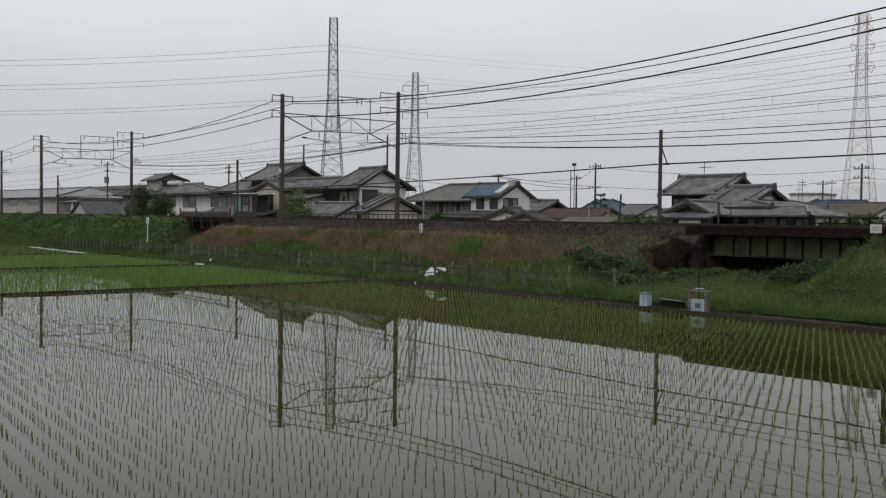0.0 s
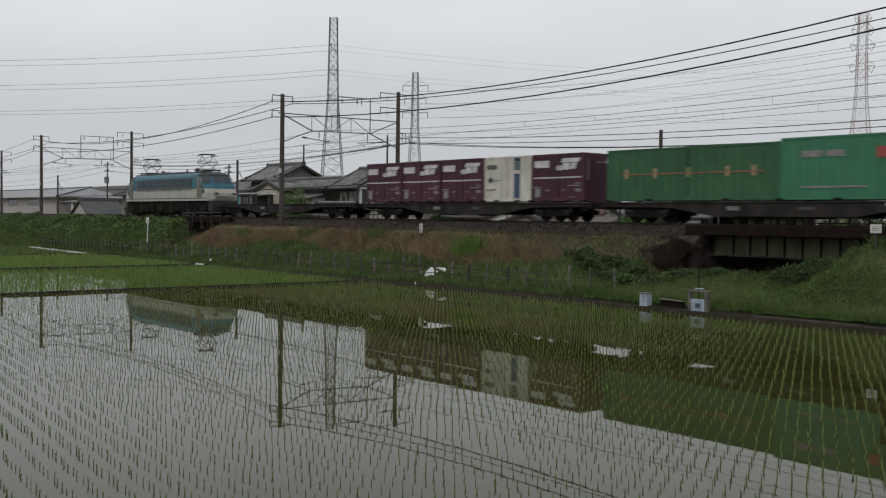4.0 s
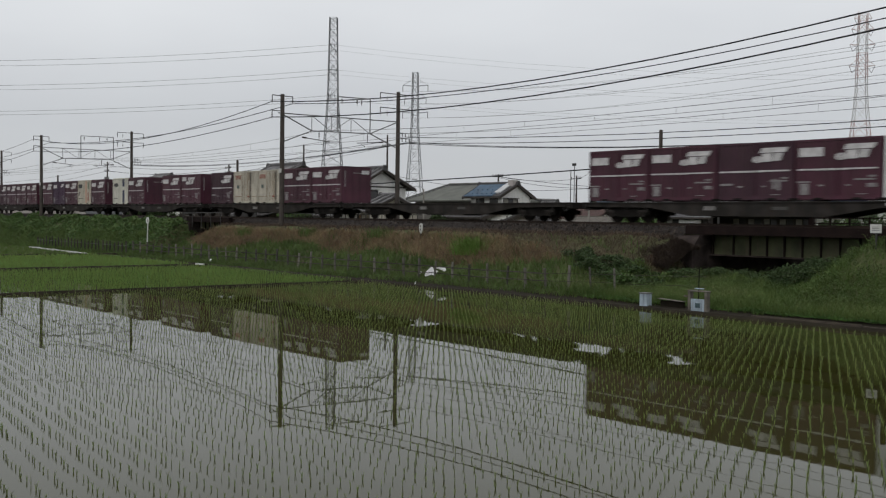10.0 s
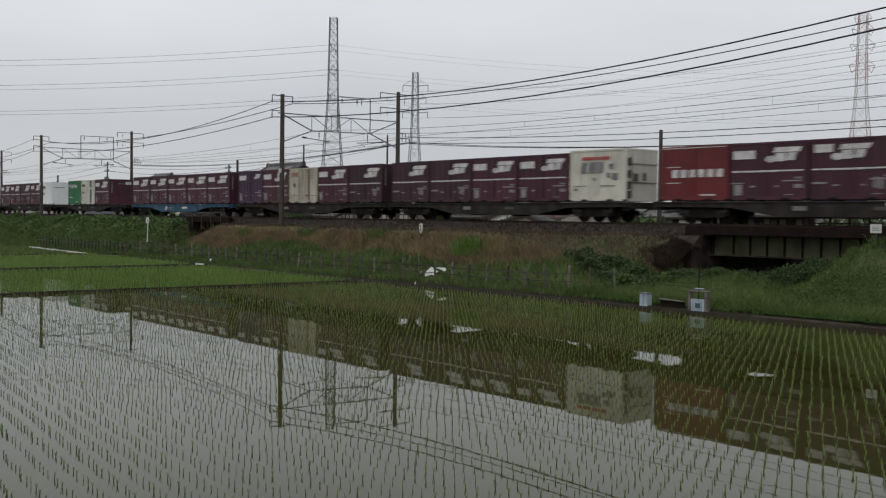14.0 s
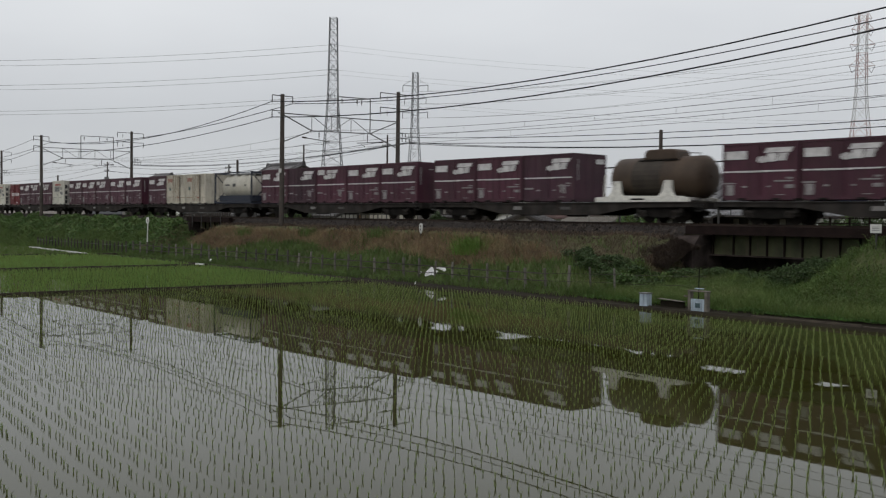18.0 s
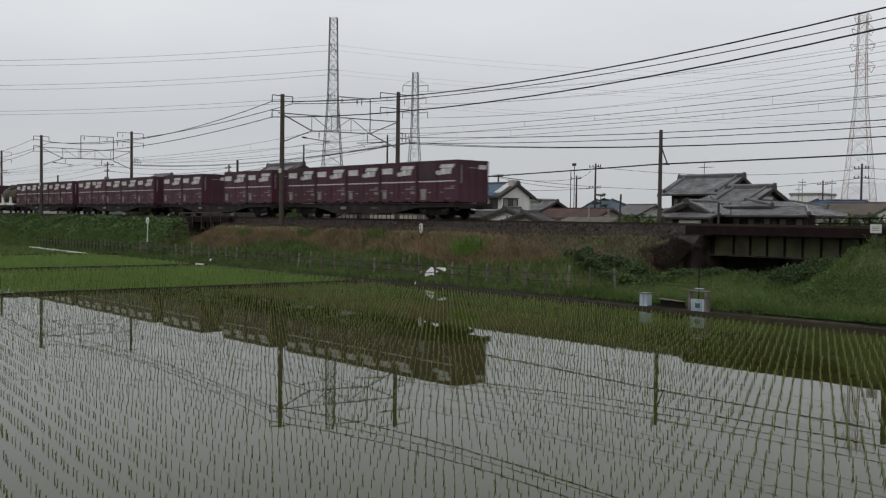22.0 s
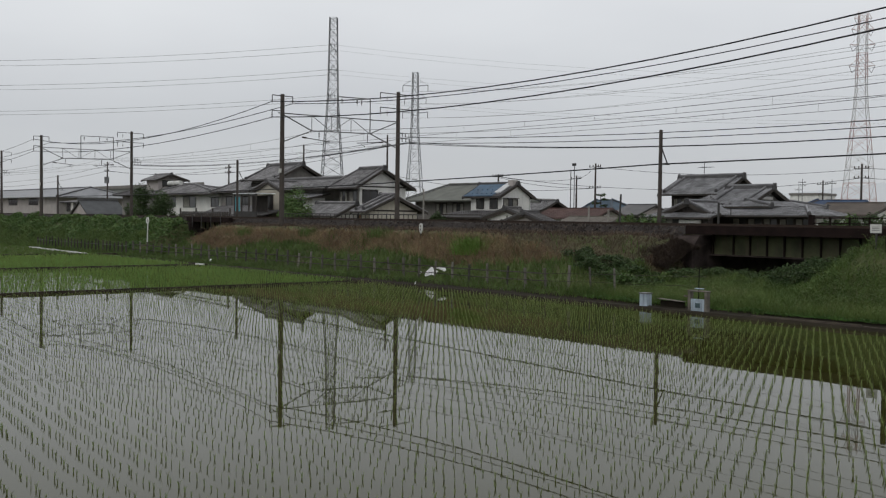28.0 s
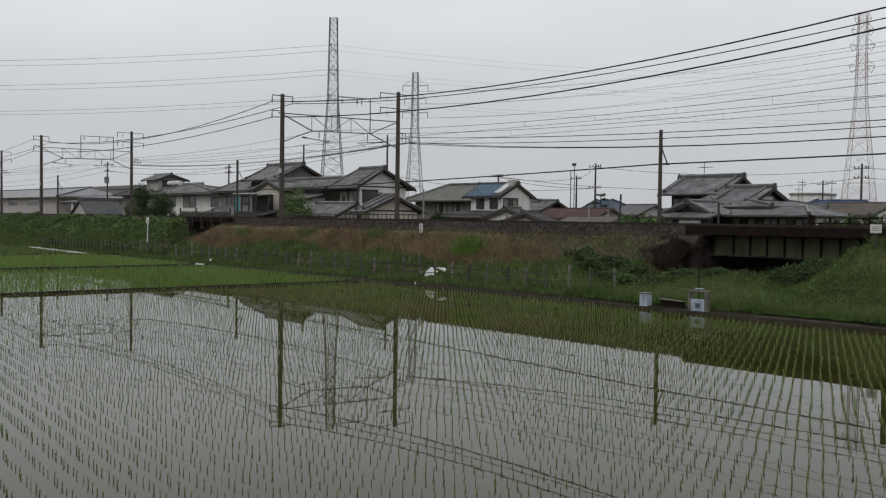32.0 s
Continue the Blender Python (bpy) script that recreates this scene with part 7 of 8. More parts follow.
h.walls(-175.5, -167.6, 61.0, 66, 0.45, 5.2, M_GREYW, "grey wall")
h.roof(-176.2, -167.0, 60.4, 66.6, 5.2, 5.5, M_TILE, 0, 0, 0, 0.05)
h.win("y", 61.0, -173.6, 4.2, 1.6, 1.4, 3)
h.band("y", 61.0, -170.6, -169.0, 1.2, 4.8, M_DWOOD, "shed_door")
h.band("y", 61.0, -172.2, -171.4, 1.2, 5.0, M_PLASTER, "pale_panel")
h = House(-215, 83, "house with a grey tiled roof and pale gable")
h.walls(-228, -212.4, 79.8, 87.4, 0.45, 6.4, M_PINK, "pale wall", 7.6)
h.roof(-229, -211.5, 79, 88.2, 6.35, 7.85, M_TILE, 0, 0, 0.4, 0.15)
h = House(-330, 110, "very long grey factory hall", "factory", "factory")
h.walls(-560, -225, 112, 140, 0.45, 10.3, mat("grey_green_cladding", (0.20, 0.21, 0.20), 0.8, var=0.2, scale=0.1, fine=2, bump=0.05), "grey corrugated wall")
h.band("y", 112, -560, -225, 10.3, 11.2, M_GREYW, "parapet", 0.3)


# ---------- poles, pylons and lines ----------
def utility_pole(x, y, top, arms, label="slim grey utility pole with cross-arms and insulators", r=0.16):
    p = thing("utility_pole", pose(x, y, 0.45), label, "utility pole", "utility poles")
    # poles beyond 150 m get a thin shaft in paler steel, imitating haze
    far = y > 150
    r = 0.10 if far else r
    part("shaft", bars([((0, 0, -0.3), (0, 0, top - 0.45), r, r * 0.65)], 8), M_STEEL if far else M_POLE, p)
    for k, z in enumerate(arms):
        part("cross_arm", bars([((-0.9, -0.12, z - 0.45), (0.9, -0.12, z - 0.45), 0.05)], 4), M_STEELD, p)
        for dx in (-0.8, -0.3, 0.5, 0.85):
            part("insulator", bars([((dx, -0.12, z - 0.42), (dx, -0.12, z - 0.2), 0.06)], 6), M_INS, p)
    return p


UP = [(-99.9, 74.4, 13.4, (12.0,)), (-121.1, 75.5, 13.3, ()), (-79.5, 90.0, 9.9, (9.5, 7.0)), (-56.0, 108.0, 9.9, (9.4, 8.3)), (-132.8, 70.0, 10.6, (10.1, 9.4)),
      (-169.0, 66.0, 12.1, (11.5, 10.5)), (-83.5, 78.0, 8.3, (8.0,)), (-88.0, 96.0, 8.9, (8.5,)), (-78.6, 140.0, 9.6, (9.0,)),
      (-120, 205, 13.0, (12.2, 11.4)), (-97, 176, 11.4, (10.6,)), (-112, 190, 10.6, (10.0,)), (-150, 215, 12.0, (11.2,)), (-74, 165, 11.5, (10.8, 9.8))]
for x, y, z, arms in UP:
    utility_pole(x, y, z, arms)
tr = thing("pole_transformer", pose(-168.5, 65.7, 8.4), "grey cylindrical transformer on a utility pole", "transformer")
part("tank", bars([((0, 0, 0), (0, 0, 1.1), 0.4)], 12), M_STEEL, tr)
part("bracket", bars([((0, 0.1, 0.5), (-0.4, 0.4, 0.5), 0.08)], 5), M_STEELD, tr)
sl = thing("floodlight_mast", pose(-77.35, 84.0, 0.45), "thin pale floodlight mast with lamp heads", "lamp post")
for dx in (0.0, -0.55):
    part("mast", bars([((dx, 0, 0), (dx, 0, 9.0 - abs(dx)), 0.07, 0.05)], 6), M_STEEL, sl)
for dx in (-0.14, 0.14):
    part("lamp_head", bevel(boxes((dx - 0.1, dx + 0.1, -0.2, 0.1, 8.85, 9.15)), 0.05), M_STEELD, sl)
LN = "village lines"
for p, q, sg in (((-99.9, 74.3, 12.2), (-169.0, 65.9, 11.4), 1.6), ((-99.9, 74.3, 12.0), (-169.0, 65.9, 10.5), 1.8), ((-169, 65.9, 11.4), (-280, 62, 12), 2.2), ((-169, 65.9, 10.5), (-280, 62, 11), 2.2),
                 ((-79.5, 89.9, 7.0), (-99.9, 74.3, 8.6), 1.0), ((-79.5, 89.9, 7.0), (-83.5, 78, 7.9), 0.4), ((-79.5, 89.9, 9.5), (-56.0, 107.9, 9.3), 0.8), ((-56.0, 107.9, 9.4), (40, 120, 10.5), 2.0), ((-56.0, 107.9, 8.3), (40, 120, 9.0), 2.0),
                 ((-132.8, 69.9, 10.1), (-169, 65.9, 10.6), 0.8), ((-132.8, 69.9, 9.4), (-121.1, 75.5, 11.8), 0.4), ((-121.1, 75.5, 12.6), (-99.9, 74.3, 12.2), 0.5), ((-83.5, 78, 8.0), (-88, 96, 8.5), 0.4), ((-88, 96, 8.5), (-79.5, 89.9, 9.5), 0.3), ((-83.5, 78, 8.0), (-56.0, 107.9, 8.3), 1.4)):
    wire("power_line", p, q, sg, 0.022, BK, "thin dark power line over the village", LN)


def pylon(x, y, top, base_w, top_w, arms, material, turn, label, levels, bar_r=0.14, red=None):
    """A lattice mast: four legs, braces level by level, arms across."""
    p = thing("transmission_tower", pose(x, y, 0.45, 0, 0, turn), label, "pylon", "pylons")
    H = top - 0.45

    def half(z):
        t = z / H
        k = 0.62
        return (base_w + (top_w * 1.35 - base_w) * (t / k)) / 2 if t < k else (top_w * 1.35 + (top_w - top_w * 1.35) * ((t - k) / (1 - k))) / 2
    zs = [H * (1 - (1 - i / levels) ** 1.25) for i in range(levels + 1)]
    corners = ((-1, -1), (1, -1), (1, 1), (-1, 1))
    for i in range(levels):
        z0, z1 = zs[i], zs[i + 1]
        a, b = half(z0), half(z1)
        sec = []
        for k in range(4):
            (sx, sy), (tx, ty) = corners[k], corners[(k + 1) % 4]
            sec.append(((sx * a, sy * a, z0), (sx * b, sy * b, z1), bar_r))
            sec.append(((sx * a, sy * a, z0), (tx * b, ty * b, z1), bar_r * 0.55))
            sec.append(((tx * a, ty * a, z0), (sx * b, sy * b, z1), bar_r * 0.55))
            sec.append(((sx * b, sy * b, z1), (tx * b, ty * b, z1), bar_r * 0.55))
        part("lattice_section", bars(sec, 4), red if red and (i * 7 // levels) % 2 == 0 else material, p)
    for z, w in arms:
        a = half(z)
        for s in (-1, 1):
            part("cross_arm", bars([((s * a, -a, z), (s * w, 0, z + 0.2), bar_r * 0.7), ((s * a, a, z), (s * w, 0, z + 0.2), bar_r * 0.7), ((s * a, 0, z + 2.2), (s * w, 0, z + 0.2), bar_r * 0.6)], 4), red if red else material, p)
            part("insulator", bars([((s * w, 0, z + 0.2), (s * w, 0, z - 1.8), 0.12)] if red is None else [((s * w, 0, z + 0.2), (s * (w - 0.9), 0, z - 1.9), 0.07), ((s * a, 0, z - 0.2), (s * (w - 0.9), 0, z - 1.9), 0.07)], 5), M_STEEL, p)
    return p


M_PYLON = mat("dull_galvanised_lattice", (0.17, 0.175, 0.18), 0.7, 0.1, var=0.2, bump=0)
M_PWHITE = mat("white_lattice_paint", (0.62, 0.61, 0.61), 0.7, var=0.2, bump=0)
# haze over the far tower is mixed into its red as a pale tint
M_PRED = mat("hazed_red_lattice_paint", (0.52, 0.38, 0.365), 0.7, var=0.2, bump=0)
pylon(-335.3, 222.4, 82.2, 10.5, 2.9, ((70.0, 6.5), (60.5, 7.0), (50.5, 7.5)), M_PYLON, 140.0, "tall slender grey lattice transmission tower", 21, 0.15)
pylon(-257.9, 203.2, 50.6, 6.4, 1.7, ((45.8, 4.2), (41.6, 3.6), (37.0, 4.2)), M_PYLON, 40.0, "grey lattice transmission tower with short arms", 14, 0.10)
pylon(-151.2, 290.0, 66.0, 10.0, 2.25, ((64.3, 2.5), (61.0, 3.2), (56.4, 3.6), (50.0, 3.7)), M_PWHITE, 40.0, "red and white banded lattice transmission tower", 16, 0.115, M_PRED)
TL = "transmission lines"
RX, RY = 0.6417, 0.7670
for z, s1, s2 in ((72.0, 8.5, 9.5), (62.3, 8.5, 8.0), (52.2, 8.5, 7.5)):
    for d in (-6.5, 6.5):
        ex, ey = -335.3 + 0.767 * d, 222.4 - 0.6417 * d
        wire("transmission_line", (ex, ey, z - 1.5), (ex - RX * 350, ey - RY * 350, z - 1.5), s1, 0.055, GY, "faint grey high-voltage line", TL)
        wire("transmission_line", (ex, ey, z - 1.5), (ex + RX * 350, ey + RY * 350, z - 1.5), s2, 0.026, GY, "faint grey high-voltage line", TL)

# lines from the middle tower towards the east
for (z, w, d), ez, sg in zip(((44.65, 4.2, 1), (44.65, 4.2, -1), (40.45, 3.6, 1), (40.45, 3.6, -1), (35.85, 4.2, 1), (35.85, 4.2, -1)), (31.7, 31.0, 30.3, 28.8, 28.1, 26.6), (2.4, 2.6, 2.4, 2.2, 2.3, 2.0)):
    wire("transmission_line", (-257.9 + d * w * 0.766, 203.2 + d * w * 0.643, z), (-69.3, 152.2, ez), sg, 0.029, GY, "faint grey high-voltage line", TL)

# faint hills far behind the town; a grey emission stands in for haze
m = bpy.data.materials.new("haze_glow_hill")
m.use_nodes = True
hb_ = m.node_tree.nodes["Principled BSDF"]
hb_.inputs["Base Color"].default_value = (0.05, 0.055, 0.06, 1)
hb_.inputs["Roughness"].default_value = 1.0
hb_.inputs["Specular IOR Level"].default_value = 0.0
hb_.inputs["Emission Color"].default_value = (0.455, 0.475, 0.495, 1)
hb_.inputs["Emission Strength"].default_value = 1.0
vs, fs = [], []
for i in range(61):
    x = -3600 + 50 * i
    t = i / 60
    top = 20 + 190 * math.sin(min(1.0, t * 1.15) * math.pi * 0.5) ** 2 + 26 * noise.noise(Vector((x * 0.0016, 2.0, 0.0))) + 10 * noise.noise(Vector((x * 0.006, 5.0, 0.0)))
    vs += [(x, 3700.0, 0.0), (x, 3760.0, max(8.0, top)), (x, 4000.0, 0.0)]
    if i:
        a = 3 * (i - 1)
        fs += [(a, a + 3, a + 4, a + 1), (a + 1, a + 4, a + 5, a + 2)]
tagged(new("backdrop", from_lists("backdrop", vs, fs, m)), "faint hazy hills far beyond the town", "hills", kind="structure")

# far, pale buildings on the skyline
for x, y, w, d, z, m in ((-192.5, 336, 11, 12, 12.6, M_PLASTER), (-183.4, 340, 5, 12, 10.4, M_PLASTER), (-202, 336, 6, 12, 10.2, M_GREYW), (-166, 338, 12, 12, 9.4, M_GREYW), (-154, 345, 10, 12, 10.6, M_PINK), (-250, 290, 20, 14, 6.4, M_GREYW), (-300, 280, 50, 14, 10, M_GREYW)):
    fb = thing("distant_building", pose(x, y, 0.5), "pale distant building on the skyline", "building", "distant buildings")
    part("wall", boxes((-w / 2, w / 2, -d / 2, d / 2, 0, z)), m, fb)
    part("parapet", boxes((-w / 2 - 0.3, w / 2 + 0.3, -d / 2 - 0.3, d / 2 + 0.3, z, z + 0.8)), M_GREYW, fb)
    for i in range(int(w / 4)):
        part("window", boxes((-w / 2 + 1.2 + 4 * i, -w / 2 + 3.0 + 4 * i, -d / 2 - 0.05, -d / 2 - 0.01, z * 0.55, z * 0.75)), M_PANE, fb)

# ---------- plants ----------
def foliage(center, radii, n, size, rng, hollow=0.45, lumps=9):
    """An uneven crown of many leaves in lumps."""
    c, r = Vector(center), Vector(radii)
    cores = []
    for _ in range(lumps):
        d = Vector((rng.gauss(0, 1), rng.gauss(0, 1), rng.gauss(0, 0.9))).normalized() * rng.uniform(0.35, 0.85)
        cores.append((Vector((d.x * r.x, d.y * r.y, d.z * r.z)), rng.uniform(0.28, 0.5)))
    spots = []
    while len(spots) < n:
        core, k = rng.choice(cores)
        d = Vector((rng.gauss(0, 1), rng.gauss(0, 1), rng.gauss(0, 1))).normalized() * rng.uniform(hollow, 1.0) * k
        p = c + core + Vector((d.x * r.x, d.y * r.y, d.z * r.z))
        if p.z > c.z - r.z:
            spots.append(tuple(p))
    return leaves(spots, size, rng)


def tree(x, y, z, height, spread, material, label, seed, n=2600, size=0.14, crown_from=0.3):
    rng = random.Random(seed)
    t = thing("tree", pose(x, y, z), label, "tree", "trees")
    limbs = [((0, 0, -0.3), (0.05, 0.0, height * 0.7), 0.16, 0.05)]
    for i in range(7):
        a = i * 2.4
        zz = height * (0.25 + 0.08 * i)
        limbs.append(((0, 0, zz), (math.cos(a) * spread * 0.6, math.sin(a) * spread * 0.6, zz + height * 0.2), 0.06, 0.02))
    part("trunk", bars(limbs, 7), M_DWOOD, t, "dark trunk and limbs")
    vs, fs = foliage((0, 0, height * (1 + crown_from) / 2), (spread, spread, height * (1 - crown_from) / 2), n, size, rng, 0.4, 16)
    part("crown", from_lists("crown", vs, fs, material), None, t, "uneven leafy crown")
    return t


def shrub(x, y, z, rx, ry, rz, material, label, seed, n=900, size=0.11):
    rng = random.Random(seed)
    s = thing("shrub", pose(x, y, z), label, "shrub", "shrubs")
    st = [((0, 0, -0.2), (math.cos(i * 1.3) * rx * 0.5, math.sin(i * 1.3) * ry * 0.5, rz * 1.1), 0.03, 0.01) for i in range(6)]
    for q in st:
        part("stem", bars([q], 5), M_DWOOD, s)
    vs, fs = foliage((0, 0, rz * 0.9), (rx, ry, rz), n, size, rng, 0.3, 12)
    part("leaves", from_lists("leaves", vs, fs, material), None, s)
    return s


def at_bank(x, y, dz=0.0):
    return bank_z(x, y) + dz


# vines over the western bank
rng = random.Random(11)
spots = []
while len(spots) < 72000:
    x, y = rng.uniform(-125, -74.9), rng.uniform(31.4, 36.9)
    lump = noise.noise(Vector((x * 0.42, y * 0.5, 4.0))) * 0.9 + noise.noise(Vector((x * 1.1, y * 1.1, 9.0))) * 0.4
    if x < -80 and y < 32.6 + 1.8 * noise.noise(Vector((x * 0.15, 1.0, 6.0))):
        continue
    base = slope_z(min(y, 36.6)) if x < -75.6 else end_z(x, y, -75.6, 0.9)
    if base is None:
        continue
    spots.append((x, y, base + 0.12 + max(-0.15, lump * 0.8) + rng.uniform(-0.25, 0.2)))
vs, fs = leaves(spots, 0.115, rng)
tagged(new("vines", from_lists("vines", vs, fs, M_VINE)), "dense broad-leaved vines smothering the bank", "vines", kind="stuff")
# bushes at the east bank and below the bridge
rng = random.Random(12)
spots = []
while len(spots) < 115000:
    x, y = rng.uniform(-20.9, -8), rng.uniform(31.0, 36.2)
    lump = noise.noise(Vector((x * 0.6, y * 0.6, 8.0))) * 0.6 + noise.noise(Vector((x * 1.6, y * 1.6, 3.0))) * 0.3
    base = slope_z(y) if x > -18.2 else (end_z(x, y, -18.2, 2.2) or (0.35 if y > 33 else None))
    if base is None:
        continue
    spots.append((x, y, base + 0.2 + lump + rng.uniform(-0.35, 0.2) ** 3 * 8 if rng.random() < 0.1 else base + 0.2 + lump + rng.uniform(-0.3, 0.15)))
vs, fs = leaves(spots, 0.032, rng)
tagged(new("bushes", from_lists("bushes", vs, fs, M_BRIGHT)), "tangled green bushes on the bank east of the bridge", "bushes", kind="stuff")
vs, fs = blades([(x, y, (slope_z(y) if x > -18.2 else (end_z(x, y, -18.2, 2.2) or 0.2)), rng.uniform(0.6, 1.3)) for x, y in ((rng.uniform(-20, -8), rng.uniform(30.6, 36)) for _ in range(9000))], 0.38, 0.014, 1.0, rng)
tagged(new("grass", from_lists("grass", vs, fs, M_GRASSB)), "tall grass growing through the bushes", "grass", kind="stuff")
for i, (x, y, rx, rz) in enumerate(((-30.5, 33.4, 0.9, 0.5), (-29.2, 33.0, 1.1, 0.5), (-27.6, 32.6, 1.3, 0.5), (-26.2, 32.3, 1.2, 0.45), (-25.2, 34.0, 1.1, 0.35), (-23.4, 34.4, 1.2, 0.3), (-21.4, 34.2, 1.2, 0.35), (-19.8, 33.8, 1.2, 0.5), (-28.0, 33.4, 1.1, 0.45), (-26.4, 33.2, 0.9, 0.5), (-26.3, 32.1, 0.9, 0.5), (-25.6, 33.0, 1.0, 0.55), (-25.2, 33.8, 0.9, 0.5), (-24.9, 34.6, 0.9, 0.5), (-24.4, 35.2, 1.0, 0.45), (-22.6, 35.4, 1.1, 0.45), (-20.8, 35.0, 1.1, 0.6), (-20.0, 35.3, 1.0, 0.8), (-20.3, 34.3, 1.0, 0.7), (-19.9, 35.9, 0.9, 0.9), (-20.6, 35.7, 0.9, 0.6))):
    shrub(x, y, at_bank(x, y) * (1 if x < -27 else 0.25) - (0.15 if x < -27 else 0), rx, 0.9, rz, M_BUSH if i < 4 or i == 8 or y > 34.3 else (M_BUSH, M_VINE, M_BRIGHT)[i % 3], "low dark green shrub on the bank", 40 + i, 3200, 0.052)
# low bright weeds along the channel below the bridge
rng = random.Random(17)
spots = []
for _ in range(16000):
    x, y = rng.uniform(-27, -7), 30.0 + abs(rng.gauss(0, 0.35))
    spots.append((x, y, 0.08 + 0.18 * max(0.0, 0.4 + noise.noise(Vector((x * 0.9, y * 2.0, 1.0)))) * rng.random() + 0.1 * (y - 29.7)))
vs, fs = leaves(spots, 0.04, rng)
tagged(new("weeds", from_lists("weeds", vs, fs, leaf_mat("creeping_weed_leaf", (0.045, 0.10, 0.02), (0.09, 0.16, 0.035), 0.4, patch=1.5))), "low creeping green weeds along the muddy channel", "weeds", kind="stuff")
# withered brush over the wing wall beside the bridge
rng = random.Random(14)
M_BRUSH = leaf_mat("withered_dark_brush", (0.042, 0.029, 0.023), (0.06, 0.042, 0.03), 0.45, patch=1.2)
spots = []
for _ in range(9000):
    x, y = -25.95 - min(2.0, abs(rng.gauss(0, 0.8))), rng.uniform(34.0, 36.18)
    spots.append((x, y, slope_z(y) * (1 - 0.12 * max(0.0, x + 27.2)) - 0.06 + 0.15 * noise.noise(Vector((x * 1.2, y * 1.2, 2.0)))))
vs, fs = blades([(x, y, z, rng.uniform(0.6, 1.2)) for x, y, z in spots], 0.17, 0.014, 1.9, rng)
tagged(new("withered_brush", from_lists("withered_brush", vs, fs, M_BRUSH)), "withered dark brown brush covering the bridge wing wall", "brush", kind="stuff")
# a fresh green clump among the dry stalks
vs, fs = blades([(-38.2 + rng.gauss(0, 0.42), 33.8 + rng.gauss(0, 0.35), at_bank(-38.2, 33.8) - 0.1, rng.uniform(0.5, 1.25)) for _ in range(1500)], 0.85, 0.018, 0.9, rng)
tagged(new("pampas_clump", from_lists("pampas_clump", vs, fs, leaf_mat("fresh_clump_grass", (0.11, 0.185, 0.035), (0.13, 0.21, 0.045), 0.3))), "bright green clump of tall grass on the dry slope", "grass", kind="stuff")
for i, (x, y) in enumerate(((-47.5, 35.0), (-55.0, 34.8), (-63.0, 34.6))):
    vs, fs = blades([(x + rng.gauss(0, 0.4), y + rng.gauss(0, 0.35), at_bank(x, y), rng.uniform(0.6, 1.1)) for _ in range(260)], 0.6, 0.03, 0.6, rng)
    tagged(new("grass_tuft", from_lists("grass_tuft", vs, fs, M_GRASS)), "green grass tuft on the dry slope", "grass", kind="stuff")

tree(-120.6, 53.2, 0.45, 7.2, 3.3, M_BUSH, "dark green garden tree beside a white house", 3, 9500, 0.13, 0.1)
tree(-125.4, 52.8, 0.45, 5.0, 2.0, M_BUSH, "dark green garden tree", 4, 4400, 0.13, 0.1)
pn = thing("tree", pose(-79.9, 91.5, 0.45), "layered dark garden pine with flat cloud-shaped pads", "tree", "trees")
prng = random.Random(5)
part("trunk", bars([((0, 0, -0.3), (0.15, 0, 3.0), 0.14, 0.1), ((0.15, 0, 3.0), (-0.1, 0, 5.9), 0.1, 0.03)] + [((0.1, 0, z), (dx, 0, z + 0.3), 0.05, 0.02) for dx, z in ((-1.3, 3.6), (0.8, 4.0), (-0.9, 4.7), (0.7, 5.1))], 6), M_DWOOD, pn, "dark bent trunk")
for dx, z, w, k in ((0.0, 5.75, 0.75, 0.24), (0.55, 5.25, 0.55, 0.16), (-0.75, 4.75, 0.7, 0.2), (0.45, 4.45, 0.6, 0.18), (-1.15, 3.95, 0.75, 0.2), (0.5, 3.7, 0.7, 0.22), (-0.3, 3.2, 0.9, 0.25)):
    vs, fs = foliage((dx, 0, z), (w, w * 0.8, k), 420, 0.09, prng, 0.2, 8)
    part("pad", from_lists("pad", vs, fs, M_BUSH), None, pn, "flat clipped needle pad")
# trees and hedges on the low skyline; haze is put into the paler leaf colours
M_FARLEAF = leaf_mat("hazed_far_leaf", (0.075, 0.095, 0.06), (0.11, 0.13, 0.09), 0.3, patch=0.1)
prng = random.Random(31)
spots = []
for _ in range(26000):
    x = prng.uniform(-190, -62)
    y = 172 + 10 * noise.noise(Vector((x * 0.05, 3.0, 1.0))) + prng.uniform(-2, 2)
    top = 2.6 + 3.2 * max(0.0, noise.noise(Vector((x * 0.09, 1.0, 4.0))) + 0.25) + 1.2 * noise.noise(Vector((x * 0.5, 2.0, 4.0)))
    spots.append((x, y, 0.5 + max(0.4, top) * prng.random() ** 0.6))
vs, fs = leaves(spots, 0.3, prng)
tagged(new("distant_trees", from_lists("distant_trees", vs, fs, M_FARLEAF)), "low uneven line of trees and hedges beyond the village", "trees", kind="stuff")
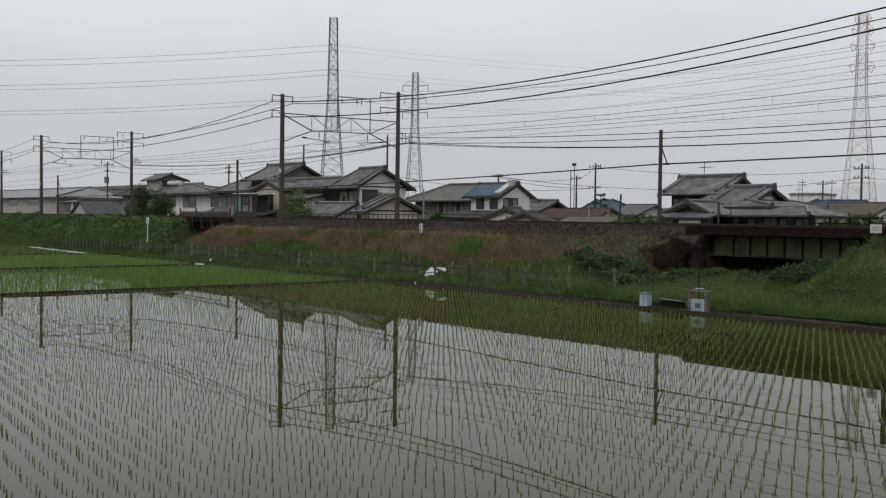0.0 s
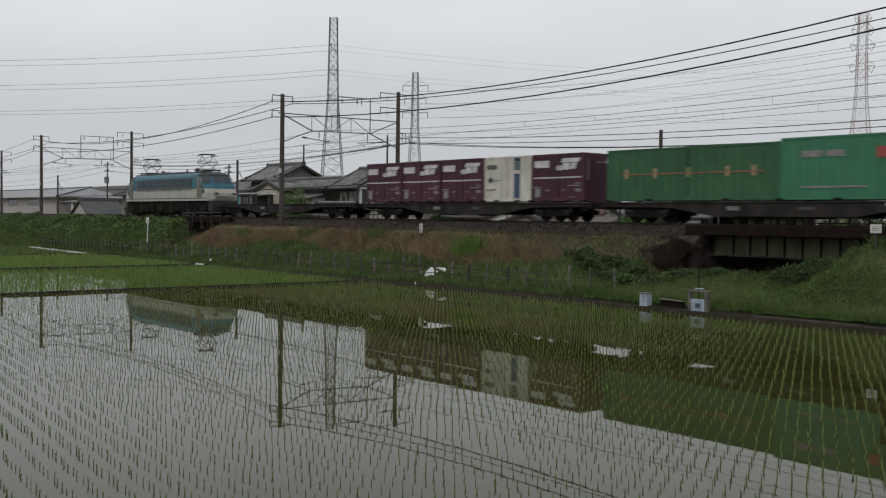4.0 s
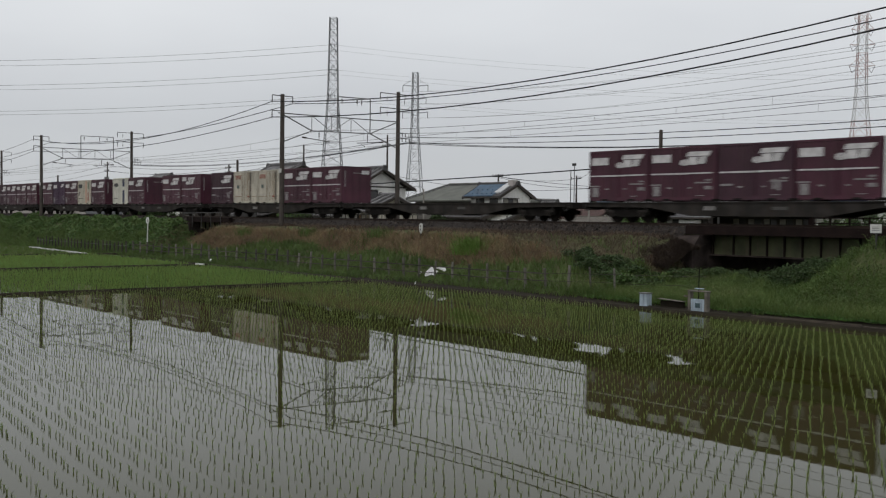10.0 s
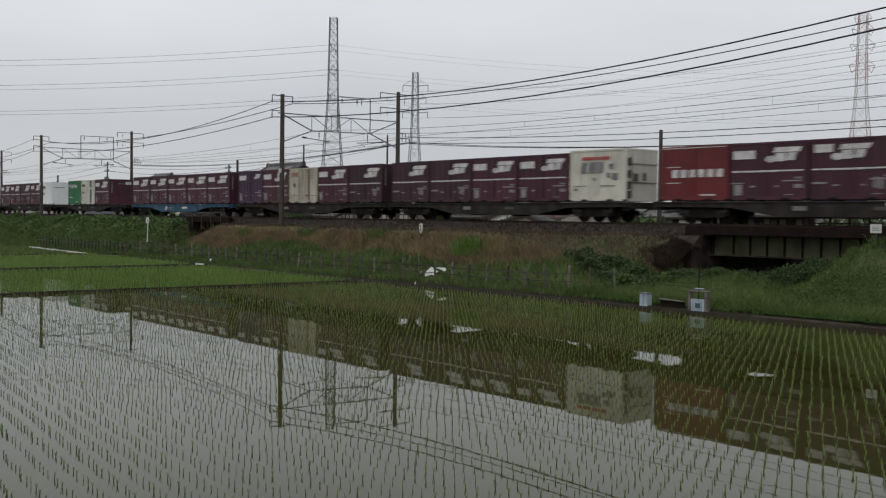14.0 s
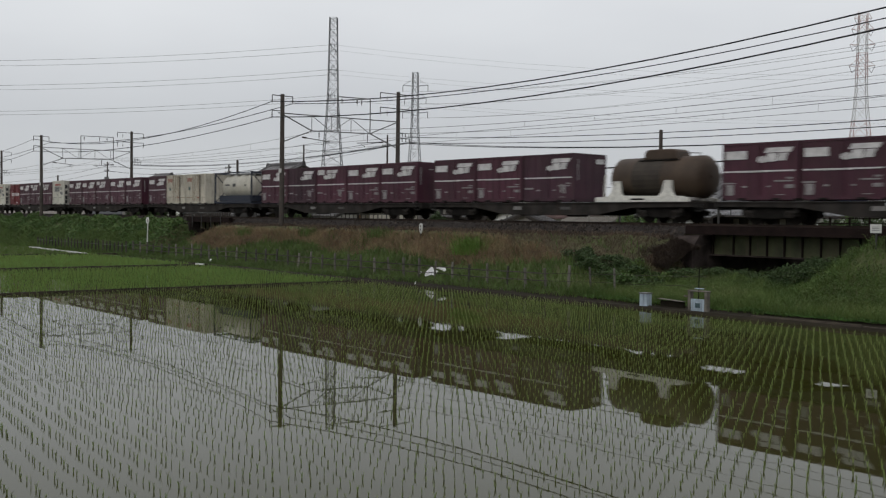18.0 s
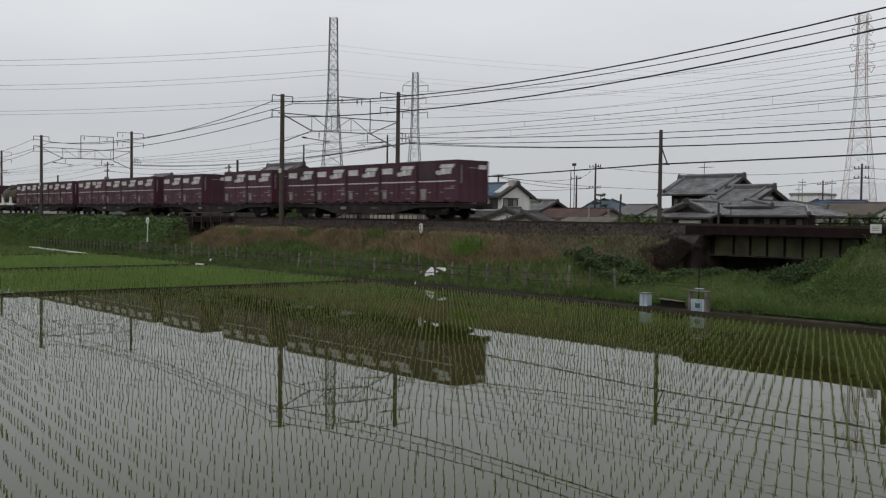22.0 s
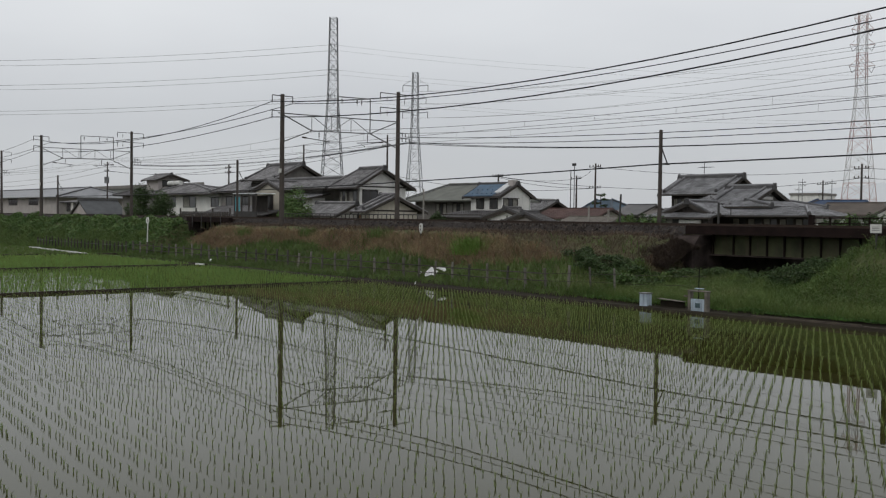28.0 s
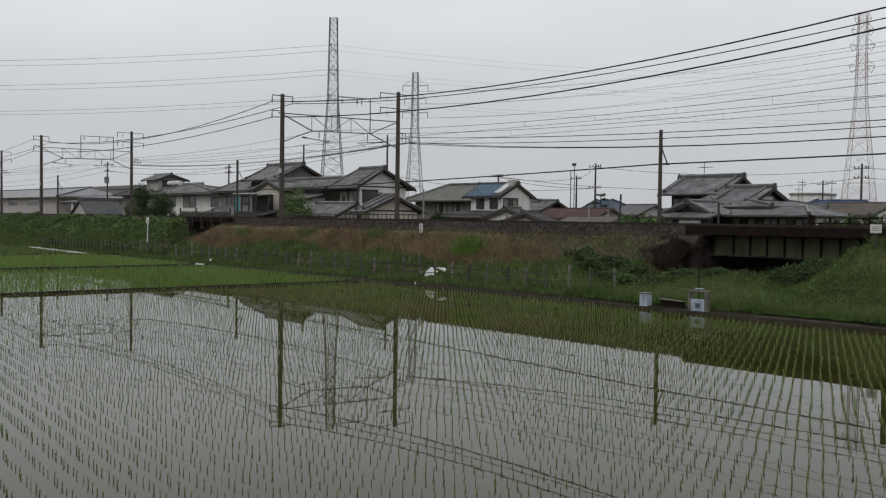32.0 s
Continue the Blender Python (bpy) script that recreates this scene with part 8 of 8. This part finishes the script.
for i, (x, y, rx, rz, m) in enumerate(((-87.6, 52.6, 1.9, 2.5, M_VINE), (-86.0, 52.2, 2.2, 2.9, M_VINE), (-84.0, 52.0, 2.0, 2.5, M_VINE), (-79.6, 65.4, 1.3, 1.9, M_BUSH), (-77.6, 65.4, 1.2, 1.6, M_BUSH), (-47.6, 57.0, 1.2, 1.5, M_VINE), (-50.6, 61.0, 1.3, 1.9, M_BUSH), (-46.2, 58.4, 1.3, 1.75, M_BUSH), (-45.4, 56.6, 1.4, 1.7, M_VINE), (-43.4, 56.2, 1.2, 1.5, M_BUSH), (-36.4, 68.0, 1.6, 1.75, M_BUSH), (-34.0, 67.0, 1.6, 1.75, M_BUSH), (-31.6, 66.0, 1.4, 1.6, M_BUSH), (-32.6, 58.6, 1.3, 1.65, M_BUSH), (-31.0, 58.2, 1.3, 1.8, M_VINE), (-29.6, 57.6, 1.2, 1.7, M_BUSH), (-49.6, 60.0, 1.1, 1.55, M_VINE), (-48.2, 60.4, 1.0, 1.8, M_BUSH), (-113.0, 53.0, 1.6, 1.6, M_BUSH), (-117.5, 52.5, 1.6, 1.5, M_VINE), (-109.5, 53.0, 1.4, 1.4, M_VINE))):
    shrub(x, y, 0.45, rx, rx * 0.8, rz, m, "leafy green garden shrub", 70 + i, 3600, 0.12)

# ---------- fences ----------
M_POST = mat("weathered_fence_post", (0.15, 0.14, 0.12), 0.9, var=0.4, scale=2, fine=20, bump=0.2, objvar=0.6)
M_FRAIL = mat("dark_weathered_rail", (0.06, 0.053, 0.045), 0.9, var=0.4, scale=2, fine=20, bump=0.2, objvar=0.3)
fe = thing("fence", pose(0, 30.95, 0.12), "low fence of weathered posts with two dark wooden rails", "fence")
rng = random.Random(21)


def fence_z(x):
    """The fence climbs a little towards the bridge."""
    return 0.05 + 0.035 * max(0.0, x + 31.0)


for i in range(39):
    x = -74.0 + i * 1.257 + rng.uniform(-0.06, 0.06)
    w = rng.uniform(0.042, 0.06) if i < 37 else 0.024
    part("post", bevel(boxes((-w, w, -0.045, 0.045, -0.3, 0.96 + rng.uniform(-0.12, 0.08))), 0.01), M_POST, fe, "", pose(x, 0, fence_z(x), rng.uniform(-4, 4), rng.uniform(-3, 3), 0))
for z in (0.68, 0.34):
    for k in range(13):
        xa, xb = -74.3 + 4.04 * k, -74.3 + 4.04 * (k + 1)
        part("rail", bars([((xa, -0.08, z + fence_z(xa) + rng.uniform(-0.02, 0.02)), (xb - 0.01, -0.08, z + fence_z(xb) + rng.uniform(-0.02, 0.02)), (0.032 if z > 0.5 else 0.026) if xb < -27.0 else 0.011)], 4), M_FRAIL, fe, "dark weathered rail")
fe2 = thing("fence", pose(0, 30.25, 0.05), "row of pale wooden stakes along the field", "fence")
for i in range(27):
    x = -94.0 + i * 0.78
    part("stake", boxes((x - 0.05, x + 0.05, -0.04, 0.04, -0.3, 1.0 + rng.uniform(-0.15, 0.12))), M_FRAIL, fe2, "", pose(0, 0, 0, rng.uniform(-3, 3), 0, 0))
part("wire", bars([((-94, -0.05, 0.7), (-73.0, -0.05, 0.72), 0.012)], 4), M_WIREG, fe2)
rf = thing("roadside_fence", pose(0, 50.0, 1.85), "dark low fence with close balusters behind the railway", "fence")
for x0, x1 in ((-84.0, -62.4),):
    part("rail", boxes((x0, x1, -0.03, 0.03, 1.55, 1.62)), M_STEELD, rf)
    n = int((x1 - x0) / 0.6)
    for i in range(n):
        part("baluster", boxes((x0 + i * 0.6 - 0.03, x0 + i * 0.6 + 0.03, -0.02, 0.02, -0.4, 1.62)), M_STEELD, rf)
rf2 = thing("wooden_fence", pose(-94.6, 47.0, 1.2), "dark fence of upright boards behind the railway", "fence")
for i in range(22):
    part("board", boxes((-5.5 + i * 0.5, -5.12 + i * 0.5, -0.02, 0.02, 0.1, 2.35)), M_DWOOD, rf2)
for z in (0.6, 2.0):
    part("rail", boxes((-5.6, 5.6, 0.02, 0.07, z, z + 0.1)), M_DWOOD, rf2)
for i in range(4):
    part("post", boxes((-5.6 + i * 3.7, -5.45 + i * 3.7, 0.02, 0.14, -0.6, 2.7)), M_DWOOD, rf2)
for x, y, top, lean in ((-42.6, 50.5, 4.9, 0.2), (-45.6, 51.0, 4.15, 0), (-43.0, 50.0, 3.9, 0), (-64.1, 51.5, 5.55, 0), (-34.6, 50.0, 4.3, 0)):
    solid("stake", bars([((0, 0, -1.5), (lean, 0, top - 1.5), 0.07)], 6), M_STEELD if lean or x == -34.6 else M_CONC, "upright post standing behind the railway", "post", "posts", m=pose(x, y, 1.5))

# ---------- sluice gates and ditch ----------
M_SLUICE = mat("pale_blue_sluice_paint", (0.42, 0.50, 0.57), 0.6, var=0.25, scale=3, fine=25, bump=0.1, streak=0.3)
sg = thing("sluice_gate", pose(-20.85, 29.1, 0.0), "pale blue sluice gate in a concrete frame with a screw spindle", "sluice gate")
M_SLCONC = mat("stained_sluice_concrete", (0.17, 0.155, 0.13), 0.9, var=0.5, scale=3, fine=25, bump=0.3, streak=0.5)
for x in (-0.36, 0.33):
    part("pillar", bevel(boxes((x - 0.055, x + 0.055, -0.10, 0.10, -0.1, 0.76)), 0.015), M_SLCONC, sg, "weathered concrete pillar")
part("lintel", bevel(boxes((-0.44, 0.41, -0.11, 0.11, 0.75, 0.80)), 0.012), M_SLCONC, sg, "weathered concrete lintel")
part("door", bevel(boxes((-0.31, 0.28, -0.06, -0.01, -0.05, 0.50)), 0.01), M_SLUICE, sg, "pale blue sliding door")
for x in (-0.18, 0.14):
    part("door_rib", boxes((x - 0.02, x + 0.02, -0.085, -0.06, 0.0, 0.42)), M_SLUICE, sg)
part("plate", boxes((-0.1, 0.1, -0.092, -0.086, 0.2, 0.36)), mat("dull_teal_plate", (0.06, 0.10, 0.11), 0.6), sg, "dull teal plate")
part("spindle", bars([((0, -0.03, 0.40), (0, -0.03, 1.58), 0.017)], 8), M_BOGIE, sg, "dark screw spindle")
part("gearbox", bevel(boxes((-0.17, 0.17, -0.06, 0.06, 0.84, 0.88)), 0.015), M_SLUICE, sg)
part("side_board", boxes((-0.56, -0.42, -0.1, 0.0, 0.55, 0.60)), M_SLCONC, sg)
sb = thing("sluice_gate", pose(-23.3, 29.25, 0.0), "small pale blue sluice box beside the ditch", "sluice gate")
part("box", bevel(boxes((-0.17, 0.17, -0.15, 0.15, -0.1, 0.52)), 0.015), M_SLUICE, sb)
part("lid", bevel(boxes((-0.2, 0.2, -0.18, 0.18, 0.52, 0.56)), 0.01), M_STEEL, sb, "grey lid")
part("rib", boxes((0.0, 0.03, -0.17, -0.15, 0.0, 0.5)), M_SLUICE, sb)
dp = thing("ditch_plank", pose(-22.2, 29.3, 0.0), "weathered plank over a dark ditch mouth", "plank")
part("plank", bevel(boxes((-0.55, 0.55, -0.12, 0.12, 0.345, 0.365)), 0.006), M_SLCONC, dp, "", pose(0, 0, 0.01, 0, 2.5, 0))
part("ditch_wall", boxes((-0.5, 0.5, 0.05, 0.15, -0.1, 0.32)), M_MUD, dp, "dark wet ditch wall")

# ---------- litter ----------
M_SHEET = mat("white_plastic_sheet", (0.78, 0.78, 0.78), 0.4, var=0.08, scale=4, fine=20, bump=0.3)


def crumpled(name, m, w, d, lift, seed, label, category="plastic sheet"):
    """A crumpled scrap of sheet, folded up at one side."""
    n = 9
    vs, fs = [], []
    for i in range(n):
        for j in range(n):
            u, v = i / (n - 1) - 0.5, j / (n - 1) - 0.5
            q = noise.noise(Vector((u * 3 + seed, v * 3, seed)))
            s = noise.noise(Vector((u * 6, v * 6 + seed, 2.0)))
            k = 1 - 0.55 * abs(u) * 2
            vs.append((u * w + q * 0.12, v * d * k + s * 0.05, lift * (0.5 + v) * k + q * 0.10 + 0.02))
    for i in range(n - 1):
        for j in range(n - 1):
            a = i * n + j
            fs.append((a, a + 1, a + n + 1, a + n))
    ob = new(name, from_lists(name, vs, fs, M_SHEET))
    ob.matrix_basis = m
    sol = ob.modifiers.new("thickness", "SOLIDIFY")
    sol.thickness = 0.01
    return tagged(ob, label, category)


crumpled("plastic_sheet", pose(-38.0, 31.06, 0.34, 0, 0, 20), 0.62, 0.3, 0.46, 3.0, "crumpled white plastic sheet caught on the fence")
crumpled("plastic_sheet", pose(-37.3, 31.1, 0.68, 10, 12, 10), 0.62, 0.13, 0.08, 5.0, "white plastic sheet end draped over the fence rail")
crumpled("plastic_scrap", pose(-38.8, 31.0, 0.44), 0.18, 0.09, 0.04, 8.0, "small white plastic scrap in the grass", "litter")
crumpled("plastic_scrap", pose(-36.9, 29.2, 0.03), 0.07, 0.07, 0.16, 9.0, "small white plastic scrap at the water edge", "litter")
crumpled("plastic_scrap", pose(-60.0, 30.3, 0.15), 0.28, 0.15, 0.16, 12.0, "pale scrap lying on the mud strip", "litter")
solid("pale_board", bevel(boxes((-0.42, 0.42, -0.06, 0.06, 0.0, 0.10)), 0.01), M_WHITE, "pale board lying on the paddy bank", "board", m=pose(-56.6, 27.9, 0.12, 0, 0, 8))
b = bmesh.new()
for i in range(12):
    t = i / 12
    box(b, -92.2 + 16.4 * t, -92.2 + 16.4 * (t + 1 / 12), 28.85 - 0.95 * t + 0.09 * math.sin(i * 1.4), 29.05 - 0.95 * t + 0.09 * math.sin(i * 1.4), 0.05, 0.17 + 0.02 * math.sin(i * 1.7))
solid("edging_sheet", b, M_WHITE, "long white plastic edging sheet along the field bank", "edging")


def motions():
    """The goods train rolls past, a little faster towards its end."""
    times = [-3, -2, -1, 0, 2, 4, 6, 8, 10, 12, 14, 16, 18, 20, 22, 24, 26, 28, 30, 32, 33, 34]
    for ob, x0, y0, z0 in TRAIN:
        walk(ob, [(t, pose(x0 - 23.715 * t - 0.0248 * t * t, y0, z0)) for t in times])


motions()
